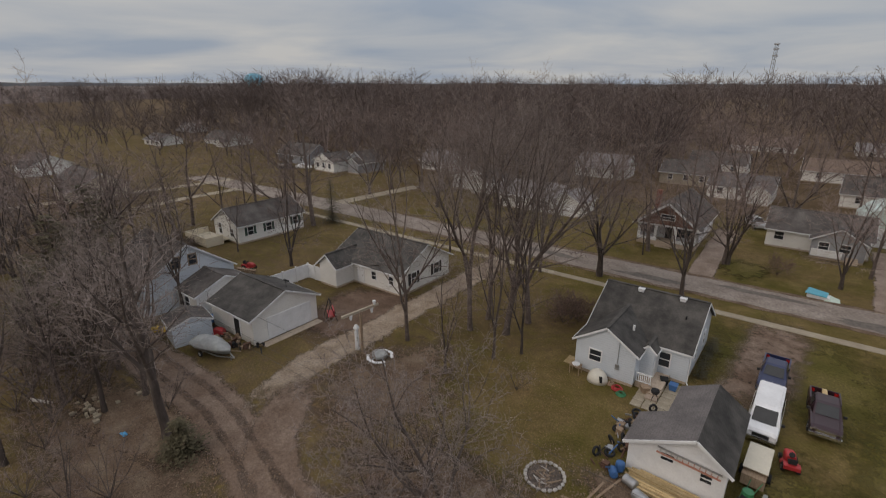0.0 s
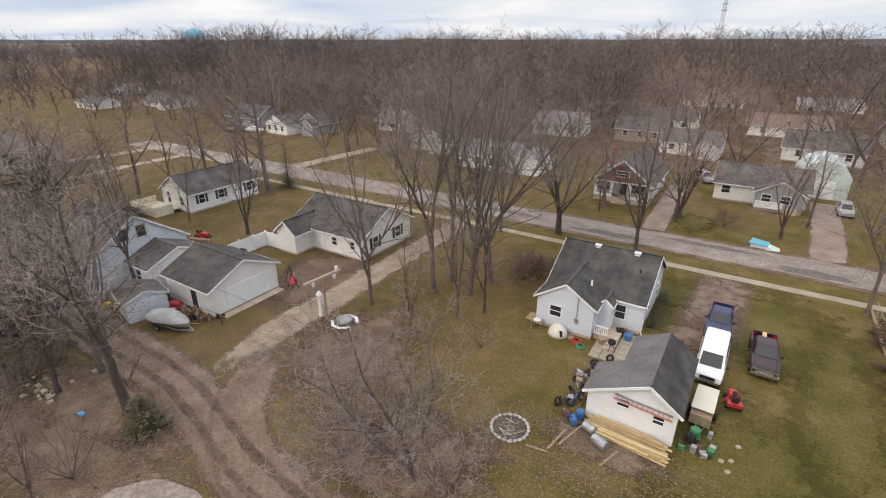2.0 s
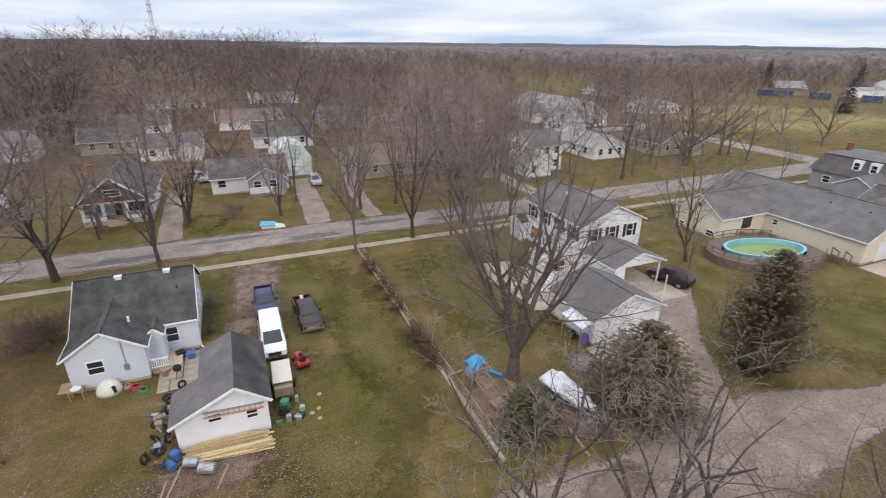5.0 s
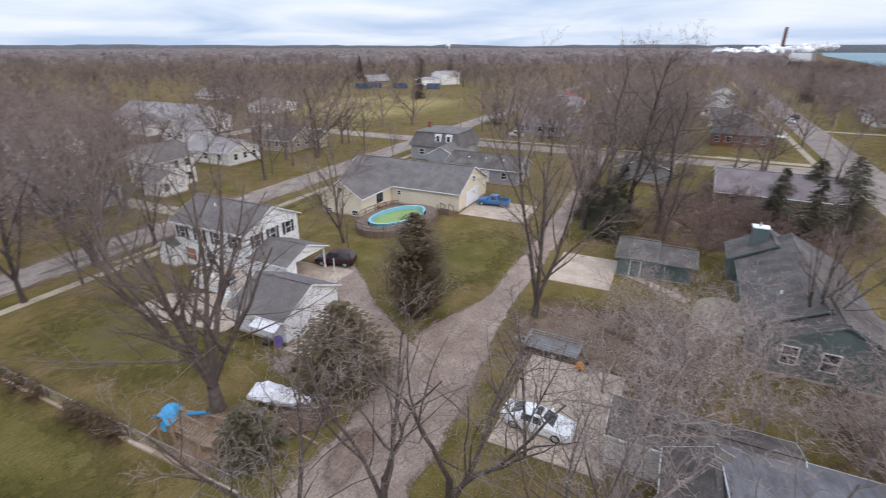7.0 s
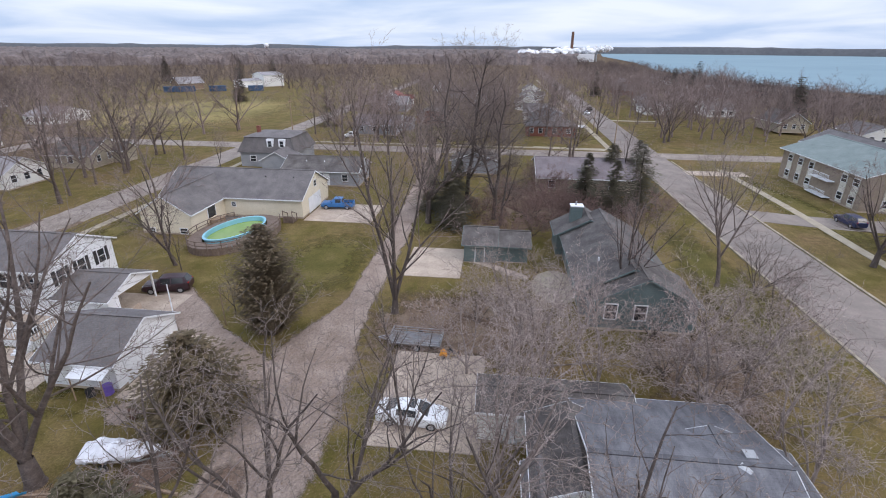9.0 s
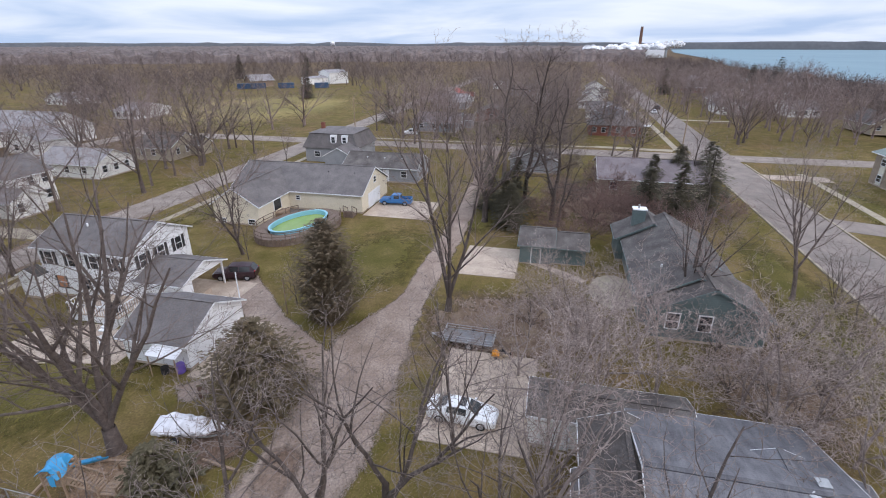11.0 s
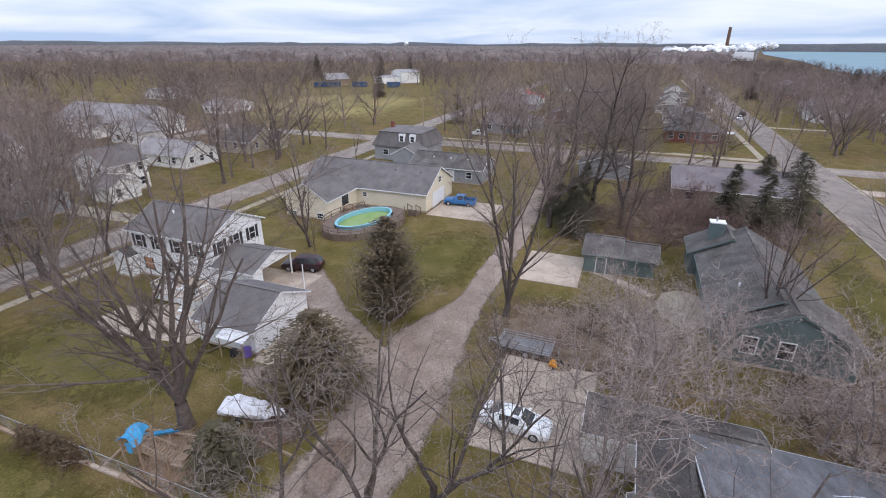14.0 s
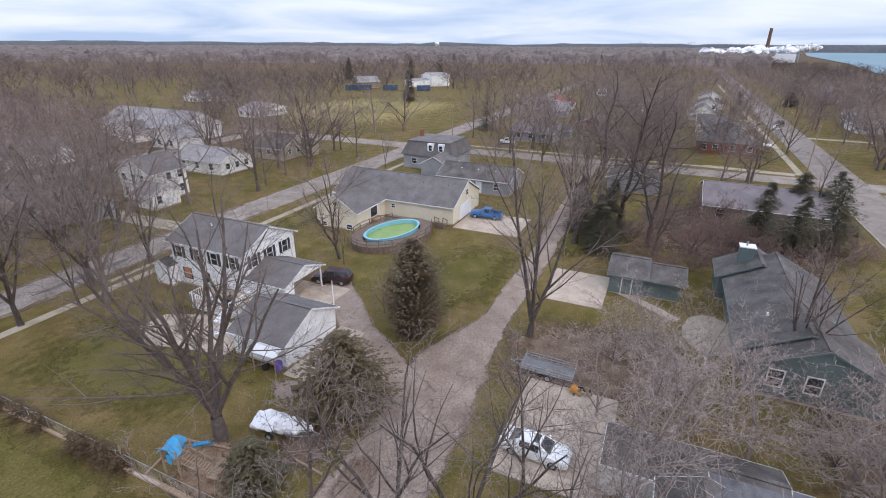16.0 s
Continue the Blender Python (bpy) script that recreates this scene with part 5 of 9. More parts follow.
# houses further off
FAR = [(-109, 92, 9, 8, "y", M_SIDING, M_ROOF3), (-102, 97, 8, 7, "y", M_GREYSIDE, M_ROOF3), (-128, 96, 14, 9, "x", M_GREYSIDE, M_ROOF3), (-62, 96, 11, 8, "y", M_SIDING, M_ROOF3), (-85, 112, 12, 8, "x", M_SIDING, M_ROOFL),
       (-186, 104, 18, 10, "x", M_SIDING, M_ROOF3), (-205, 88, 12, 9, "x", M_SIDING, M_ROOF2), (-127, 37.5, 18, 9, "x", M_CREAM, M_ROOF3), (-238, 116, 14, 9, "x", M_SIDING, M_ROOFL), (-168, 40, 14, 9, "x", M_SIDING, M_ROOF3),
       (28.5, 92.5, 16, 9, "x", M_TANSIDE, M_ROOFT), (42, 90, 10, 14, "y", M_GREYSIDE, M_ROOF2), (77.5, 92, 9, 14, "y", M_SIDING, M_ROOFL), (96, 88, 11, 9, "y", M_TANSIDE, M_ROOF3), (12, 128, 14, 9, "x", M_SIDING, M_ROOF3),
       (-12, 122, 12, 9, "x", M_SIDING, M_ROOF2), (-25, 134, 12, 9, "x", M_TANSIDE, M_ROOF3), (46, 132, 12, 9, "x", M_TANSIDE, M_ROOF3), (151, 146, 16, 10, "y", M_SIDING, M_ROOFL), (62, 134, 13, 9, "x", M_SIDING, M_ROOF2),
       (-45, 130, 13, 9, "x", M_SIDING, M_ROOFL), (148, 35, 14, 13, "y", M_GREYSIDE, M_ROOFM), (203, 43, 12, 14, "y", M_GREYSIDE, M_ROOFL), (222, 46, 12, 11, "x", M_SIDING, M_ROOFRED), (172, 22, 14, 10, "x", M_BRICK, M_ROOF3),
       (185, -14, 10, 9, "y", M_SIDING, M_ROOF2), (215, -12, 11, 9, "x", M_SIDING, M_ROOF2), (208, -62, 14, 10, "x", M_SIDING, M_ROOF2), (232, -66, 14, 10, "x", M_TANSIDE, M_ROOFL),
       (120, -82, 22, 12, "x", M_GREYSIDE, M_ROOF2), (260, -95, 24, 12, "x", M_SIDING, M_ROOFL), (290, -128, 26, 12, "x", M_BRICK, M_ROOFL), (300, -70, 14, 10, "y", M_BRICK, M_ROOF3),
       (250, -15, 12, 9, "x", M_SIDING, M_ROOF3), (290, -18, 12, 9, "x", M_SIDING, M_ROOF2), (340, -80, 26, 14, "x", M_BRICK, M_ROOFL), (281, -95, 16, 10, "x", M_SIDING, M_ROOF2), (205, -84, 14, 10, "y", M_SIDING, M_ROOF2), (172, -92, 14, 9, "x", M_TANSIDE, M_ROOF3), (320, -120, 18, 11, "x", M_SIDING, M_ROOFL), (390, -115, 24, 12, "x", M_SIDING, M_ROOFL), (400, -160, 20, 12, "x", M_BRICK, M_ROOF3), (150, -104, 14, 10, "x", M_SIDING, M_ROOF2),
       (6, 158, 18, 9, "x", M_SIDING, M_ROOFT), (-17, 211, 20, 10, "x", M_SIDING, M_ROOFT), (18, 216, 18, 9, "x", M_SIDING, M_ROOFL), (-22, 156, 14, 9, "x", M_SIDING, M_ROOF3), (33, 155, 16, 12, "x", M_TANSIDE, M_ROOF2), (60, 158, 14, 10, "x", M_SIDING, M_ROOF3), (176, 205, 16, 10, "x", M_SIDING, M_ROOFL), (230, 8, 12, 9, "x", M_SIDING, M_ROOFL), (262, 20, 13, 9, "y", M_GREYSIDE, M_ROOF3), (300, 34, 14, 9, "x", M_SIDING, M_ROOF2)]
for i, (x, y, lx, ly, ax, wm, rm) in enumerate(FAR):
    colour = {"white siding": "white", "grey siding": "grey", "tan siding": "tan", "cream siding": "cream", "red brick wall": "red brick"}[wm.name]
    h = thing("house", "distant %s house with gabled roof among trees" % colour, "house", x, y, 0, (i * 37 % 7) - 3, group="distant houses")
    block(h, -lx / 2, lx / 2, -ly / 2, ly / 2, 2.9, 5.0 + (i % 3) * 0.4, ax, wm, rm, 0.45)
    for k in range(3):
        window(h, "S", -ly / 2, -lx / 2 + lx * (k + 0.7) / 3.4, 1.2, 1.0, 1.2); window(h, "W", -lx / 2, -ly / 2 + ly * (k + 0.7) / 3.4, 1.2, 1.0, 1.2)
    if i % 2:
        block(h, lx / 2 - 4.5, lx / 2 - 0.3, -ly / 2 - 2.6, -ly / 2 + 1, 2.7, 4.1, "y", wm, rm, 0.4)

# sports field buildings, power plant with its stack, water towers, mast
h = thing("pavilion", "open park pavilion with pale roof", "pavilion", 286, 184, 0, -35)
block(h, -7, 7, -5, 5, 4.0, 6.8, "x", M_WOODG, M_ROOFL, 1.0)
h = thing("warehouse", "white warehouse buildings beside the sports field", "building", 315, 152, 0, -35)
block(h, -2, 12, -7, 7, 7.0, 8.6, "x", M_SIDING, M_ROOFL, 0.3); block(h, -16, -2, -5, 5, 4.0, 5.0, "x", M_SIDING, M_ROOFL, 0.3)
M_NAVY = paint("dark blue padding", (0.03, 0.07, 0.14), 0.7)
for x, y, w in ((268, 178, 16), (276, 160, 9), (282, 140, 8)):
    o = part("dugout", box(B(), -w / 2, w / 2, -1.2, 1.2, 0, 3.0), M_NAVY, None); o.matrix_basis = pose(x, y, 0, 0, 0, -55)
    lone(o, "dark blue dugout wall at the sports field", "dugout", "dugouts")
h = thing("power_plant", "distant power plant with tall red brown chimney stack", "power plant", 1180, -135, -3)
part("hall", box(B(), -40, 40, -62, 50, 0, 15), M_WHITE, h); part("hall", box(B(), -20, 40, 50, 85, 0, 9), M_METAL, h)
part("stack", rod(B(), (0, -18, 0), (0, -18, 60), 3.6, 2.7, 20), M_RUST, h, "tall red brown chimney stack")
for y in (-62, -72):
    part("stack", rod(B(), (0, y, 0), (0, y, 26), 2.2, 2.0, 12), M_METAL, h, "short grey stack")
bm = B()
rs = random.Random(5)
for k in range(60):
    t = k / 59
    m_ = Matrix.Translation((rs.uniform(-12, 12), 80 - 175 * t + rs.uniform(-6, 6), 12 + 14 * t + rs.uniform(-4, 5)))
    bmesh.ops.create_icosphere(bm, subdivisions=2, radius=rs.uniform(3, 10) * (1.1 - 0.4 * t), matrix=m_ @ Matrix.Diagonal((1, rs.uniform(1.0, 1.9), rs.uniform(0.6, 0.9), 1)))
for v in bm.verts:
    v.co += 4.5 * noise.noise_vector(v.co * 0.1) + 1.8 * noise.noise_vector(v.co * 0.4)
lone(part("steam_cloud", bm, M_STEAM, None, smooth=True), "white steam drifting from the power plant", "steam", kind="stuff").matrix_basis = pose(1175, -135, -3)


def water_tower(x, y, top, r, label, material):
    h = thing("water_tower", label, "water tower", x, y, 0)
    rings = [[(r * k * math.cos(a), r * k * math.sin(a), top + z) for a in [2 * math.pi * i / 24 for i in range(24)]] for k, z in ((0.25, -r * 1.2), (0.8, -r * 0.9), (1, -r * 0.5), (1, 0), (0.8, r * 0.35), (0.3, r * 0.55))]
    part("tank", loft(B(), rings), material, h, smooth=True)
    part("riser", rod(B(), (0, 0, 0), (0, 0, top - r), r * 0.16, n=12), material, h)
    for k in range(6):
        a = k * math.pi / 3
        part("leg", rod(B(), (r * 1.0 * math.cos(a), r * 1.0 * math.sin(a), 0), (r * 0.9 * math.cos(a), r * 0.9 * math.sin(a), top - r * 0.5), 0.35, n=6), material, h)


water_tower(-660, 420, 31, 13.0, "light blue water tower above the woods", M_TOWER)
water_tower(2100, 970, 30, 9, "white water tower on the far ridge", M_WHITE)
h = thing("radio_mast", "thin lattice radio mast above the trees", "mast", -36, 400, 8)
for sx, sy in ((-1, -1), (1, -1), (0, 1)):
    part("mast_leg", rod(B(), (1.6 * sx, 1.6 * sy, 0), (0.8 * sx, 0.8 * sy, 41), 0.17, n=5), M_METAL, h)
for k in range(13):
    z = 3 * k; q = 1.6 - 0.8 * z / 41
    bm = B(); beam(bm, (-q, -q, z), (q, -q, z + 3), 0.07); beam(bm, (q, -q, z), (0, q, z + 3), 0.07); beam(bm, (0, q, z), (-q, -q, z + 3), 0.07)
    part("brace", bm, M_METAL, h)
for z in (33, 37, 40):
    part("antenna_platform", box(B(), -1.5, 1.5, -1.5, 1.5, z, z + 0.8), M_METAL, h)


# ---- trees ----
def add_tube(V, F, pts, rads, n):
    base = len(V)
    k = len(pts)
    for i, (p, r) in enumerate(zip(pts, rads)):
        d = (pts[min(i + 1, k - 1)] - pts[max(i - 1, 0)]).normalized()
        s = d.orthogonal().normalized()
        u = d.cross(s)
        if i == k - 1 and r < 0.012:
            V.append(tuple(p))
            break
        for j in range(n):
            a = 2 * math.pi * j / n
            V.append(tuple(p + (s * math.cos(a) + u * math.sin(a)) * r))
    tip = len(V) - base == (k - 1) * n + 1
    for i in range(k - 1):
        a, b = base + i * n, base + (i + 1) * n
        for j in range(n):
            if i == k - 2 and tip:
                F.append((a + j, a + (j + 1) % n, b))
            else:
                F.append((a + j, a + (j + 1) % n, b + (j + 1) % n, b + j))


def tree_mesh(seed, H, r0, trunk=0.16, forks=5, spread=0.5, counts=(8, 7, 5, 3), up=0.065, wobble=0.085, twig=0.012, side=1.2, leader=False, coarse=False, bendy=False, twins=True):
    """A bare broad-leaved tree: a trunk, long tapering limbs, and branches, shoots and twigs set along them. Returns trunk and crown."""
    rg = random.Random(seed)
    TV, TF, CV, CF = [], [], [], []
    last = len(counts)
    segs = (7, 5, 4, 2, 1) if bendy else (2, 1, 1, 1, 1) if coarse == 2 else ((3, 2, 1, 1, 1) if coarse else (6, 4, 2, 1, 1))
    sides = (4, 3, 3, 3, 3) if coarse else (7, 5, 4, 3, 3)

    def grow(p, d, L, r, lev):
        seg = segs[lev]
        pts, rads, q, dd = [p.copy()], [r], p.copy(), d.copy()
        for i in range(seg):
            dd = (dd + Vector((rg.uniform(-1, 1), rg.uniform(-1, 1), rg.uniform(-1, 1))) * wobble * (1 + 0.35 * lev) + Vector((0, 0, up))).normalized()
            q = q + dd * (L / seg)
            pts.append(q.copy())
            rads.append(0.005 if lev == last and i == seg - 1 else max(twig * 0.6, r * (1 - 0.78 * (i + 1) / seg)))
        if coarse and lev == last:
            # a far twig: one thin blade
            w_ = Vector((rg.uniform(-1, 1), rg.uniform(-1, 1), rg.uniform(-1, 1))).cross(d).normalized() * r
            b_ = len(CV)
            CV.extend((tuple(p - w_), tuple(p + w_), tuple(q)))
            CF.append((b_, b_ + 1, b_ + 2))
            return
        add_tube(TV if lev < 2 else CV, TF if lev < 2 else CF, pts, rads, sides[lev])
        if lev == last:
            return
        n = max(2, int(counts[lev] * rg.uniform(0.8, 1.25) + 0.5))
        az = rg.uniform(0, 6.283)
        for i in range(n):
            f = (0.16 if lev < 2 else 0.1) + 0.84 * (i + rg.uniform(0.1, 1.0)) / n
            f = min(f, 0.999)
            k = min(int(f * seg), seg - 1)
            a = pts[k].lerp(pts[k + 1], f * seg - k)
            ra = rads[k] + (rads[k + 1] - rads[k]) * (f * seg - k)
            d0 = (pts[k + 1] - pts[k]).normalized()
            az += 2.4 + rg.uniform(-0.7, 0.7)
            major = twins and lev == 0 and i in (1, 3)
            ang = rg.uniform(0.35, 0.5) if major else rg.uniform(0.55, 1.0) * side * (1.1 - 0.35 * f)
            s_ = d0.orthogonal().normalized()
            s_.rotate(Matrix.Rotation(az, 3, d0))
            nd = (d0 * math.cos(ang) + s_ * math.sin(ang)).normalized()
            if lev < 2 and nd.z < -0.1:
                nd.z = abs(nd.z) * 0.3
                nd.normalize()
            l = L * (1 - f) * rg.uniform(0.85, 1.1) if major else L * rg.uniform(0.36, 0.62) * (1.12 - 0.5 * f)
            grow(a, nd, l, max(twig, ra * (0.75 if major else rg.uniform(0.42, 0.6))), lev + 1)

    p, d = Vector((0, 0, -0.15)), Vector((rg.uniform(-0.05, 0.05), rg.uniform(-0.05, 0.05), 1)).normalized()
    pts, rads = [p.copy()], [r0 * 1.4]
    for i in range(5):
        d = (d + Vector((rg.uniform(-1, 1), rg.uniform(-1, 1), 0)) * 0.03).normalized()
        p = p + d * (H * trunk + 0.15) / 5
        pts.append(p.copy()); rads.append(r0 * (1.08 - 0.06 * i))
    add_tube(TV, TF, pts[::5] if coarse else pts, rads[::5] if coarse else rads, 5 if coarse else 10)
    for i in range(forks):
        lead = leader and i == 0
        a = 6.283 * i / forks + rg.uniform(-0.4, 0.4)
        o = 0.05 if lead else rg.uniform(0.45, 1.2) * spread
        nd = (d + Vector((math.cos(a) * o, math.sin(a) * o, 0))).normalized()
        k = 5 if trunk < 0.12 or lead else rg.choice((3, 4, 5, 5))
        grow(pts[k].copy() - nd * r0 * 0.3, nd, H * (1 - trunk) * (1.0 if lead else rg.uniform(0.72, 1.0)), r0 * (0.85 if lead else rg.uniform(0.5, 0.7)), 0)
    k = H / max(q[2] for q in TV + CV)
    TV, CV = [[(q[0] * k, q[1] * k, q[2] * k) for q in W] for W in (TV, CV)]
    return (TV, TF), (CV, CF)


def meshed(name, vf, material):
    me = bpy.data.meshes.new(name)
    me.from_pydata(vf[0], [], vf[1])
    me.materials.append(material)
    me.shade_smooth()
    return me


KINDS = {}


def kind_of_tree(key, bark=None, twigs=None, **kw):
    t, c = tree_mesh(**kw)
    KINDS[key] = (meshed("trunk", t, bark or M_BARK), meshed("crown", c, twigs or M_TWIG), kw["H"])


def plant(key, x, y, h, rz=0, label="", lean=(0, 0), group="bare trees", wide=1.0, z=0.0):
    tm, cm, H = KINDS[key]
    e = thing("tree", label or "bare grey brown tree with spreading branches", "tree", group=group)
    k = h / H
    e.matrix_basis = pose(x, y, z, lean[0], lean[1], rz) @ Matrix.Diagonal((k * wide, k * wide, k, 1))
    for nm, me in (("trunk", tm), ("crown", cm)):
        o = new(nm, me)
        o.parent = e
    return e


for suffix, counts, thick in (("", (8, 7, 6, 3), 1.0), ("_light", (7, 6, 4, 6), 1.7)):
    # the same habits twice: full for the near gardens, with fewer twigs farther off
    low = bool(suffix)
    few = counts if low else (8, 6, 5, 2)
    kind_of_tree("oak" + suffix, seed=3, H=17, r0=0.36, trunk=0.2, forks=5, spread=0.75, counts=few, twig=0.011 * thick, coarse=low)
    kind_of_tree("bigoak" + suffix, twigs=M_DARKTWIG, seed=5, H=17, r0=0.46, trunk=0.22, forks=5, spread=0.7, counts=counts, twig=0.011 * thick, wobble=0.1, coarse=low)
    kind_of_tree("maple" + suffix, seed=8, H=17, r0=0.28, trunk=0.16, forks=4, spread=0.5, counts=few, twig=0.011 * thick, leader=True, coarse=low)
    kind_of_tree("vase" + suffix, seed=15, H=17, r0=0.40, trunk=0.12, forks=5, spread=0.4, counts=counts, twig=0.011 * thick, side=1.25, wobble=0.11, coarse=low)
    kind_of_tree("tallvase" + suffix, seed=18, H=24, r0=0.4, trunk=0.07, forks=4, spread=0.3, counts=counts, twig=0.012 * thick, side=1.0, coarse=low)
    kind_of_tree("slim" + suffix, seed=25, H=12, r0=0.13, trunk=0.2, forks=3, spread=0.5, counts=few, twig=0.009 * thick, leader=True, coarse=low)
kind_of_tree("darkpole", twigs=M_MIDTWIG, seed=30, H=14, r0=0.2, trunk=0.3, forks=4, spread=0.6, counts=(8, 6, 5, 2), twig=0.011, wobble=0.12, leader=True)
kind_of_tree("pale", bark=M_MIDTWIG, seed=31, H=9, r0=0.13, trunk=0.08, forks=4, spread=0.9, counts=(8, 6, 3, 2), up=0.035, wobble=0.2, twig=0.016, side=1.4, leader=True, bendy=True, twigs=M_PALETWIG)
kind_of_tree("sprawl", bark=M_BARK, seed=31, H=9, r0=0.13, trunk=0.08, forks=4, spread=0.95, counts=(8, 6, 4, 3), up=0.03, wobble=0.22, twig=0.013, side=1.45, leader=True, bendy=True, twigs=M_MIDTWIG)
kind_of_tree("bigpale", bark=M_MIDTWIG, seed=33, H=13, r0=0.16, trunk=0.14, forks=4, spread=0.85, counts=(8, 6, 3, 2), up=0.04, wobble=0.2, twig=0.017, side=1.35, leader=True, bendy=True, twigs=M_PALETWIG)
kind_of_tree("thicket", seed=36, H=5, r0=0.06, trunk=0.03, forks=8, spread=0.9, counts=(6, 4, 3), twig=0.010, wobble=0.12)
kind_of_tree("thicket_light", seed=38, H=5, r0=0.06, trunk=0.03, forks=8, spread=0.95, counts=(7, 6, 6), twig=0.02, wobble=0.14, coarse=True, twigs=M_REDTWIG)
kind_of_tree("palethicket", seed=37, H=5.5, r0=0.06, trunk=0.03, forks=7, spread=1.0, counts=(7, 5, 3), side=1.4, twig=0.012, wobble=0.25, up=0.03, bendy=True, twigs=M_PALETWIG)
kind_of_tree("tangle", seed=39, H=7, r0=0.08, trunk=0.03, forks=8, spread=1.0, counts=(7, 5, 3), twig=0.013, wobble=0.2, up=0.03, side=1.3, bendy=True, twigs=M_TWIG)
kind_of_tree("mid1", bark=M_MIDBARK, seed=41, H=18, r0=0.3, trunk=0.2, forks=4, spread=0.9, counts=(8, 5, 8), twig=0.02, wobble=0.14, side=1.25, up=0.045, leader=True, coarse=True, twigs=M_HAZETWIG)
kind_of_tree("mid2", bark=M_MIDBARK, seed=44, H=20, r0=0.27, trunk=0.25, forks=3, spread=0.7, counts=(10, 5, 9), twig=0.02, wobble=0.12, side=1.2, up=0.05, leader=True, twins=False, coarse=True, twigs=M_HAZETWIG)
kind_of_tree("mid3", bark=M_MIDBARK, seed=47, H=19, r0=0.3, trunk=0.12, forks=4, spread=0.6, counts=(9, 5, 8), twig=0.02, wobble=0.15, side=1.25, up=0.04, coarse=True, twigs=M_HAZETWIG)
kind_of_tree("mid4", bark=M_MIDBARK, seed=49, H=20, r0=0.3, trunk=0.3, forks=3, spread=0.9, counts=(10, 5, 9), twig=0.02, wobble=0.2, side=1.35, up=0.025, leader=True, twins=False, coarse=True, twigs=M_HAZETWIG)
kind_of_tree("bigvase", bark=M_MIDBARK, seed=72, H=24, r0=0.52, trunk=0.1, forks=6, spread=0.42, counts=(9, 7, 6, 3), twig=0.010, wobble=0.10, side=1.05, up=0.05, twigs=M_DARKTWIG)
kind_of_tree("nearcrook", seed=75, H=14, r0=0.19, trunk=0.3, forks=3, spread=0.7, counts=(8, 6, 4, 3), twig=0.010, wobble=0.2, side=1.3, up=0.05, bendy=True, twigs=M_MIDTWIG)
kind_of_tree("elm", bark=M_MIDBARK, seed=52, H=25, r0=0.33, trunk=0.2, forks=4, spread=0.55, counts=(9, 7, 6, 3), twig=0.010, wobble=0.11, side=1.15, twigs=M_MIDTWIG)
kind_of_tree("elm2", bark=M_MIDBARK, seed=57, H=25, r0=0.27, trunk=0.3, forks=4, spread=0.6, counts=(9, 7, 5, 3), twig=0.010, wobble=0.12, side=1.2, leader=True, twigs=M_MIDTWIG)
kind_of_tree("crook", seed=61, H=25, r0=0.44, trunk=0.22, forks=3, spread=0.9, counts=(14, 8, 5, 3), twig=0.014, wobble=0.28, side=1.5, up=0.03, leader=True, bendy=True, twins=False, twigs=M_DARKTWIG)
kind_of_tree("crook2", seed=66, H=23, r0=0.34, trunk=0.25, forks=2, spread=0.6, counts=(15, 8, 5, 3), twig=0.014, wobble=0.2, side=1.45, up=0.035, leader=True, bendy=True, twins=False, twigs=M_DARKTWIG)

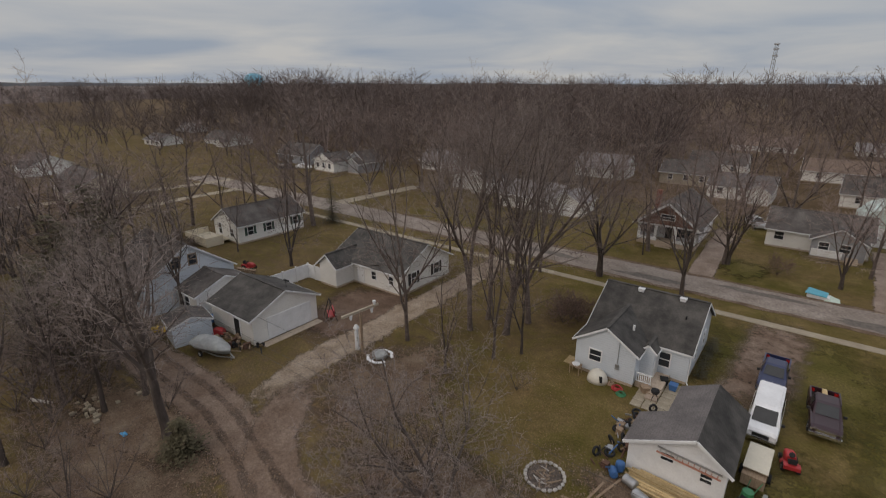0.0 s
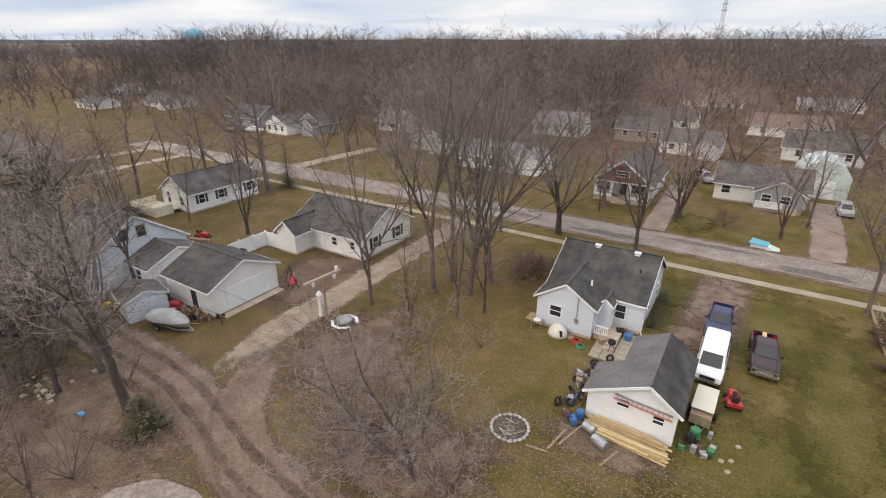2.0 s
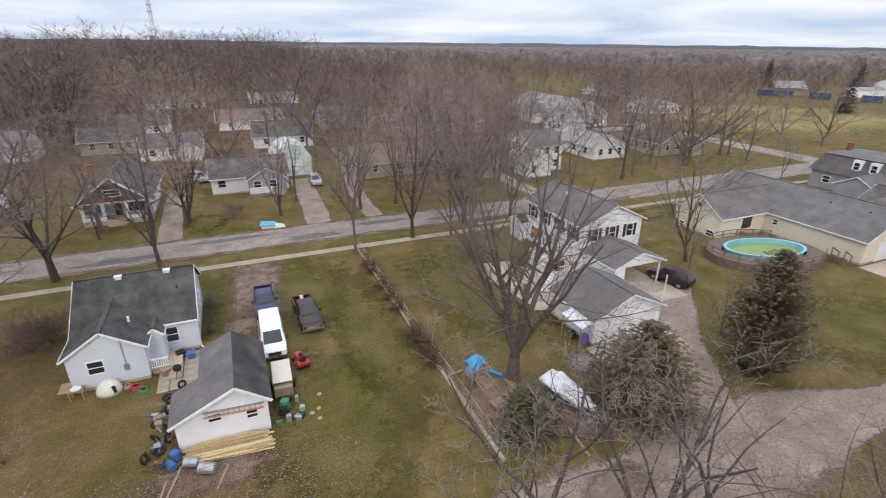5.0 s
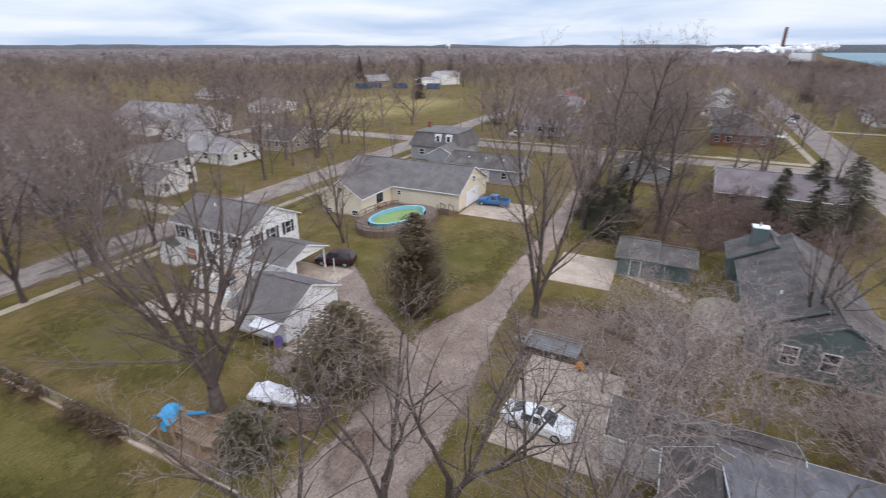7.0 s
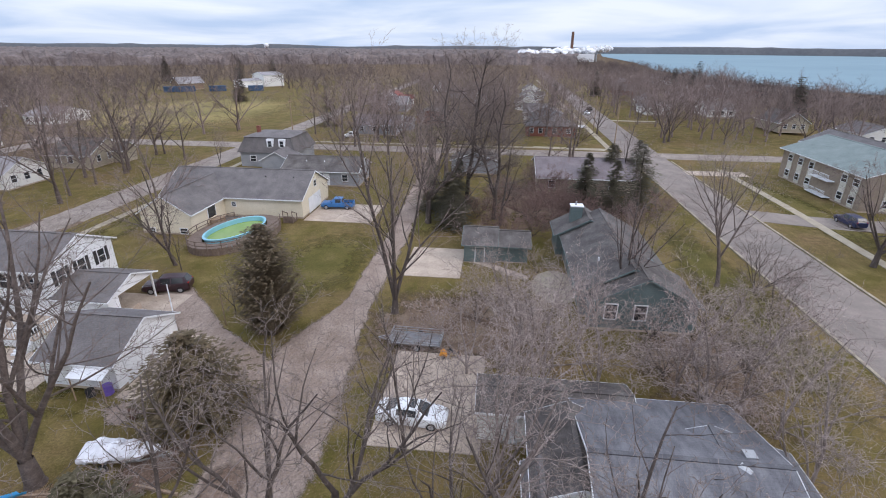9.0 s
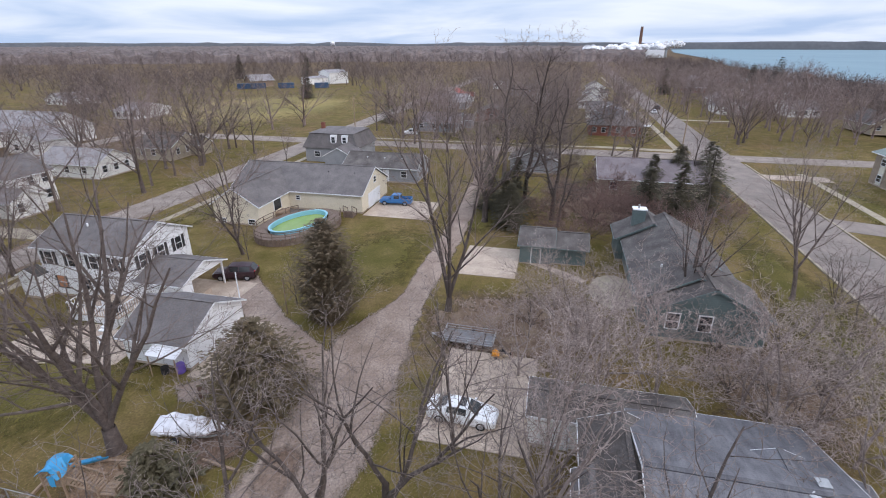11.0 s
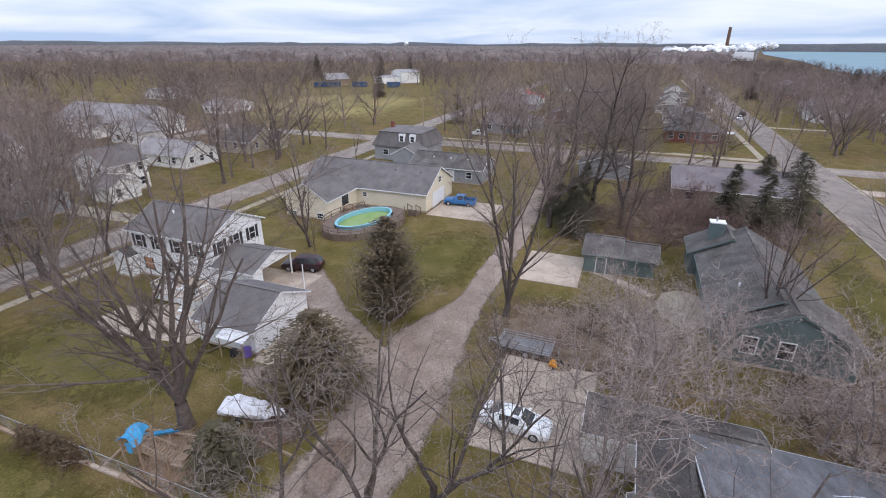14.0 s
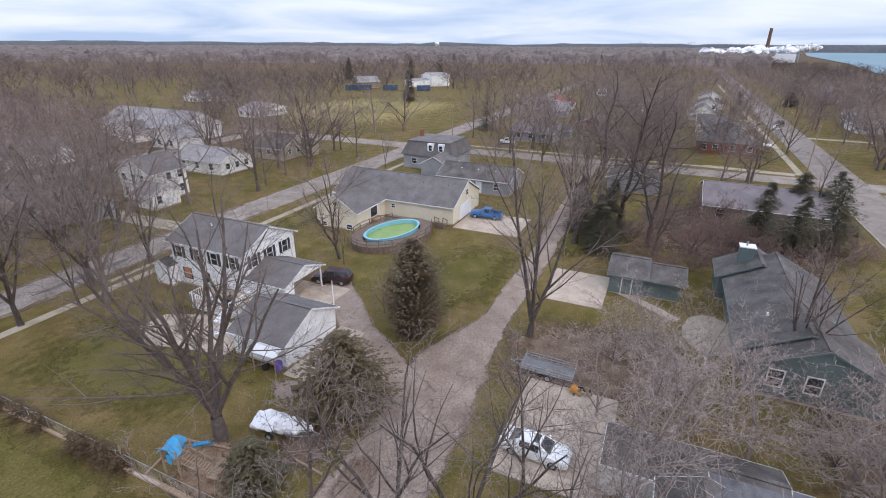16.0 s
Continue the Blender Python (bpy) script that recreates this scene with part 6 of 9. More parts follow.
NEAR = [
    # first view
    ("elm2", -24.2, 36.1, 25.5, 0, "tall bare tree in a clump of trunks"), ("elm", -21.0, 37.6, 25.5, 70, "tall bare tree with wide forked limbs"), ("elm2", -24.1, 39.2, 24.5, 200, "tall bare tree in a clump of trunks"), ("elm", -20.4, 41.0, 22, 190, "tall bare tree with wide forked limbs"), ("slim", -19.6, 33.0, 14.9, 10, ""),
    ("slim", -18.0, 35.2, 13.8, 50, ""), ("elm2", -27.8, 30.8, 20, 120, "leaning dark trunked bare tree by the drive"), ("slim", -21.5, 28.5, 11.5, 200, ""),
    ("maple", -9.6, 58.0, 17.7, 30, "bare street tree on the verge"), ("oak", -19.4, 58.2, 17.7, 75, "bare street tree on the verge"), ("elm2", -26.1, 54.8, 19, 200, "bare street tree on the verge"),
    ("elm2", 11.7, 53.5, 18, 300, "slim bare street tree on the verge"), ("vase", -7.3, 73.0, 14.8, 20, "bare tree beside the bungalow drive"), ("maple", 5.0, 71.6, 15.3, 75, "bare tree on the front lawn"),
    ("thicket", -1.5, 72.6, 3.5, 20, "small bare ornamental tree on the lawn"), ("slim", -17.5, 70.0, 10.3, 140, ""), ("slim", -46, 71.5, 12, 140, ""),
    ("sprawl", -12.6, 16.4, 13.6, 15, "sprawling brown twigged tree in the garden"), ("pale", -14.6, 17.2, 9.5, 140, "sprawling pale twigged tree in the garden"), ("tangle", -15.6, 18.6, 6.5, 80, "brown tangle of bare shrubs"), ("palethicket", -10.4, 17.2, 5.5, 200, "pale tangle of bare shrubs"), ("tangle", -17.0, 15.5, 6, 140, "brown tangle of bare shrubs"),
    ("thicket_light", -17.6, 43.2, 4.2, 0, "dense brown bush beside the house"), ("thicket_light", -16.4, 44.2, 3.8, 130, "dense brown bush beside the house"), ("thicket_light", -17.2, 44.4, 3.6, 230, "dense brown bush beside the house"), ("thicket", -20.4, 28.0, 3, 60, "low tangle of bare shrubs"), ("thicket", -15.6, 30.0, 3, 260, "low tangle of bare shrubs"),
    ("darkpole", -31.9, 10.6, 19, 60, "tall straight trunked tree beside the dirt lane"), ("darkpole", -38.3, 11.8, 17, 190, ""), ("bigoak", -37.5, 3.0, 15, 190, ""), ("oak", -38.5, 9.0, 15.3, 260, ""), ("vase", -47.5, 11.5, 14.2, 30, ""), ("maple", -50.0, 20.5, 15.3, 100, "thin bare tree in front of the old house"),
    ("bigoak", -42, 7.5, 15, 100, ""), ("thicket", -29, 6, 5, 100, "tangle of bare shrubs"), ("thicket", -41, 8.5, 5, 10, "tangle of bare shrubs"), ("thicket", -45, 14.5, 5, 70, "tangle of bare shrubs"), ("thicket", -37, 5, 5, 70, "tangle of bare shrubs"), ("slim", -28.9, 4.1, 7, 20, "small bare tree in the leaf litter"),
    ("maple", -53.4, 36.4, 15.3, 200, "bare tree on the back lawn"), ("slim", -64.4, 35.2, 10.3, 0, ""), ("slim", -40, 54, 15, 140, ""),
    ("maple", -84, 44, 16.5, 100, ""), ("vase", -92, 30, 16.5, 100, ""), ("oak", -60, 10, 17.7, 30, ""), ("maple", -68, 22, 17.7, 80, ""), ("oak", -80, 12, 18.9, 160, ""),
    ("thicket", -35, 12, 4, 10, "tangle of bare shrubs"), ("thicket", -40, 12.5, 5, 190, "tangle of bare shrubs"), ("thicket", -43.5, 5, 5.5, 90, "tangle of bare shrubs"), ("thicket", -33, 3, 5, 290, "tangle of bare shrubs"), ("oak", -44, 12, 15, 200, ""), ("maple", -52, 14, 15, 250, ""), ("thicket", -49.5, 9, 6, 90, "tangle of bare shrubs"), ("thicket", -54, 16, 6, 190, "tangle of bare shrubs"), ("maple", 16.5, 70, 17, 100, "bare street tree on the verge"), ("maple", 22.5, 71, 18, 200, ""), ("oak", -13.5, 94, 20, 10, ""), ("oak", -2, 97, 19, 150, ""),
    ("tangle", -42, 10.6, 8, 53, "brown tangle of bare undergrowth beside the lane"), ("tangle", -46, 10.2, 8.5, 106, "brown tangle of bare undergrowth beside the lane"), ("tangle", -50, 11.4, 8.5, 159, "brown tangle of bare undergrowth beside the lane"), ("tangle", -40, 6.2, 7.5, 265, "brown tangle of bare undergrowth beside the lane"), ("tangle", -45.5, 6.5, 8, 318, "brown tangle of bare undergrowth beside the lane"), ("tangle", -53, 9, 9, 11, "brown tangle of bare undergrowth beside the lane"), ("tangle", -55, 18.6, 7, 64, "brown tangle of bare undergrowth beside the lane"),
    # second view
    ("bigvase", 17.0, 25.6, 22.5, 25, "huge bare tree with many trunks over the play set"), ("slim", 25.0, 55.0, 14.9, 45, ""), ("elm", 26.3, 52.3, 22, 45, "large bare street tree on the lawn"), ("maple", 19.9, 56, 19, 75, ""), ("oak", 28.6, 58.5, 19.5, 10, ""), ("maple", 36, 58.3, 17, 110, ""),
    ("tallvase", 39.4, 8.6, 25.5, 95, "tall bare tree with forked trunks beside the alley"), ("slim", 21.9, 4.4, 13.5, 20, "thin bare tree beside the parked car"), ("nearcrook", 14.6, 6.4, 14.5, 130, "thin bare tree beside the gravel"), ("nearcrook", 13.2, 9.2, 14, 240, "thin bare tree beside the gravel"),
    ("nearcrook", 10.5, 11.8, 13.5, 10, "thin bare tree beside the gravel"), 
    ("pale", 28.0, -1.2, 10, 20, "pale twigged tree beside the house"), ("pale", 31.0, -5.0, 11, 120, "pale twigged tree in the side garden"), ("pale", 35.5, -3.5, 9.8, 260, "pale twigged tree in the side garden"), ("bigpale", 28.6, -8.6, 13, 300, "pale twigged tree beside the house"), ("pale", 13.5, -0.6, 14, 80, "pale twigged tree beside the house"), ("bigpale", 20.4, -1.5, 14, 200, "pale twigged tree beside the house"), ("nearcrook", 10.2, -5.0, 14.5, 300, "crooked bare tree beside the blue grey roof"), ("nearcrook", 9.4, -7.6, 13.5, 80, "crooked bare tree beside the blue grey roof"),
    ("bigpale", 28.4, -4.2, 13, 40, "large pale twigged tree beside the house"), ("pale", 35.0, -8.4, 9.0, 160, "pale twigged tree in the side garden"), ("pale", 26.0, -20.0, 10, 60, "pale twigged tree behind the house"), 
    ("pale", 34.0, -18.0, 9.5, 20, "pale twigged tree behind the house"), ("bigpale", 29, -19, 12, 110, "pale twigged tree behind the house"), ("thicket", 33, -21, 6, 40, "brown tangle of bare shrubs"), ("thicket", 37.5, -15, 6, 240, "brown tangle of bare shrubs"), ("thicket", 40.5, -20.5, 6, 140, "brown tangle of bare shrubs"), ("pale", 29.6, -14.5, 11, 70, "pale twigged tree beside the house"), ("pale", 30.5, 1.0, 9, 170, "pale twigged tree beside the slab"),
    ("bigpale", 14, -19.6, 13, 150, "pale twigged tree behind the house"), ("bigpale", 20.5, -18.6, 13, 250, "pale twigged tree behind the house"), ("nearcrook", 14.2, 1.2, 11, 150, "bare multi stemmed tree beside the gravel"), 
    ("bigpale", 40.0, -1.5, 9.5, 330, "pale twigged tree in front of the green shed"), ("palethicket", 40.5, -4.4, 6, 30, "pale tangle of bare shrubs"), ("palethicket", 38.0, 0.5, 5.5, 30, "pale tangle of bare shrubs"), ("palethicket", 32.0, -14.5, 6, 30, "pale tangle of bare shrubs"), ("palethicket", 28.5, -17.0, 6, 160, "pale tangle of bare shrubs"), ("palethicket", 50.0, -5.8, 4.5, 160, "pale tangle of bare shrubs"),
    ("maple", 42.6, -13.4, 15.3, 50, "bare tree in front of the green house"), ("elm", 49.3, -25.2, 18.0, 80, "large dark bare street tree on the lawn"), ("tangle", 48.2, -28.6, 7.5, 40, "brown tangle of bare shrubs on the verge"), ("tangle", 42.5, -27.2, 6.5, 140, "brown tangle of bare shrubs on the verge"), ("tangle", 37.0, -25.0, 7, 230, "brown tangle of bare shrubs on the verge"), ("bigpale", 27.0, -15.6, 13.5, 320, "pale twigged tree behind the house"), ("oak", 57, -46, 14.2, 20, ""),
    ("oak", 60.0, 47.0, 15.3, 200, "leaning bare tree by the cream house"), ("maple", 47.3, 36.6, 15.5, 20, "leaning bare tree by the cream house"), ("vase", 121, 96, 19, 10, ""), ("oak", 122.5, 36, 19, 80, ""), ("maple", 113.5, 11.3, 20, 120, ""), ("maple", 79.6, 73.4, 18, 10, ""), ("maple", 90, -24, 15, 90, ""), ("slim", 46, 35, 6.9, 0, "young bare tree on the back lawn"), ("slim", 37.3, 23.8, 5.8, 0, "young bare tree on the lawn"), ("slim", 95.0, 57.5, 9.2, 100, "young bare tree beside the street"),
    ("oak", 66, 9, 17.7, 15, ""), ("crook2", 73.5, 4.0, 27, 100, "dense dark bare tree along the alley"), ("crook", 91, 9, 27.5, 200, "tall dark crooked bare tree along the alley"), ("crook", 69, -0.6, 23, 250, "crooked dark bare oak behind the green shed"), ("crook2", 66, -1.5, 15.3, 90, ""),
    ("vase", 104, 8, 21, 160, ""), ("vase", 128, 20, 19, 100, ""),
    ("thicket", 70, -10, 5, 40, "reddish bare hedge thicket"), ("thicket", 66, -14, 5, 140, "reddish bare hedge thicket"), ("thicket", 73, -7, 5.5, 240, "reddish bare hedge thicket"), ("thicket", 62, -6, 4.5, 340, "reddish bare hedge thicket"), ("thicket", 80, -20, 5, 20, "reddish bare hedge thicket"),
    ("thicket", 64, -10, 5, 0, "reddish bare hedge thicket"), ("thicket", 68, -6, 6, 67, "reddish bare hedge thicket"), ("thicket", 70, -14, 5.5, 134, "reddish bare hedge thicket"), ("thicket", 66, -18, 5, 201, "reddish bare hedge thicket"), ("thicket", 72, -12, 6, 268, "reddish bare hedge thicket"), ("thicket", 76, -9, 5.5, 335, "reddish bare hedge thicket"), ("thicket", 60, -3, 4.5, 42, "reddish bare hedge thicket"), ("thicket", 63, -1, 5, 109, "reddish bare hedge thicket"), ("thicket", 58, 3, 4, 176, "reddish bare hedge thicket"), ("thicket", 68, -21, 5, 243, "reddish bare hedge thicket"), ("thicket", 74, -26, 5, 310, "reddish bare hedge thicket"), 
    ("thicket", 78, -4, 5.5, 10, "reddish bare hedge thicket"), ("thicket", 82, -10, 6, 60, "reddish bare hedge thicket"), ("thicket", 86, -20, 5, 130, "reddish bare hedge thicket"), ("thicket", 88, -13, 6, 210, "reddish bare hedge thicket"), ("thicket", 84, -1, 5, 300, "reddish bare hedge thicket"), ("thicket", 92, -18, 5.5, 20, "reddish bare hedge thicket"), ("thicket", 94, -26, 5, 80, "reddish bare hedge thicket"), ("thicket", 79, -14, 6, 150, "reddish bare hedge thicket"), ("thicket", 90, -8, 6, 260, "reddish bare hedge thicket"), ("thicket", 76, -1, 5, 30, "reddish bare hedge thicket"), ("thicket", 96, -12, 5.5, 100, "reddish bare hedge thicket"), ("thicket", 69, 2, 5, 10, "reddish bare hedge thicket"),
    ("oak", 153, -30.5, 15, 30, "bare street tree on the verge"), ("maple", 187, -27, 15, 80, "bare street tree on the verge"), ("oak", 176, -48, 15, 130, "bare street tree on the verge"), ("maple", 159, -52, 14, 200, "bare tree on the front lawn"), ("vase", 205, -47, 16, 20, "bare street tree on the verge"), ("oak", 222, -28, 16, 60, "bare street tree on the verge"), ("maple", 240, -47, 16, 100, "bare street tree on the verge"), ("vase", 262, -29, 16, 140, "bare street tree on the verge"), ("oak", 140, -62, 14, 10, ""), ("maple", 165, -75, 15, 60, ""), ("oak", 190, -72, 15, 20, ""),
    ("maple", 8, 78, 16.5, 20, ""), ("oak", 18, 84, 17.7, 120, ""), ("maple", 30, 76, 17.7, 220, ""), ("oak", 42, 74, 17.7, 320, ""), ("vase", 56, 75, 18.9, 60, ""), ("maple", 72, 72, 17.7, 160, ""), ("oak", 88, 74, 18.9, 260, ""), ("maple", 102, 70, 18.9, 10, ""),
]
LEAN = {(-27.8, 30.8): (0, -4), (60.0, 47.0): (0, -10), (47.3, 36.6): (-4, -14)}
for key, x, y, hh, rz, lab in NEAR:
    ln = LEAN.get((x, y), (0, 0))
    away = math.hypot(x, y)
    if x < -28 and y < 23 and key in ("oak", "maple", "vase", "bigoak"):
        key = "darkpole"
    if away > 76 and key in ("oak", "maple", "vase"):
        key = {"oak": "mid1", "maple": "mid2", "vase": "mid4"}[key]
    elif away > 60 and key + "_light" in KINDS and not (60 < x < 90 and -6 < y < 13 and "thicket" not in key):
        key += "_light"
    plant(key, x, y, hh, rz, lab, ln, "bare shrubs" if "thicket" in key or key == "tangle" else "bare trees", wide=1.15 if "many trunks" in lab else 1.45 if "straight trunked" in lab else 1.0)


def clear(x, y, pad=0.0):
    """Whether a place is free of streets, open lawns and the built plots."""
    if 55 - pad < y < 69 + pad and -260 < x < 420 or abs(x - 121) < 7 + pad and y > -120 or 128 < x < 200 and -80 < y < -42 or -43 - pad < y < -27 + pad and x > -60:
        return False
    if -62 < x < 118 and -28 < y < 55:
        return False
    if -168 < x < -84 and 25 < y < 84 or 84 < x < 114 and 112 < y < 162:
        return False
    if ((x - 185) / 66) ** 2 + ((y - 118) / 44) ** 2 < 1 or 40 < x < 112 and -80 < y < -43 or 128 < x < 420 and -30 < y < -22:
        return False
    if x > 240 and -45 - (x - 240) * 0.1 < y < 0 and (x * 7 + y * 3) % 5 < 2.5:
        return False
    for fx, fy, lx, ly, *_ in FAR:
        if abs(x - fx) < lx / 2 + 2.5 and abs(y - fy) < ly / 2 + 3.5:
            return False
    if -22 < x < 15 and 74 < y < 106 or -52 < x < -30 and 81 < y < 93:
        return False
    return not (y < -238 - max(0, x - 620) * 0.05 and x > 300)


rt = random.Random(77)
made, mids = 0, []
for _ in range(6000):
    if made >= 205:
        break
    a = radians(rt.uniform(-40, 190) if made % 5 < 4 else rt.uniform(8, 75))
    r = rt.uniform(60, 175)
    x, y = 10 + r * math.cos(a), 10 + r * math.sin(a)
    if clear(x, y) and x > -170 and not (x > 18 and 66 < y < 135 and rt.random() < 0.5):
        made += 1
        mids.append((rt.choice(("mid1", "mid2", "mid3", "mid4")), x, y, rt.uniform(15, 22), rt.uniform(0, 360), rt.uniform(0.9, 1.25)))


for bx0, bx1, by0, by1, num in ((130, 300, -20, 45, 40), (130, 300, -112, -46, 62), (132, 215, -76, -47, 14), (90, 118, -24, 32, 12)):
    n_ = 0
    while n_ < num:
        x, y = rt.uniform(bx0, bx1), rt.uniform(by0, by1)
        if all(abs(x - f[0]) > f[2] / 2 + 3 or abs(y - f[1]) > f[3] / 2 + 3 for f in FAR) and not (142 < x < 166 and -26 < y < -6) and not (82 < x < 105 and -28 < y < 10):
            mids.append((rt.choice(("mid1", "mid2", "mid3", "mid4")), x, y, rt.uniform(14, 20), rt.uniform(0, 360), rt.uniform(1.0, 1.3)))
            n_ += 1
for k in range(22):
    for yy in (-29.5, -52):
        mids.append((rt.choice(("mid1", "mid2", "mid4")), 232 + 15 * k + rt.uniform(-5, 5), yy - 0.02 * 15 * k + rt.uniform(-3, 3), rt.uniform(13, 18), rt.uniform(0, 360), rt.uniform(1.1, 1.4)))
# the corner lawns and the long ranch house's lawn are open
mids = [q for q in mids if not (118 < q[1] < 262 and 64 < q[2] < 92 and (q[1] * 7 + q[2]) % 3 < 2 or -168 < q[1] < -84 and 25 < q[2] < 84 or 84 < q[1] < 114 and 112 < q[2] < 162 or 46 < q[1] < 66 and 72 < q[2] < 92 or -58 < q[1] < -26 and 68 < q[2] < 96)]
mids.sort(key=lambda q: math.hypot(q[1], q[2]))
# some old trees stand well above the rest
mids = [(k_, x, y, hh * (1.15 + 0.2 * (i % 3) / 2) if i % 4 == 0 and math.hypot(x, y) > 75 and x < -10 else hh, rz, wide) for i, (k_, x, y, hh, rz, wide) in enumerate(mids)]
for key, x, y, hh, rz, wide in mids[:150]:
    plant(key, x, y, hh, rz, "distant bare tree between the houses", group="distant trees", wide=wide)


def joined(name, rest, label):
    """The trees beyond those, too many to count, as one mesh."""
    VV, FF, base = [], [], 0
    for key, x, y, hh, rz, wide in rest:
        for me in KINDS[key][:2]:
            v = np.zeros(len(me.vertices) * 3)
            me.vertices.foreach_get("co", v)
            v = v.reshape(-1, 3) * (hh / KINDS[key][2])
            c, s = math.cos(radians(rz)) * wide, math.sin(radians(rz)) * wide
            VV.append(np.stack([x + v[:, 0] * c - v[:, 1] * s, y + v[:, 0] * s + v[:, 1] * c, v[:, 2]], 1))
            FF += [tuple(i + base for i in p.vertices) for p in me.polygons]
            base += len(v)
    me = bpy.data.meshes.new(name)
    me.from_pydata(np.concatenate(VV).tolist(), [], FF)
    me.materials.append(M_HAZETWIG)
    lone(new(name, me), label, "woods", kind="stuff")


joined("town_trees", mids[150:], "bare brown trees between the farther houses")


def woods(name, count, rmin, rmax, seeds, label, big=1.0, a0=-42, a1=192):
    """Far woods: simple bare trees, all in one mesh."""
    src = []
    for s in seeds:
        t, c = tree_mesh(s, 15, 0.17, trunk=0.2, forks=4, counts=(5, 8) if big < 1.5 else (14,), spread=0.8, wobble=0.12, twig=0.038 * big, coarse=2)
        v = np.array(t[0] + c[0]); o = len(t[0])
        f = [tuple(q) for q in t[1]] + [tuple(i + o for i in q) for q in c[1]]
        src.append((v, f))
    rw = random.Random(seeds[0] * 11)
    VV, FF, base, n = [], [], 0, 0
    while n < count:
        a = radians(rw.uniform(a0, a1))
        r = math.sqrt(rw.uniform(rmin ** 2, rmax ** 2))
        x, y = 10 + r * math.cos(a), 10 + r * math.sin(a)
        n += 1
        if not clear(x, y, 3) or -30 < x < 130 and 95 < y < 172 and rw.random() < 0.75 or noise.noise(Vector((x * 0.012, y * 0.012, 9))) < (-0.3 if y > 60 else -0.2) and r < 600:
            continue
        v, f = rw.choice(src)
        k, wd, ph = rw.uniform(0.75, 1.15), rw.uniform(1.0, 1.45), rw.uniform(0, 6.283)
        if y > 110 and x < 40:
            k *= 1.5 + 0.8 * max(0.0, noise.noise(Vector((x * 0.009, y * 0.009, 4))))
        c, s = math.cos(ph) * k * wd, math.sin(ph) * k * wd
        fall = max(0.0, min(1.0, (-y - 90) / 90)) * max(0.0, min(1.0, (x + 100) / 200))
        q = np.stack([x + v[:, 0] * c - v[:, 1] * s, y + v[:, 0] * s + v[:, 1] * c, v[:, 2] * k - 9 * fall - 0.3 + rise(x, y)], 1)
        VV.append(q)
        FF += [tuple(i + base for i in w) for w in f]
        base += len(v)
    me = bpy.data.meshes.new(name)
    me.from_pydata(np.concatenate(VV).tolist(), [], FF)
    me.materials.append(M_FARTWIG)
    lone(new(name, me), label, "woods", kind="stuff")


woods("far_woods", 1250, 105, 430, (61, 62, 63), "brown bare woods behind the houses")
woods("far_woods", 760, 100, 290, (71, 72), "dense brown bare woods behind the street", a0=35, a1=168)
woods("far_woods", 300, 215, 400, (84, 85), "brown bare trees along the near lake shore", 1.2, a0=-48, a1=-18)
woods("far_woods", 420, 330, 1150, (81, 82), "brown bare woods along the lake shore", 1.6, a0=-26, a1=-4)
woods("far_woods", 1300, 430, 900, (66, 67), "brown bare woods towards the horizon", 2.0)


def canopy(name, r0, r1, label):
    """The tops of the farthest woods as one rough, gapped relief."""
    V, F, na, nr = [], [], 1000, 30
    for j in range(nr + 1):
        r = r0 * (r1 / r0) ** (j / nr)
        for i in range(na + 1):
            a = radians(-8 + 200 * i / na)
            x, y = r * math.cos(a), r * math.sin(a)
            p = Vector((x * 0.02, y * 0.02, 2))
            z = 10 + 5 * noise.noise(p) + 6 * noise.noise(p * 5) + 3 * noise.noise(p * 11) + (2 if j else -14)
            V.append((x + 9 * noise.noise(p * 3), y + 9 * noise.noise(p * 3.3), z))
            if i and j:
                q = j * (na + 1) + i
                F.append((q - na - 2, q - na - 1, q, q - 1))
    lone(part_data(name, V, F, M_FARTWIG), label, "woods", kind="stuff")


canopy("far_canopy", 780, 3700, "endless brown bare treetops below the horizon")


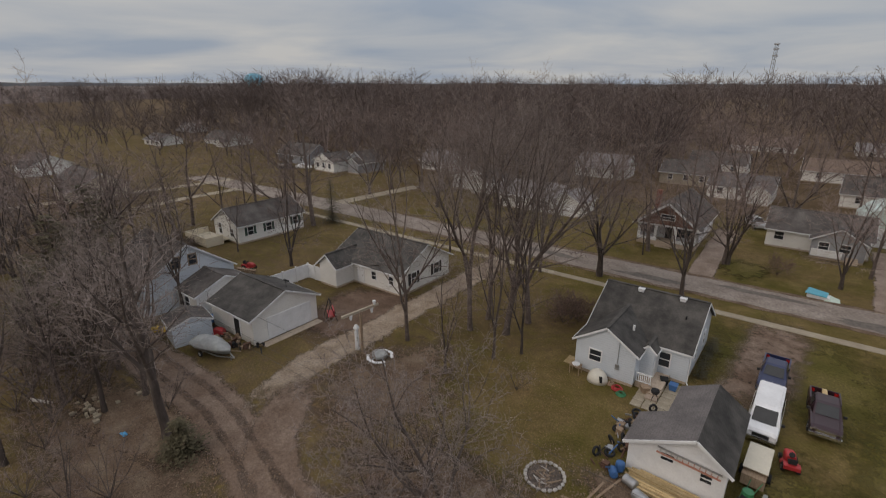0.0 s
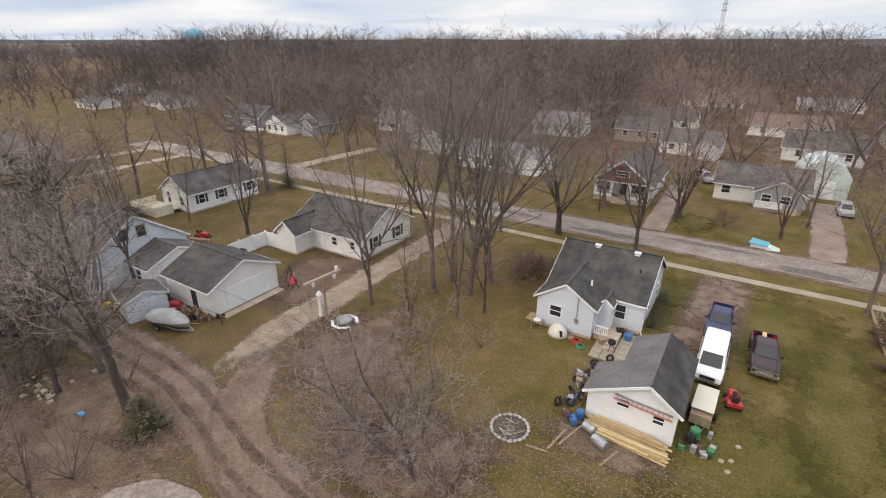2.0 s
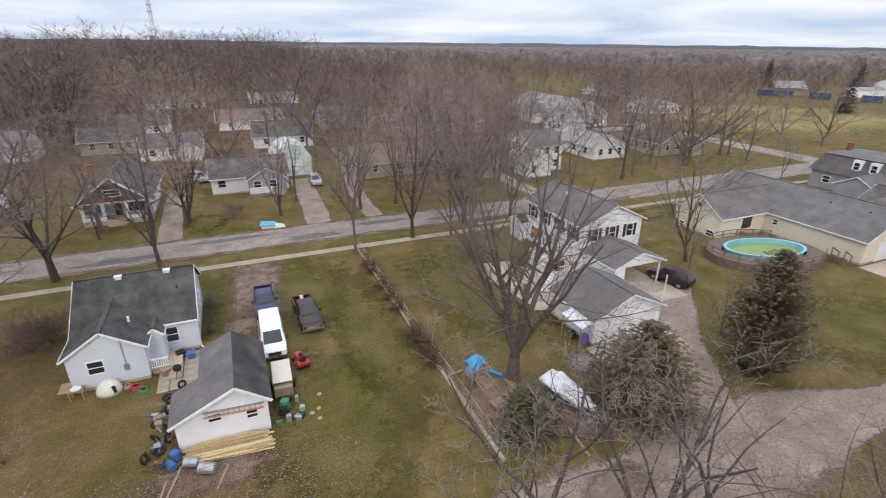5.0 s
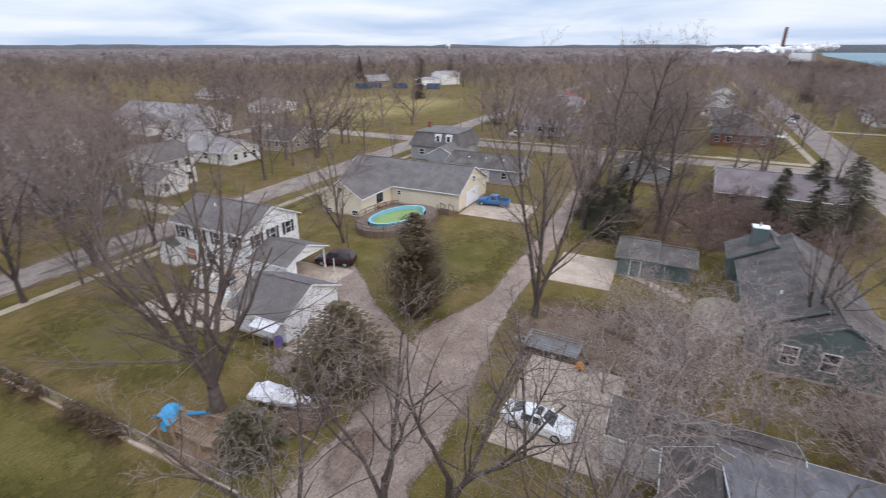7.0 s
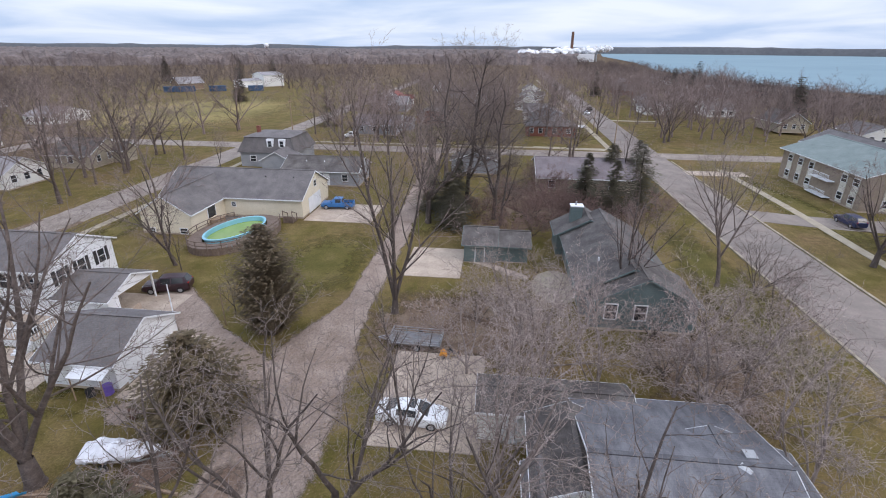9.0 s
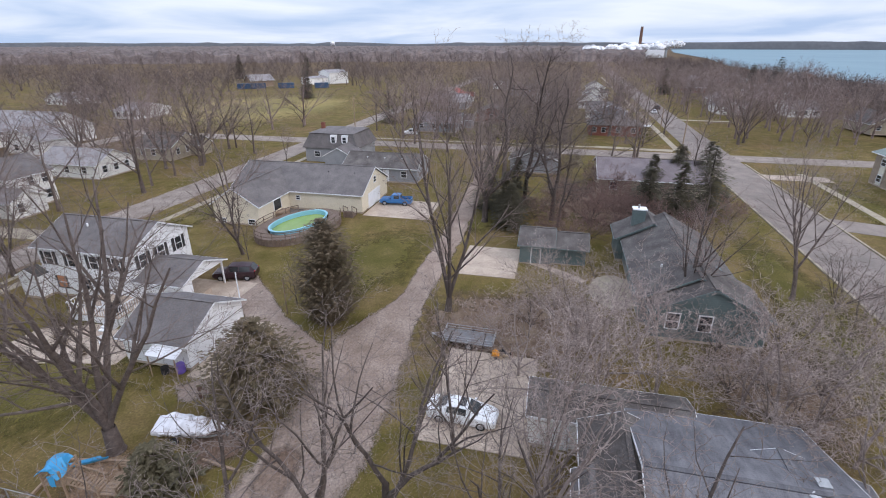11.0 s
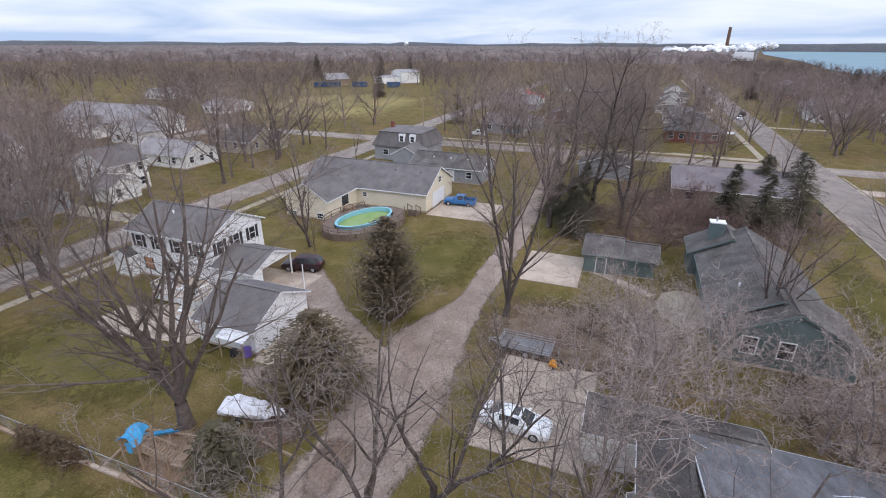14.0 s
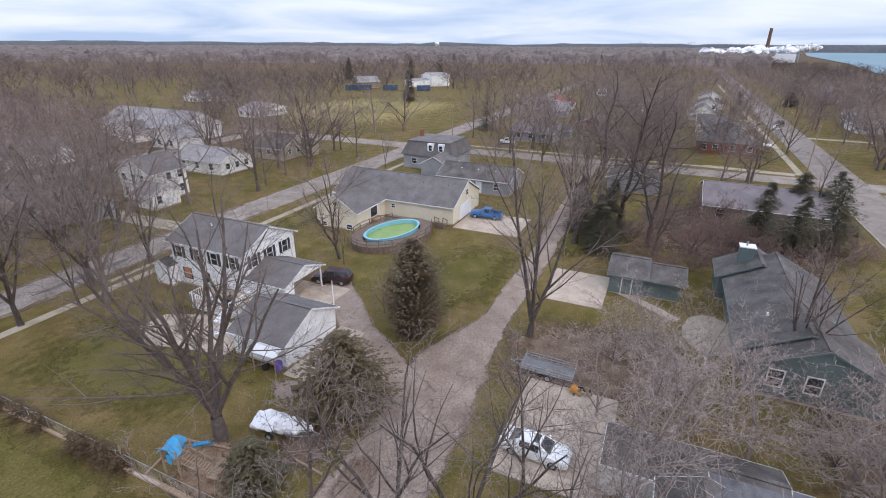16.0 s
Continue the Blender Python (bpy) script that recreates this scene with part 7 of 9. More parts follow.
def conifer_mesh(seed, H, R, rows=26, per=11, droop=0.25, card=0.55, top=0.05, dome=0.0, gap=0.35):
    rg = random.Random(seed)
    TV, TF, V, F = [], [], [], []
    add_tube(TV, TF, [Vector((0, 0, -0.1)), Vector((0, 0, H * 0.5)), Vector((0, 0, H * 0.97))], [H * 0.018, H * 0.011, 0.02], 8)
    for i in range(rows):
        f = i / (rows - 1)
        z = H * (0.05 + 0.93 * f)
        rad = R * (((1 - f ** dome) if dome else (1 - f) ** 0.75) + top) * rg.uniform(0.8, 1.12)
        for k in range(max(4, int(per * (1 - (0.25 if dome else 0.55) * f)))):
            a = rg.uniform(0, 6.283)
            L = rad * rg.uniform(0.65, 1.15)
            d = Vector((math.cos(a), math.sin(a), 0))
            s = Vector((-d.y, d.x, 0))
            n = max(2, int(L / gap))
            for m_ in range(n):
                t = (m_ + rg.uniform(0.3, 1)) / n
                c = d * L * t + Vector((0, 0, z - droop * L * t * t + rg.uniform(-0.08, 0.08)))
                w = card * rg.uniform(0.5, 1.0) * (1 - 0.4 * t)
                for u in (rg.uniform(-0.6, 0.6), rg.uniform(-1.2, 1.2)):
                    e = (d * math.cos(u) + s * math.sin(u)) * w + Vector((0, 0, rg.uniform(-0.28, 0.1) * w))
                    q = (s * math.cos(u) - d * math.sin(u)) * w * 0.3
                    b = len(V)
                    V += [tuple(c - q), tuple(c + q), tuple(c + e + q * 0.3), tuple(c + e - q * 0.3), tuple(c + e * 0.5 + Vector((0, 0, -0.05 * w)))]
                    F += [(b, b + 1, b + 4), (b + 1, b + 2, b + 4), (b + 2, b + 3, b + 4), (b + 3, b, b + 4)]
    return (TV, TF), (V, F)


def conifer(name, x, y, H, R, seed, label, material, **kw):
    t, c = conifer_mesh(seed, H, R, **kw)
    e = thing(name, label, "conifer", x, y, 0, 0, "conifers")
    for nm, vf, m in (("trunk", t, M_BARK), ("crown", c, material)):
        o = new(nm, meshed(nm, vf, m)); o.parent = e
    return e


conifer("conifer", 34.2, 18.6, 10.6, 2.9, 1, "tall columnar dull olive evergreen beside the alley", M_OLIVE, rows=54, per=36, droop=-0.6, top=0.08, dome=4.0, card=0.46)
conifer("spreading_yew", 23.6, 19.4, 6.8, 3.8, 2, "wide ragged brown green evergreen beside the alley", M_BROWNNEEDLE, gap=0.5, rows=28, per=26, droop=0.1, top=0.08, card=0.65, dome=3.2)
conifer("spruce", 14.9, 20.4, 3.6, 2.0, 3, "small grey green spruce beside the play set", M_SAGE, rows=20, per=16, droop=0.1, top=0.1, dome=2.4, card=0.75)
for x, y, hh, r in ((-56.5, 12.5, 11.5, 3.6), (-62.5, 17.5, 13, 4.0), (-49.5, 9.0, 9, 3.0)):
    conifer("pine", x, y, hh, r, 15 + int(hh), "ragged grey green pine among bare trees", M_SAGE, rows=26, per=13, droop=-0.1, top=0.15, dome=2.2, card=0.8)
conifer("conifer", -66.5, 54.7, 7.5, 2.4, 4, "dark conifer beside the street", M_NEEDLE, rows=22, per=12)
conifer("conifer", 75.0, -14.5, 7.2, 3.6, 5, "dark spruce behind the green house", M_NEEDLE, per=20, card=0.8, dome=1.7, top=0.03, rows=25, gap=0.55)
conifer("conifer", 75.4, -19.2, 8.2, 3.4, 6, "dark spruce behind the green house", M_NEEDLE, per=20, card=0.8, dome=1.7, top=0.03, rows=25, gap=0.55)
conifer("conifer", 78.0, -23.6, 10.4, 4.6, 7, "dark spruce behind the green house", M_NEEDLE, per=20, card=0.8, dome=1.7, top=0.03, rows=25, gap=0.55)
conifer("conifer", 64.0, 5.0, 6.6, 2.8, 8, "dark evergreen beside the alley", M_NEEDLE, per=20, card=0.8, dome=1.7, top=0.03, rows=25, gap=0.55)
conifer("conifer", 67.5, 6.2, 7.4, 2.9, 11, "dark evergreen beside the alley", M_NEEDLE, per=20, card=0.8, dome=1.7, top=0.03, rows=25, gap=0.55)
conifer("conifer", 71.5, 5.0, 8.6, 3.2, 12, "dark evergreen beside the alley", M_NEEDLE, per=20, card=0.8, dome=1.7, top=0.03, rows=25, gap=0.55)
for i, (x, y, hh) in enumerate(((72.3, 9.4, 9.5), (86, -16.8, 8), (91, -21.6, 9), (90, -26, 10), (94.5, -23, 8))):
    conifer("conifer", x, y, hh * 0.9, hh * 0.36, 50 + i, "dark ragged spruce beside the grey roofed house", M_NEEDLE, per=20, card=0.8, dome=1.7, top=0.03, rows=25, gap=0.55)
conifer("conifer", 156.5, 54.5, 14, 3.6, 9, "tall dark spruce beyond the cross street", M_NEEDLE, rows=30, per=12, card=0.9)
for i, (x, y, hh) in enumerate(((240, -26, 9), (282, -52, 13), (250, -90, 15), (245, -80, 16), (300, -110, 18), (200, -110, 15), (170, -95, 14), (350, 240, 17), (390, 205, 18), (160, -120, 15), (330, 150, 16), (225, 120, 15))):
    conifer("conifer", x, y, hh, hh * 0.25, 20 + i, "distant dark conifer above the bare trees", M_NEEDLE, rows=22, per=16, card=1.8)
conifer("evergreen_bush", -29.4, 10.4, 2.7, 1.35, 40, "dull green evergreen bush at the tree foot", M_SAGE, rows=16, per=18, top=0.3, dome=2.0, card=0.4)
for i, (x, y, hh, r) in enumerate(((12.0, 29.4, 1.5, 0.7), (12.0, 30.5, 1.6, 0.7), (12.0, 31.6, 1.5, 0.7), (12.1, 32.8, 1.6, 0.75), (12.0, 34.0, 1.4, 0.7), (12.1, 38.5, 1.6, 0.7), (12.1, 41.0, 1.8, 0.8), (12.0, 43.6, 1.7, 0.8), (12.1, 47.5, 1.8, 0.8), (12.1, 49.6, 1.6, 0.7))):
    conifer("hedge_shrub", x, y, hh, r, 60 + i, "rust brown clipped hedge shrub along the fence", M_HEDGE, rows=10, per=14, top=0.75, card=0.35)
# added dark shrubs that stand in for a narrow shadow at the wall's foot
for i, (x, y) in enumerate(((-4.4, 41.0), (-4.4, 43.0), (-4.4, 45.0), (-4.4, 46.6))):
    conifer("foundation_shrub", x, y, 1.3, 0.42, 80 + i, "dark shrub added as the shadow strip along the house wall", M_NEEDLE, rows=10, per=10, top=0.75, card=0.3)
conifer("round_bush", 87.0, -29.0, 1.8, 1.2, 95, "round dark bush on the street lawn", M_NEEDLE, rows=10, per=14, top=0.7, card=0.4)
for i, x in enumerate((-76.6, -75.4, -74.2, -73.0, -71.8)):
    conifer("deck_hedge", x, 32.4, 1.3, 0.8, 100 + i, "dark hedge bush beside the sun deck", M_HEDGE, rows=8, per=14, top=0.75, card=0.4)


# ---- vehicles ----
def wheel(parent, x, y, r=0.34, w=0.22):
    h = thing("wheel", "", "", x, y, r); h.pop("category", None)
    h.parent = parent
    prof = [(r * 0.62, -w / 2), (r * 0.92, -w / 2), (r, -w * 0.36), (r, w * 0.36), (r * 0.92, w / 2), (r * 0.62, w / 2)]
    n = 18
    rings = [[(q * math.cos(2 * math.pi * i / n), t, q * math.sin(2 * math.pi * i / n)) for q, t in prof] for i in range(n)]
    part("tyre", loft(B(), rings + [rings[0]], False), M_DARK, h, smooth=True)
    bm = B(); rod(bm, (0, -w * 0.4, 0), (0, w * 0.4, 0), r * 0.63, n=14); rod(bm, (0, -w * 0.47, 0), (0, w * 0.47, 0), r * 0.2, n=8)
    part("rim", bm, M_SILVER, h, "silver wheel rim")


def section(x, w, zb, belt, zr, wr):
    return [(x, -w * 0.93, zb), (x, -w, zb + 0.22), (x, -w, belt - 0.12), (x, -w * 0.96, belt), (x, -wr, zr - 0.05), (x, -wr * 0.85, zr), (x, wr * 0.85, zr), (x, wr, zr - 0.05), (x, w * 0.96, belt), (x, w, belt - 0.12), (x, w, zb + 0.22), (x, w * 0.93, zb)]


def pane(bm, q, inset=0.1, lift=0.012):
    """A pane inside a four-cornered face, lifted off it."""
    q = [Vector(p) for p in q]
    c = sum(q, Vector()) / 4
    n = (q[1] - q[0]).cross(q[3] - q[0]).normalized()
    if n.dot(c - Vector((c.x * 0.6, 0, 0.6))) < 0:
        n = -n
    f = [p.lerp(c, inset) + n * lift for p in q]
    b = [p - n * (lift + 0.03) for p in f]
    hexa(bm, b + f)


def shell(parent, st, material, glass, name="body"):
    """A car body skinned over stations, with panes: (label, first station, last station, 'side', 'top')."""
    secs = [section(*s) for s in st]
    part(name, loft(B(), secs), material, parent, smooth=False)
    for a, b, what in glass:
        A, C = secs[a], secs[b]
        if what == "side":
            for i, j in ((3, 4), (8, 7)):
                bm = B(); pane(bm, [A[i], C[i], C[j], A[j]], 0.12)
                part("side_window", bm, M_GLASSCAR, parent)
        else:
            nm = {"front": "windscreen", "rear": "rear_window", "roof": "sunroof"}[what]
            bm = B(); pane(bm, [Vector(A[4]).lerp(Vector(A[5]), 0.7), Vector(C[4]).lerp(Vector(C[5]), 0.7), Vector(C[7]).lerp(Vector(C[6]), 0.7), Vector(A[7]).lerp(Vector(A[6]), 0.7)] if what != "roof" else [Vector(A[5]).lerp(Vector(C[5]), 0.1), Vector(A[5]).lerp(Vector(C[5]), 0.85), Vector(A[6]).lerp(Vector(C[6]), 0.85), Vector(A[6]).lerp(Vector(C[6]), 0.1)], 0.06 if what != "roof" else 0.2, 0.04)
            part(nm, bm, M_GLASSCAR, parent)


def lights(parent, xf, xr, w, zf, zr):
    for s in (-1, 1):
        part("headlight", box(B(), xf - 0.12, xf + 0.02, s * w - 0.16, s * w + 0.16, zf - 0.08, zf + 0.08), M_CHROME, parent, "clear headlight")
        part("tail_light", box(B(), xr - 0.02, xr + 0.1, s * w - 0.12, s * w + 0.12, zr - 0.12, zr + 0.12), M_LAMPRED, parent, "red tail light")


def mirrors(parent, x, w, z, m):
    for s in (-1, 1):
        part("mirror", box(B(), x - 0.08, x + 0.06, s * (w + 0.1) - 0.1, s * (w + 0.1) + 0.1, z - 0.07, z + 0.09), m, parent)


def sedan(x, y, rz, material, label, L=4.9, sunroof=True):
    h = thing("car", label, "car", x, y, 0, rz)
    k = L / 4.9
    st = [(-2.45 * k, 0.74, 0.36, 0.84, 0.88, 0.6), (-2.3 * k, 0.86, 0.26, 0.95, 1.0, 0.7), (-1.75 * k, 0.92, 0.24, 1.0, 1.05, 0.74), (-1.0 * k, 0.92, 0.22, 1.0, 1.40, 0.62), (-0.2 * k, 0.92, 0.22, 0.98, 1.46, 0.62), (0.45 * k, 0.92, 0.22, 0.96, 1.41, 0.62), (1.2 * k, 0.92, 0.22, 0.94, 0.99, 0.76), (2.05 * k, 0.88, 0.24, 0.82, 0.88, 0.68), (2.35 * k, 0.82, 0.3, 0.70, 0.75, 0.6), (2.45 * k, 0.7, 0.36, 0.6, 0.64, 0.5)]
    shell(h, st, material, [(3, 4, "side"), (4, 5, "side"), (5, 6, "front"), (2, 3, "rear")] + ([(4, 5, "roof")] if sunroof else []))
    for wx in (-1.45 * k, 1.45 * k):
        for wy in (-0.82, 0.82):
            wheel(h, wx, wy)
    lights(h, 2.3 * k, -2.36 * k, 0.62, 0.66, 0.8)
    mirrors(h, 0.75 * k, 0.92, 1.0, material)
    part("number_plate", box(B(), -2.47 * k, -2.42 * k, -0.2, 0.2, 0.6, 0.7), M_WHITE, h)
    return h


def suv(x, y, rz, material, label, L=4.7, tall=1.72):
    h = thing("car", label, "car", x, y, 0, rz)
    k = L / 4.7
    st = [(-2.35 * k, 0.8, 0.4, 1.0, 1.05, 0.66), (-2.25 * k, 0.92, 0.32, 1.06, 1.12, 0.74), (-1.85 * k, 0.94, 0.3, 1.08, tall - 0.06, 0.66), (-0.6 * k, 0.94, 0.3, 1.06, tall, 0.66), (0.45 * k, 0.94, 0.3, 1.04, tall - 0.04, 0.66), (1.15 * k, 0.94, 0.3, 1.02, 1.08, 0.78), (2.1 * k, 0.9, 0.32, 0.92, 0.98, 0.72), (2.35 * k, 0.8, 0.4, 0.74, 0.8, 0.6)]
    shell(h, st, material, [(2, 3, "side"), (3, 4, "side"), (4, 5, "front"), (1, 2, "rear")])
    for wx in (-1.4 * k, 1.45 * k):
        for wy in (-0.84, 0.84):
            wheel(h, wx, wy, 0.36)
    lights(h, 2.24 * k, -2.3 * k, 0.66, 0.8, 1.0)
    mirrors(h, 0.8 * k, 0.94, 1.1, material)
    return h


def van(x, y, rz, material, label, L=5.4):
    h = thing("van", label, "van", x, y, 0, rz)
    st = [(-2.7, 0.92, 0.45, 1.1, 1.95, 0.78), (-2.6, 0.98, 0.36, 1.12, 2.05, 0.82), (-0.9, 0.99, 0.34, 1.12, 2.08, 0.83), (0.75, 0.99, 0.34, 1.12, 2.05, 0.82), (1.05, 0.99, 0.34, 1.12, 1.98, 0.8), (1.75, 0.98, 0.34, 1.12, 1.2, 0.86), (2.45, 0.95, 0.36, 1.0, 1.08, 0.82), (2.65, 0.88, 0.45, 0.86, 0.92, 0.7)]
    shell(h, st, material, [(1, 2, "side"), (2, 3, "side"), (4, 5, "front")])
    for i in range(6):
        part("roof_rib", box(B(), -2.5, 0.7, -0.62 + i * 0.25 - 0.02, -0.62 + i * 0.25 + 0.02, 2.04, 2.15), material, h)
    part("grille", box(B(), 2.6, 2.7, -0.5, 0.5, 0.62, 0.84), M_DARK, h, "dark front grille")
    part("bumper", box(B(), 2.6, 2.82, -0.9, 0.9, 0.42, 0.58), M_CHROME, h, "pale metal bumper")
    part("wiper", box(B(), 1.72, 1.78, -0.7, 0.6, 1.2, 1.24), M_DARK, h)
    for wx in (-1.7, 1.75):
        for wy in (-0.86, 0.86):
            wheel(h, wx, wy, 0.37)
    lights(h, 2.62, -2.68, 0.72, 0.76, 1.0)
    mirrors(h, 1.35, 0.99, 1.2, M_DARK)
    return h


def pickup(x, y, rz, material, label, L=5.6, load=True):
    h = thing("pickup_truck", label, "pickup truck", x, y, 0, rz)
    k = L / 5.6
    st = [(-0.95 * k, 0.94, 0.45, 1.12, 1.72, 0.7), (-0.8 * k, 0.95, 0.42, 1.12, 1.78, 0.72), (0.25 * k, 0.95, 0.42, 1.10, 1.78, 0.72), (0.5 * k, 0.95, 0.42, 1.10, 1.72, 0.72), (1.2 * k, 0.95, 0.42, 1.10, 1.16, 0.8), (2.4 * k, 0.93, 0.42, 1.02, 1.08, 0.78), (2.62 * k, 0.88, 0.45, 0.92, 0.98, 0.72), (2.7 * k, 0.8, 0.5, 0.8, 0.86, 0.66)]
    shell(h, st, material, [(1, 2, "side"), (3, 4, "front")])
    bm = B(); pane(bm, [(-0.97 * k, -0.6, 1.2), (-0.97 * k, 0.6, 1.2), (-0.97 * k, 0.55, 1.66), (-0.97 * k, -0.55, 1.66)], 0.05)
    part("rear_window", bm, M_GLASSCAR, h)
    bm = B(); box(bm, -2.75 * k, -0.98 * k, -0.9, 0.9, 0.5, 0.7)
    part("bed_floor", bm, M_DARK, h)
    for s in (-1, 1):
        bm = B(); hexa(bm, [(-2.78 * k, s * 0.84, 0.45), (-0.97 * k, s * 0.84, 0.45), (-0.97 * k, s * 0.97, 0.45), (-2.78 * k, s * 0.97, 0.45), (-2.78 * k, s * 0.84, 1.16), (-0.97 * k, s * 0.84, 1.16), (-0.97 * k, s * 0.95, 1.16), (-2.78 * k, s * 0.95, 1.16)])
        part("bed_side", bm, material, h)
    part("tailgate", box(B(), -2.84 * k, -2.76 * k, -0.84, 0.84, 0.5, 1.14), material, h)
    part("bumper", box(B(), 2.66 * k, 2.84 * k, -0.92, 0.92, 0.42, 0.62), M_CHROME, h, "chrome front bumper")
    part("bumper", box(B(), -3.0 * k, -2.84 * k, -0.9, 0.9, 0.42, 0.58), M_CHROME, h, "chrome rear bumper")
    part("grille", box(B(), 2.62 * k, 2.73 * k, -0.56, 0.56, 0.66, 0.88), M_CHROME, h, "chrome grille")
    for wx in (-1.75 * k, 1.8 * k):
        for wy in (-0.84, 0.84):
            wheel(h, wx, wy, 0.39, 0.26)
    lights(h, 2.68 * k, -2.8 * k, 0.72, 0.78, 0.9)
    mirrors(h, 0.75 * k, 0.95, 1.2, M_DARK)
    if load:
        part("loaded_board", box(B(), -2.7 * k, -1.0 * k, -0.18, 0.12, 0.95, 1.2), M_LUMBER, h, "pale board in the truck bed")
    return h


pickup(3.85, 40.2, -88, M_MAROON, "dark maroon pickup truck parked on the lawn")
van(0.5, 37.2, -91, M_CARWHITE, "white van with ribbed roof parked by the garage")
pickup(0.45, 43.8, -91, M_BLUE, "dark blue pickup truck parked on the drive", load=False)
sedan(24.9, 4.4, -93, M_CARWHITE, "white sedan with sunroof parked on concrete slab")
suv(41.2, 33.3, 106, M_MAROON, "dark maroon minivan on the curving drive")
pickup(71.2, 24.4, 96, M_BRIGHTBLUE, "bright blue pickup truck at the cream house", 5.2, load=False)
suv(135.5, 41.0, 100, M_CARWHITE, "white car parked across the cross street")
suv(73.0, -53.0, 4, M_BLUE, "blue car parked at the flats")
sedan(201.0, -35.0, 180, M_CARWHITE, "white car on the wide street", sunroof=False)
suv(214.0, -38.0, 0, M_BLACKCAR, "dark car on the wide street")
suv(12.7, 87.5, -90, M_SILVER, "pale grey car on the shed drive")
suv(-6.5, 97.0, -60, M_SILVER, "pale car behind the bungalow")
sedan(-118.0, 88.0, 20, M_CARWHITE, "white car in front of a distant house", sunroof=False)
suv(-121.0, 84.0, 20, M_BLACKCAR, "dark car in front of a distant house")


# ---- boats, trailers ----
def boat(x, y, rz, material, label, L=5.2, W=2.0, H=1.25, crumple=0.0):
    h = thing("boat", label, "boat", x, y, 0, rz)
    rings = []
    for i in range(15):
        t = i / 14
        wd = W / 2 * min(1.0, 1.25 * math.sqrt(max(0.0, 1 - t)) + 0.02) * (0.86 + 0.14 * min(1, t * 6))
        top = H * (0.82 + 0.28 * math.sin(math.pi * min(1, t * 1.05)) ** 1.5) * (1 - 0.25 * max(0, t - 0.75) * 4)
        gun = H * 0.62 + 0.12 * t
        zb = 0.42 + 0.25 * max(0, t - 0.7) * 3
        xx = -L / 2 + L * t
        s = 0.03 * math.sin(i * 2.1)
        rings.append([(xx, -wd * 0.45, zb), (xx, -wd * 0.98, gun - 0.1), (xx, -wd, gun), (xx, -wd * 0.62, gun + (top - gun) * 0.62 + s), (xx, 0, top + s), (xx, wd * 0.62, gun + (top - gun) * 0.58 - s), (xx, wd, gun), (xx, wd * 0.98, gun - 0.1), (xx, wd * 0.45, zb)])
    bm = loft(B(), rings)
    if crumple:
        bmesh.ops.subdivide_edges(bm, edges=bm.edges[:], cuts=2, use_grid_fill=True)
        for v in bm.verts:
            k = noise.noise(v.co * 1.3) + 0.6 * noise.noise(v.co * 3.1 + Vector((5, 0, 0)))
            v.co += Vector((0.5 * noise.noise(v.co * 0.9 + Vector((0, 9, 0))), k, 0.8 * k)) * crumple
    part("cover", bm, material, h, smooth=not crumple)
    bm = B()
    for s in (-1, 1):
        beam(bm, (-L / 2, s * 0.55, 0.38), (L * 0.25, s * 0.55, 0.38), 0.08); beam(bm, (L * 0.25, s * 0.55, 0.38), (L * 0.62, 0, 0.38), 0.08)
    beam(bm, (-L * 0.15, -0.9, 0.38), (-L * 0.15, 0.9, 0.38), 0.08); beam(bm, (L * 0.5, 0, 0.0), (L * 0.5, 0, 0.42), 0.08)
    part("trailer_frame", bm, M_METAL, h, "galvanised trailer frame")
    for s in (-1, 1):
        wheel(h, -L * 0.15, s * 0.95, 0.28, 0.16)
    return h


boat(19.3, 21.7, -80, M_COVER, "boat on trailer under white crumpled cover", 4.7, 1.9, 1.3, 0.22)
boat(-39.9, 18.3, 8, M_GREYCOVER, "boat on trailer under grey fitted cover", 4.4, 2.2, 1.55)

t = thing("utility_trailer", "open utility trailer with mesh sides", "trailer", 34.2, 5.6, 0, 88)
part("bed", box(B(), -2.2, 2.2, -0.95, 0.95, 0.5, 0.58), mat("grey trailer floor", [(0.14, 0.14, 0.145), (0.22, 0.22, 0.225)], 1.5, 0.8, fine=0.15), t)
for a in (((-2.2, -0.95), (2.2, -0.95)), ((-2.2, 0.95), (2.2, 0.95)), ((-2.2, -0.95), (-2.2, 0.95)), ((2.2, -0.95), (2.2, 0.95))):
    bm = B()
    for z in (0.62, 0.85, 1.1):
        beam(bm, (*a[0], z), (*a[1], z), 0.05)
    for k in range(5):
        q = [a[0][i] + (a[1][i] - a[0][i]) * k / 4 for i in (0, 1)]
        beam(bm, (*q, 0.5), (*q, 1.12), 0.05)
    part("side_rail", bm, M_METAL, t)
for s in (-1, 1):
    wheel(t, -0.2, s * 1.08, 0.33, 0.2)
bm = B(); beam(bm, (2.2, 0.5, 0.5), (3.4, 0, 0.45), 0.08); beam(bm, (2.2, -0.5, 0.5), (3.4, 0, 0.45), 0.08); beam(bm, (3.3, 0, 0), (3.3, 0, 0.5), 0.06)
part("drawbar", bm, M_METAL, t)

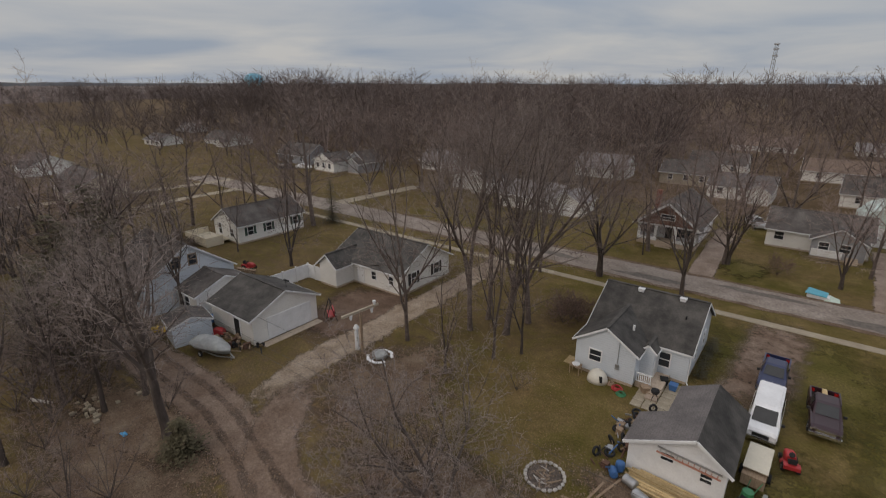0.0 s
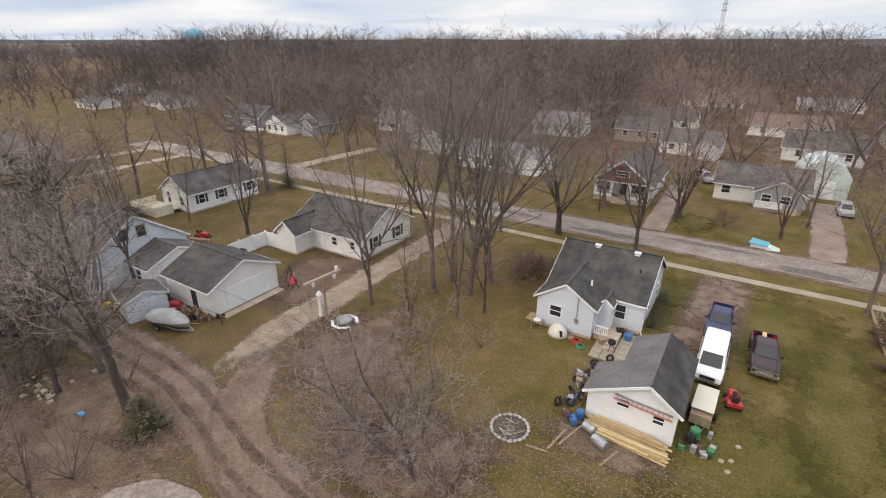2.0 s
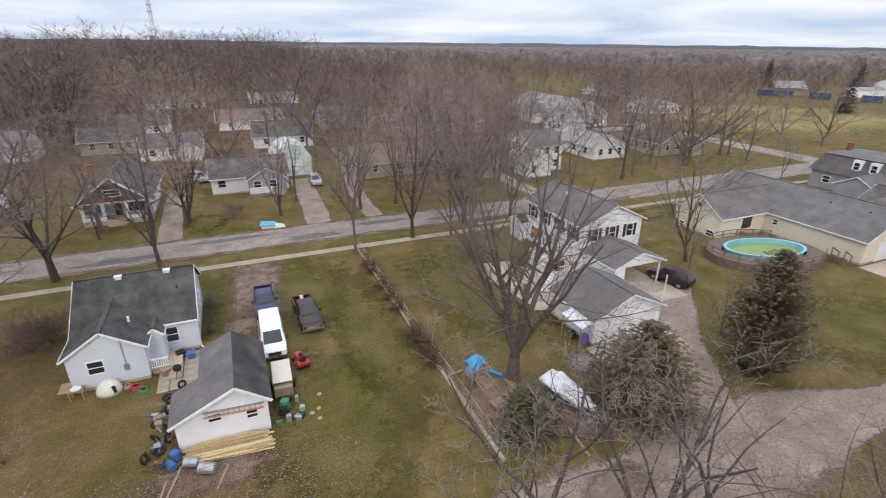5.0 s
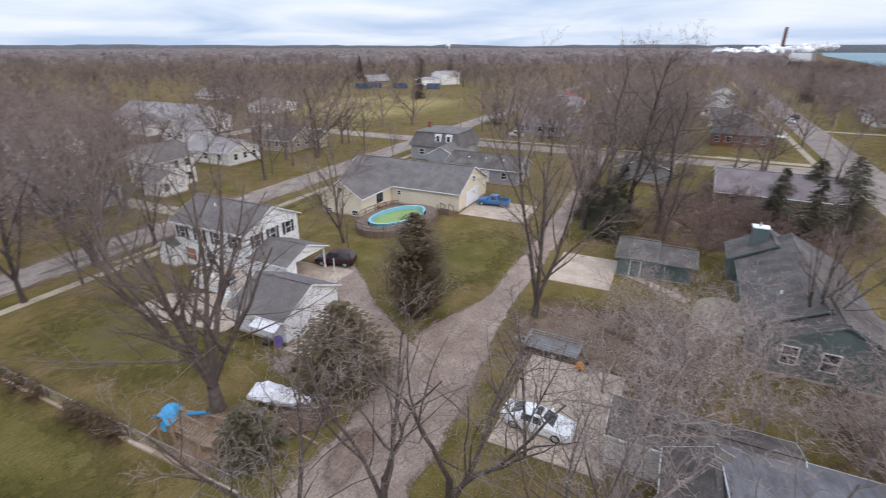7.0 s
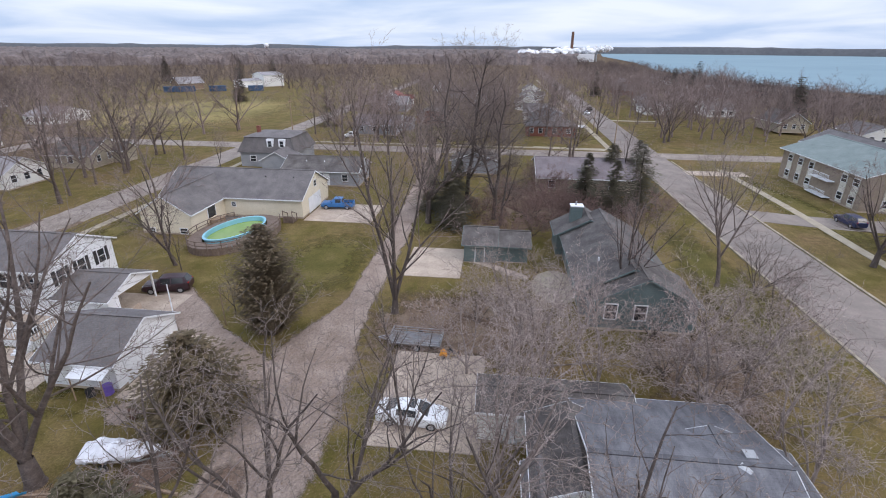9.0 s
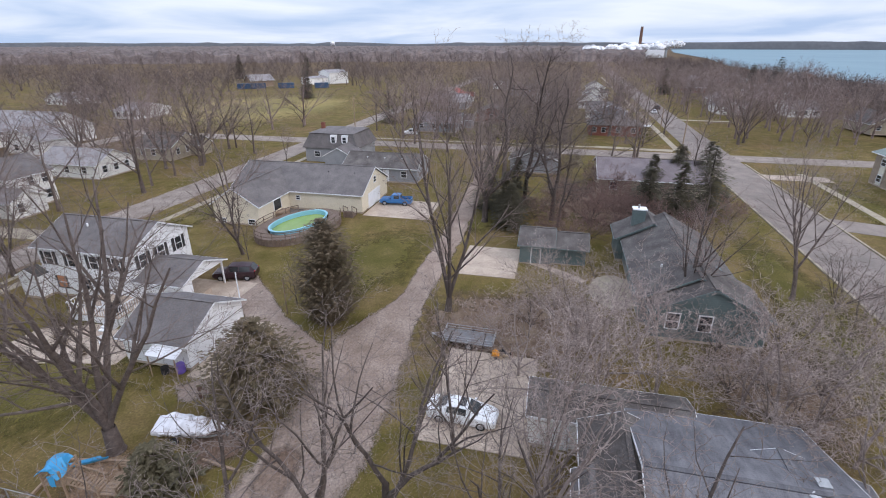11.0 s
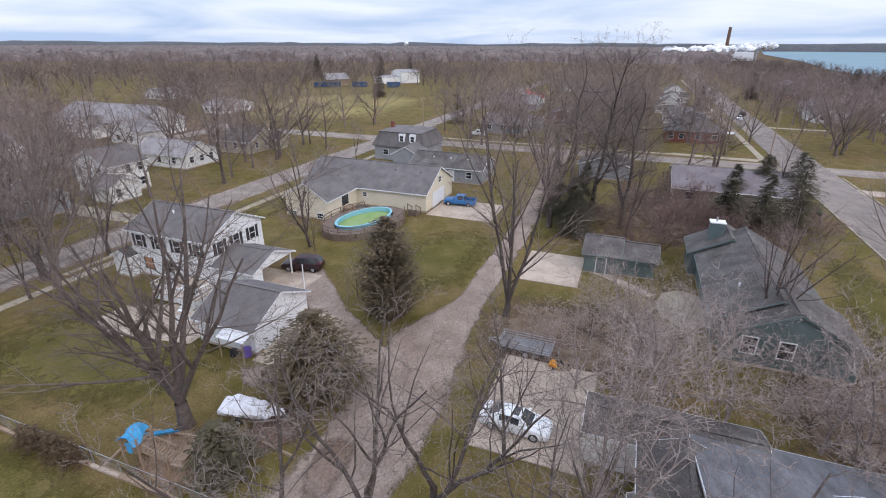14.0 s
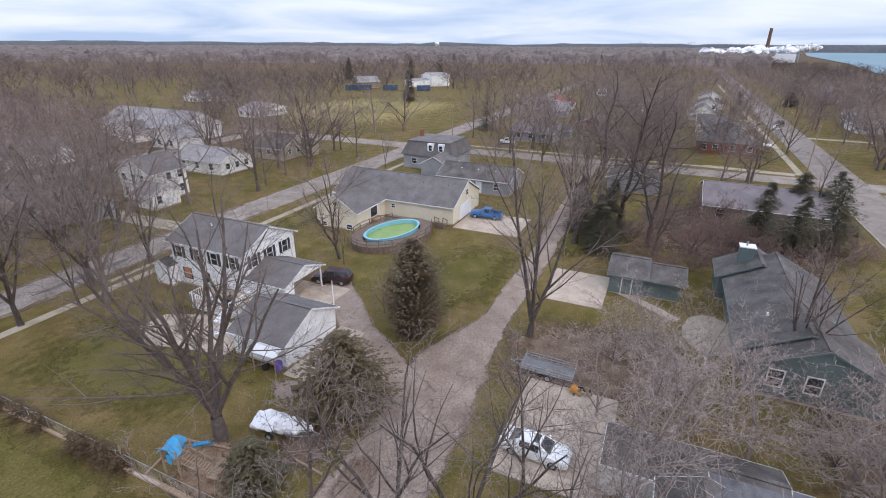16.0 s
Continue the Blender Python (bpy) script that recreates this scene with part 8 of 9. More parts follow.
t = thing("box_trailer", "old low trailer with pale sheet lid", "trailer", 0.62, 31.0, 0, -92)
part("box", box(B(), -1.7, 1.6, -0.62, 0.62, 0.45, 1.15), M_WOODG, t)
bm = B(); hexa(bm, [(-1.75, -0.66, 1.2), (1.2, -0.66, 1.34), (1.2, 0.66, 1.34), (-1.75, 0.66, 1.2), (-1.75, -0.66, 1.25), (1.2, -0.66, 1.4), (1.2, 0.66, 1.4), (-1.75, 0.66, 1.25)])
part("lid", bm, paint("cream sheet", (0.66, 0.61, 0.5), 0.6), t, "pale cream sheet lid")
for s in (-1, 1):
    wheel(t, 0, s * 0.76, 0.3, 0.18)


def riding_mower(x, y, rz, material, label):
    h = thing("riding_mower", label, "lawn mower", x, y, 0, rz)
    bm = B(); loft(bm, [[(a, -w, 0.3), (a, -w, z), (a, -w * 0.7, z + 0.1), (a, w * 0.7, z + 0.1), (a, w, z), (a, w, 0.3)] for a, w, z in ((-0.1, 0.28, 0.72), (0.5, 0.3, 0.75), (0.85, 0.26, 0.62))])
    part("hood", bm, material, h)
    bm = B(); loft(bm, [[(a, -0.45, 0.35), (a, -0.45, z), (a, 0.45, z), (a, 0.45, 0.35)] for a, z in ((-0.85, 0.6), (-0.5, 0.66), (-0.1, 0.45))])
    part("rear_fender", bm, material, h)
    bm = B(); box(bm, -0.65, -0.25, -0.22, 0.22, 0.66, 0.76); box(bm, -0.72, -0.62, -0.22, 0.22, 0.7, 1.05)
    part("seat", bm, M_DARK, h, "black seat")
    bm = B(); rod(bm, (0.0, 0, 0.75), (-0.1, 0, 0.98), 0.02); rod(bm, (-0.1, 0, 0.97), (-0.13, 0, 1.0), 0.17, n=14)
    part("steering_wheel", bm, M_DARK, h)
    part("cutting_deck", rod(B(), (0.05, 0, 0.14), (0.05, 0, 0.28), 0.52, 0.48, 16), material, h)
    for wx, wr in ((-0.5, 0.26), (0.68, 0.18)):
        for s in (-1, 1):
            wheel(h, wx, s * 0.42, wr, 0.18)


riding_mower(2.25, 33.4, 100, M_RED, "red riding lawn mower on the grass")
riding_mower(-57.0, 32.4, 20, M_RED, "red riding mower on the back lawn")
riding_mower(-43.0, 20.2, 30, M_RED, "red machine beside the boat")
h = thing("firewood_heap", "heap of split logs under a torn orange sheet", "wood pile", 32.8, 2.4, 0)
rl = random.Random(9)
for k in range(22):
    a, r = rl.uniform(0, 6.283), rl.uniform(0, 0.75)
    o = part("log", rod(B(), (-0.3, 0, 0), (0.3, 0, 0), rl.uniform(0.06, 0.11), n=7), rl.choice((M_WOODG, M_RUST, M_LUMBER, M_DARK)), h)
    o.matrix_basis = pose(r * math.cos(a), r * math.sin(a), 0.12 + 0.45 * (1 - r) * rl.random(), 0, rl.uniform(-25, 25), rl.uniform(0, 180))
bm = B(); loft(bm, [[(-0.5 + 0.25 * i, 0.35, 0.3 + 0.2 * math.sin(i * 1.3)), (-0.5 + 0.25 * i, 0.7, 0.55 + 0.12 * math.sin(i * 2.1)), (-0.45 + 0.25 * i, 1.0, 0.3), (-0.45 + 0.25 * i, 1.0, 0.27), (-0.5 + 0.25 * i, 0.4, 0.2)] for i in range(4)])
part("sheet", bm, M_ORANGE, h, "orange plastic sheet")

# green machine by the garage
h = thing("garden_tiller", "green garden tiller among scrap beside the garage", "tiller", 0.5, 28.4, 0, 75)
part("drum", rod(B(), (-0.1, 0, 0.35), (-0.1, 0, 0.95), 0.36, 0.3, 14), M_GREENP, h)
part("engine", box(B(), -0.7, -0.2, -0.2, 0.2, 0.3, 0.75), M_DARK, h)
bm = B(); rod(bm, (0.1, 0.2, 0.7), (1.1, 0.3, 1.0), 0.025); rod(bm, (0.1, -0.2, 0.7), (1.1, -0.3, 1.0), 0.025)
part("handle", bm, M_GREENP, h)
for s in (-1, 1):
    wheel(h, -0.4, s * 0.35, 0.22, 0.12)

# ---- round the pale house and its garage ----
f = thing("fire_pit", "round fire pit ringed with pale stones", "fire pit", -9.7, 23.1, 0)
rs = random.Random(4)
part("ash_bed", rod(B(), (0, 0, 0.005), (0, 0, 0.06), 1.12, 1.0, 24), M_ASH, f, "black ash and charred bits")
for k in range(22):
    a = 6.283 * k / 22
    bm = B(); bmesh.ops.create_icosphere(bm, subdivisions=1, radius=1.0)
    for v in bm.verts:
        v.co = Vector((v.co.x * 0.13, v.co.y * 0.18, v.co.z * 0.12)) * rs.uniform(0.85, 1.15)
    o = part("stone", bm, M_STONE, f); o.matrix_basis = pose(1.2 * math.cos(a), 1.2 * math.sin(a), 0.1, 0, 0, math.degrees(a))
for k in range(18):
    a = rs.uniform(0, 6.28); r = rs.uniform(0.1, 0.85)
    bm = B(); rod(bm, (-0.12 - 0.02 * k, 0, 0), (0.12 + 0.015 * k, 0, 0.05), 0.03 + 0.03 * (k % 3) / 2, 0.03, 7)
    o = part("log", bm, M_WOODG if k % 3 else M_STONE, f); o.matrix_basis = pose(r * math.cos(a), r * math.sin(a), 0.13, 0, rs.uniform(-14, 14), rs.uniform(0, 180))

l = thing("lumber_pile", "stack of long yellow boards against the garage", "lumber pile", -2.9, 26.1, 0, -3)
bd = bpy.data.meshes.new("board")
bm = B(); box(bm, -2.2, 2.2, -0.07, 0.07, 0, 0.045); bm.to_mesh(bd); bm.free(); bd.materials.append(M_LUMBER)
for k in range(34):
    row, lay = k % 9, k // 9
    o = new("board", bd); o.parent = l
    o.matrix_basis = pose(rs.uniform(-0.35, 0.45) - 0.1 * lay, 0.62 - row * 0.165 + rs.uniform(-0.03, 0.03), 0.05 + lay * 0.07 + (0.12 if row < 4 else 0), rs.uniform(-4, 4), rs.uniform(-0.5, 0.5), rs.uniform(-2.5, 2.5)) @ Matrix.Diagonal((rs.uniform(0.75, 1.1), 1, 1, 1))
bd_old = bd.copy(); bd_old.materials.clear(); bd_old.materials.append(M_WOODG)
l2 = thing("loose_boards", "loose old boards lying in the grass", "boards", 0, 0, 0)
for (x, y, a, s) in ((-6.2, 24.6, 74, 0.55), (-3.6, 24.0, 70, 0.4), (-6.8, 23.8, 80, 0.5), (-7.6, 22.4, 8, 0.3)):
    o = new("board", bd_old); o.parent = l2; o.matrix_basis = pose(x, y, 0.02, 0, 0, a) @ Matrix.Diagonal((s, 1, 1, 1))

M_FADED = paint("faded orange", (0.50, 0.23, 0.17), 0.6)
ld = thing("ladder", "orange and grey ladder hung on the garage wall", "ladder", -2.6, 26.86, 2.28, 0)
for z in (-0.18, 0.18):
    part("rail", box(B(), -1.75, 1.75, -0.05, 0.03, z - 0.04 , z + 0.04), M_FADED if z < 0 else M_METAL, ld).matrix_basis = pose(0, 0, 0, 0, 4, 0)
for k in range(11):
    x = -1.55 + k * 0.31
    part("rung", box(B(), x - 0.02, x + 0.02, -0.03, 0.02, -0.17, 0.17), M_FADED if k > 3 else M_METAL, ld).matrix_basis = pose(0, 0, 0, 0, 4, 0)


def drum(x, y, r, hh, material, label, cat="barrel", lying=None, name="barrel"):
    h = thing(name, label, cat, x, y, r if lying is not None else 0, lying or 0)
    if lying is not None:
        h.matrix_basis = pose(x, y, r, 90, 0, lying) @ pose(0, 0, -hh / 2)
    rings = [[(q * math.cos(a), q * math.sin(a), z) for a in [6.283 * i / 16 for i in range(16)]] for q, z in ((r * 0.94, 0), (r, 0.03), (r, hh * 0.33), (r * 1.04, hh * 0.35), (r, hh * 0.37), (r, hh * 0.66), (r * 1.04, hh * 0.68), (r, hh * 0.7), (r, hh - 0.03), (r * 0.94, hh))]
    part("body", loft(B(), rings), material, h)
    part("lid", rod(B(), (0, 0, hh), (0, 0, hh + 0.03), r * 0.8, n=14), material, h)
    return h


drum(-6.2, 26.5, 0.28, 0.6, M_BLUEBARREL, "blue plastic barrel beside the garage")
drum(-6.4, 25.8, 0.26, 0.6, M_BLUEBARREL, "small blue barrel lying by the garage", lying=30)
drum(-5.3, 25.6, 0.3, 0.8, M_METAL, "lying dull metal drum", lying=70)
drum(-4.4, 24.7, 0.33, 0.95, M_METAL, "lying dull metal drum in leaves", lying=65)
drum(22.9, 23.7, 0.3, 0.85, M_RUST, "rusty black burn barrel on ash patch")
drum(25.0, 27.3, 0.36, 0.8, M_PURPLE, "purple plastic tub under the lean-to", "tub", name="tub")
drum(24.6, 28.4, 0.3, 0.6, M_DARK, "dark bin under the lean-to", "bin", name="bin")


def wheel_scrap(x, y, z, r, tilt, rz, label):
    h = thing("old_tyre", label, "tyre", group="old tyres")
    h.matrix_basis = pose(x, y, z, tilt, 0, rz)
    n = 18
    rings = [[((r + 0.09 * math.cos(b)) * math.cos(6.283 * i / n), (r + 0.09 * math.cos(b)) * math.sin(6.283 * i / n), 0.09 * math.sin(b)) for b in [6.283 * j / 8 for j in range(8)]] for i in range(n)]
    part("tyre", loft(B(), rings + [rings[0]], False), M_DARK, h, smooth=True)


for (x, y, z, r, tl, rz) in ((-6.5, 30.4, 0.35, 0.26, 75, 20), (-6.9, 29.2, 0.35, 0.28, 70, 100), (-6.7, 28.3, 0.3, 0.26, 60, 60), (-7.2, 27.5, 0.12, 0.28, 8, 0), (-7.5, 28.6, 0.32, 0.25, 70, 140), (-7.9, 26.9, 0.32, 0.26, 72, 70), (-7.0, 31.1, 0.33, 0.26, 72, 95), (-6.9, 32.0, 0.33, 0.28, 66, 80), (-7.1, 32.9, 0.14, 0.27, 10, 0), (-6.2, 33.8, 0.33, 0.25, 74, 40), (-7.6, 30.2, 0.12, 0.27, 6, 0)):
    wheel_scrap(x, y, z, r, tl, rz, "old worn tyre leaning by the garage")
h = thing("scrap_pile", "tangled scrap metal and junk beside the garage", "scrap")
for k in range(44):
    x, y = rs.uniform(-7.8, -6.4), rs.uniform(25.7, 32.6)
    bm = B()
    if k % 3:
        beam(bm, (x, y, rs.uniform(0, 0.2)), (x + rs.uniform(-0.7, 0.7), y + rs.uniform(-0.7, 0.7), rs.uniform(0.2, 0.9)), rs.uniform(0.04, 0.1))
    else:
        hexa(bm, [(x + a * rs.uniform(0.15, 0.3), y + b * rs.uniform(0.15, 0.3), z) for z in (0.0, rs.uniform(0.2, 0.5)) for a, b in ((-1, -1), (1, -1), (1, 1), (-1, 1))])
    part("scrap_piece", bm, rs.choice((M_METAL, M_RUST, M_DARK, M_WOODG, M_BLUEBARREL)), h)
h = thing("scrap_pile", "scrap and pots beside the low trailer", "scrap")
for k in range(12):
    x, y = rs.uniform(-0.4, 1.6), rs.uniform(27.0, 29.4)
    bm = B(); hexa(bm, [(x + a * rs.uniform(0.08, 0.22), y + b * rs.uniform(0.08, 0.22), z) for z in (0.0, rs.uniform(0.15, 0.45)) for a, b in ((-1, -1), (1, -1), (1, 1), (-1, 1))])
    part("scrap_piece", bm, rs.choice((M_RUST, M_DARK, M_GREENP, M_METAL)), h)

h = thing("storage_dome", "white fibreglass dome leaning on the house wall", "dome", -11.0, 35.3, 0.0, 0)
rings = [[(0.85 * math.cos(a) * math.cos(b) , 0.75 * math.sin(a) * math.cos(b), 1.05 * math.sin(b)) for a in [6.283 * i / 20 for i in range(20)]] for b in (0, 0.3, 0.6, 0.9, 1.2, 1.5)]
part("shell", loft(B(), rings), paint("cream fibreglass", (0.68, 0.65, 0.57), 0.5), h, smooth=True)
bm = B(); hexa(bm, [(0.42, -0.66, 0.3), (0.58, -0.56, 0.3), (0.5, -0.45, 0.75), (0.3, -0.58, 0.8), (0.46, -0.72, 0.3), (0.62, -0.62, 0.3), (0.54, -0.51, 0.75), (0.34, -0.64, 0.8)])
part("slot", bm, M_DARK, h, "dark slot opening")
h = thing("side_table", "small wooden table with round white basin", "table", -12.9, 35.3, 0, 0)
part("tabletop", box(B(), -0.45, 0.45, -0.35, 0.35, 0.72, 0.78), M_WOODG, h)
for a in (-0.4, 0.4):
    for b in (-0.3, 0.3):
        part("leg", box(B(), a - 0.03, a + 0.03, b - 0.03, b + 0.03, 0, 0.72), M_WOODG, h)
part("basin", rod(B(), (0, 0, 0.78), (0, 0, 0.88), 0.28, 0.34, 16), M_WHITE, h, "round white basin")
h = thing("charcoal_grill", "black kettle grill on the patio", "grill", -6.5, 35.2, 0.05, 0)
rings = [[(q * math.cos(6.283 * i / 14), q * math.sin(6.283 * i / 14), z) for i in range(14)] for q, z in ((0.12, 0.6), (0.28, 0.72), (0.32, 0.86), (0.28, 1.0), (0.1, 1.1))]
part("kettle", loft(B(), rings), M_DARK, h)
for k in range(3):
    a = 2.1 * k
    part("leg", rod(B(), (0.12 * math.cos(a), 0.12 * math.sin(a), 0.62), (0.32 * math.cos(a), 0.32 * math.sin(a), 0), 0.02), M_DARK, h)
for (x, y, m, lab, s) in ((-9.3, 35.1, M_RED, "red plastic sled on the lawn", 0.42), (-8.8, 34.5, M_GREENP, "coiled green garden hose", 0.36), (-9.9, 35.4, M_WOODG, "grey bucket beside the dome", 0.28)):
    h = thing("garden_item", lab, "garden item", x, y, 0)
    for k in range(3):
        n = 14
        rings = [[((s * (1 - 0.2 * k) + 0.05 * math.cos(b)) * math.cos(6.283 * i / n), (s * (1 - 0.2 * k) + 0.05 * math.cos(b)) * math.sin(6.283 * i / n), 0.06 + 0.07 * k + 0.05 * math.sin(b)) for b in [6.283 * j / 6 for j in range(6)]] for i in range(n)]
        part("coil", loft(B(), rings + [rings[0]], False), m, h)
for i, (x, y, m) in enumerate(((-5.7, 37.6, M_BLUEBARREL), (-6.5, 38.0, M_DARK), (-7.4, 35.9, M_WOODG))):
    h = thing("storage_tub", ("blue", "black", "grey")[i] + " tub beside the porch steps", "tub", x, y, 0, 20 * i)
    bm = B(); hexa(bm, [(-0.22, -0.22, 0), (0.22, -0.22, 0), (0.22, 0.22, 0), (-0.22, 0.22, 0), (-0.3, -0.3, 0.55), (0.3, -0.3, 0.55), (0.3, 0.3, 0.55), (-0.3, 0.3, 0.55)])
    part("body", bm, m, h); part("lid", box(B(), -0.32, 0.32, -0.32, 0.32, 0.55, 0.6), m, h)
for i, (x, y) in enumerate(((2.5, 26.7), (2.1, 27.4), (2.9, 29.2), (2.6, 27.7))):
    bm = B(); slab(bm, [(0.15 * math.cos(a) * (1 + 0.3 * math.sin(a * 2 + i)), 0.17 * math.sin(a), 0.06) for a in [6.283 * k / 8 for k in range(8)]], 0.08)
    o = part("stepping_stone", bm, M_WALK, None); o.matrix_basis = pose(x, y, 0, 0, 0, 40 * i)
    lone(o, "flat pale stone lying in the grass", "stone", "loose stones")
h = thing("curb_pile", "blue and white sheets dumped beside the kerb", "pile", 3.4, 67.0, 0, -4)
bm = B(); hexa(bm, [(-1.5, -0.6, 0), (0.6, -0.6, 0), (0.6, 0.6, 0), (-1.5, 0.6, 0), (-1.5, -0.6, 0.5), (0.6, -0.7, 0.35), (0.6, 0.6, 0.35), (-1.5, 0.6, 0.6)])
part("mattress", bm, M_WHITE, h)
bm = B(); hexa(bm, [(-1.7, -0.8, 0.52), (0.3, -0.8, 0.40), (0.4, 0.8, 0.44), (-1.5, 0.8, 0.68), (-1.7, -0.8, 0.6), (0.3, -0.8, 0.48), (0.4, 0.8, 0.52), (-1.5, 0.8, 0.76)])
part("sheet", bm, M_CYAN, h, "turquoise blue sheet")
bm = B(); hexa(bm, [(0.2, -0.9, 0.03), (1.6, -0.6, 0.02), (1.5, 0.6, 0.02), (0.3, 0.5, 0.36), (0.2, -0.9, 0.1), (1.6, -0.6, 0.07), (1.5, 0.6, 0.07), (0.3, 0.5, 0.44)])
part("sheet", bm, paint("pale mint sheet", (0.55, 0.68, 0.6), 0.6), h, "pale mint sheet")

# ---- yard with the pole, west side ----
h = thing("utility_pole", "old wooden T pole with white lamps", "pole", -29.4, 26.5, 0, 0)
part("post", rod(B(), (0, 0, 0), (0, 0, 4.3), 0.12, 0.1, 10), M_WOODG, h)
bm = B(); beam(bm, (-0.3, -1.9, 4.2), (0.3, 1.9, 4.3), 0.18, 0.22)
part("crossarm", bm, paint("pale weathered timber", (0.45, 0.38, 0.30), 0.8), h)
for s, z in ((-1.0, 3.9), (1.2, 3.9), (1.5, 4.5)):
    bm = B(); rod(bm, (s * 0.15, s, z - 0.2), (s * 0.15, s, z + 0.25), 0.1, 0.16, 10)
    part("lamp", bm, M_WHITE, h, "white lamp head")
h = thing("wrapped_post", "short post wrapped in white plastic", "post", -30.3, 26.7, 0)
part("post", rod(B(), (0, 0, 0), (0, 0, 2.2), 0.2, 0.17, 10), M_WHITE, h); part("cap", rod(B(), (0, 0, 2.2), (0, 0, 2.5), 0.3, 0.12, 10), M_WHITE, h)
h = thing("picnic_table", "octagonal picnic table with pale covered top", "table", -27.3, 26.6, 0)
rings = [[(q * math.cos(0.785 * i + 0.4) * (1 + 0.05 * math.sin(i * 2.2)), q * math.sin(0.785 * i + 0.4), z + 0.03 * math.sin(i * 1.9)) for i in range(8)] for q, z in ((0.7, 0.5), (0.74, 0.74), (0.55, 0.82), (0.2, 0.86))]
part("tabletop", loft(B(), rings), M_GREYCOVER, h, "pale grey blue draped top")
for k in range(8):
    a, b = 0.785 * k + 0.4, 0.785 * (k + 1) + 0.4
    if k % 4 != 3:
        bm = B(); beam(bm, (1.12 * math.cos(a), 1.12 * math.sin(a), 0.43), (1.12 * math.cos(b), 1.12 * math.sin(b), 0.43), 0.26, 0.05)
        part("bench", bm, M_WHITE, h, "white bench board")
    if k % 2:
        bm = B(); beam(bm, (0.3 * math.cos(a), 0.3 * math.sin(a), 0.6), (1.15 * math.cos(a), 1.15 * math.sin(a), 0), 0.08); part("leg", bm, M_METAL, h)
h = thing("garden_swing", "red seated garden swing beside the garage", "swing", -37.2, 29.4, 0, -35)
for s in (-0.9, 0.9):
    bm = B(); beam(bm, (s, -0.6, 0), (s, 0, 1.9), 0.06); beam(bm, (s, 0.6, 0), (s, 0, 1.9), 0.06)
    part("frame", bm, M_DARK, h)
part("top_bar", box(B(), -0.95, 0.95, -0.03, 0.03, 1.87, 1.95), M_DARK, h)
part("seat", box(B(), -0.8, 0.8, -0.3, 0.25, 0.45, 0.58), M_RED, h, "red seat cushion"); part("backrest", box(B(), -0.8, 0.8, 0.25, 0.38, 0.5, 1.1), M_RED, h, "red back cushion")
h = thing("scrap_pile", "heap of junk along the garage wall", "scrap")
for k in range(40):
    x, y = rs.uniform(-42.3, -37.0), rs.uniform(19.3, 21.0)
    if x > -38: y += 0.8
    bm = B(); w = rs.uniform(0.1, 0.28)
    if k % 2:
        beam(bm, (x, y, rs.uniform(0.05, 0.3)), (x + rs.uniform(-1, 1), y + rs.uniform(-0.7, 0.7), rs.uniform(0.1, 0.8)), rs.uniform(0.05, 0.14), rs.uniform(0.03, 0.1))
    else:
        hexa(bm, [(x + a * w * rs.uniform(0.5, 1.1), y + b * w * rs.uniform(0.5, 1.1), z) for z in (0.0, rs.uniform(0.15, 0.6)) for a, b in ((-1, -1), (1, -1), (1, 1), (-1, 1))])
    part("scrap_piece", bm, rs.choice((M_RUST, M_DARK, M_WOODG, M_WOODG, M_WOODG, M_DARK)), h)
h = thing("scrap_pile", "bright yellow and blue junk by the old house", "scrap")
for (x, y, w, m) in ((-48.6, 17.0, 0.35, M_YELLOW), (-47.9, 17.6, 0.3, M_YELLOW), (-46.3, 21.6, 0.55, M_BLUEBARREL), (-45.7, 22.3, 0.4, M_BLUEBARREL), (-47.2, 19.4, 0.3, M_RUST), (-48.0, 20.1, 0.35, M_WHITE)):
    bm = B(); hexa(bm, [(x + a * w * rs.uniform(0.6, 1), y + b * w * rs.uniform(0.6, 1), z) for z in (0.0, w * 1.2) for a, b in ((-1, -1), (1, -1), (1, 1), (-1, 1))])
    part("scrap_piece", bm, m, h)
h = thing("wood_stack", "stacked split logs behind the old house", "wood stack", -55.5, 31.0, 0, 20)
for k in range(30):
    part("log", rod(B(), (-1.4 + 0.28 * (k % 10) + 0.1 * (k // 10), -0.25, 0.14 + 0.25 * (k // 10)), (-1.4 + 0.28 * (k % 10) + 0.1 * (k // 10), 0.25, 0.14 + 0.25 * (k // 10)), 0.12, n=7), M_WOODG, h)
for (cx_, cy_, num, sp, m, lab, nm) in ((-24.1, 20.2, 46, 1.3, M_PALETWIG, "brush pile of cut pale branches", "brush_pile"), (-39.6, 8.6, 26, 1.6, M_WALK, "scattered pale rubble in leaf litter", "rubble_pile"), (20.5, 18.0, 20, 1.4, M_TWIG, "brush pile of cut branches beside the alley", "brush_pile")):
    h = thing(nm, lab, nm.replace("_", " "))
    for k in range(num):
        x, y = cx_ + rs.gauss(0, sp * 0.5), cy_ + rs.gauss(0, sp * 0.5)
        bm = B()
        if nm == "brush_pile":
            rod(bm, (x, y, rs.uniform(0.02, 0.3)), (x + rs.uniform(-1, 1), y + rs.uniform(-1, 1), rs.uniform(0.05, 0.7)), 0.03, 0.01, 5)
            part("branch", bm, m, h)
        else:
            w = rs.uniform(0.08, 0.22)
            hexa(bm, [(x + a * w * rs.uniform(0.6, 1), y + b * w * rs.uniform(0.6, 1), z) for z in (0.0, w) for a, b in ((-1, -1), (1, -1), (1, 1), (-1, 1))])
            part("rubble_stone", bm, m, h)
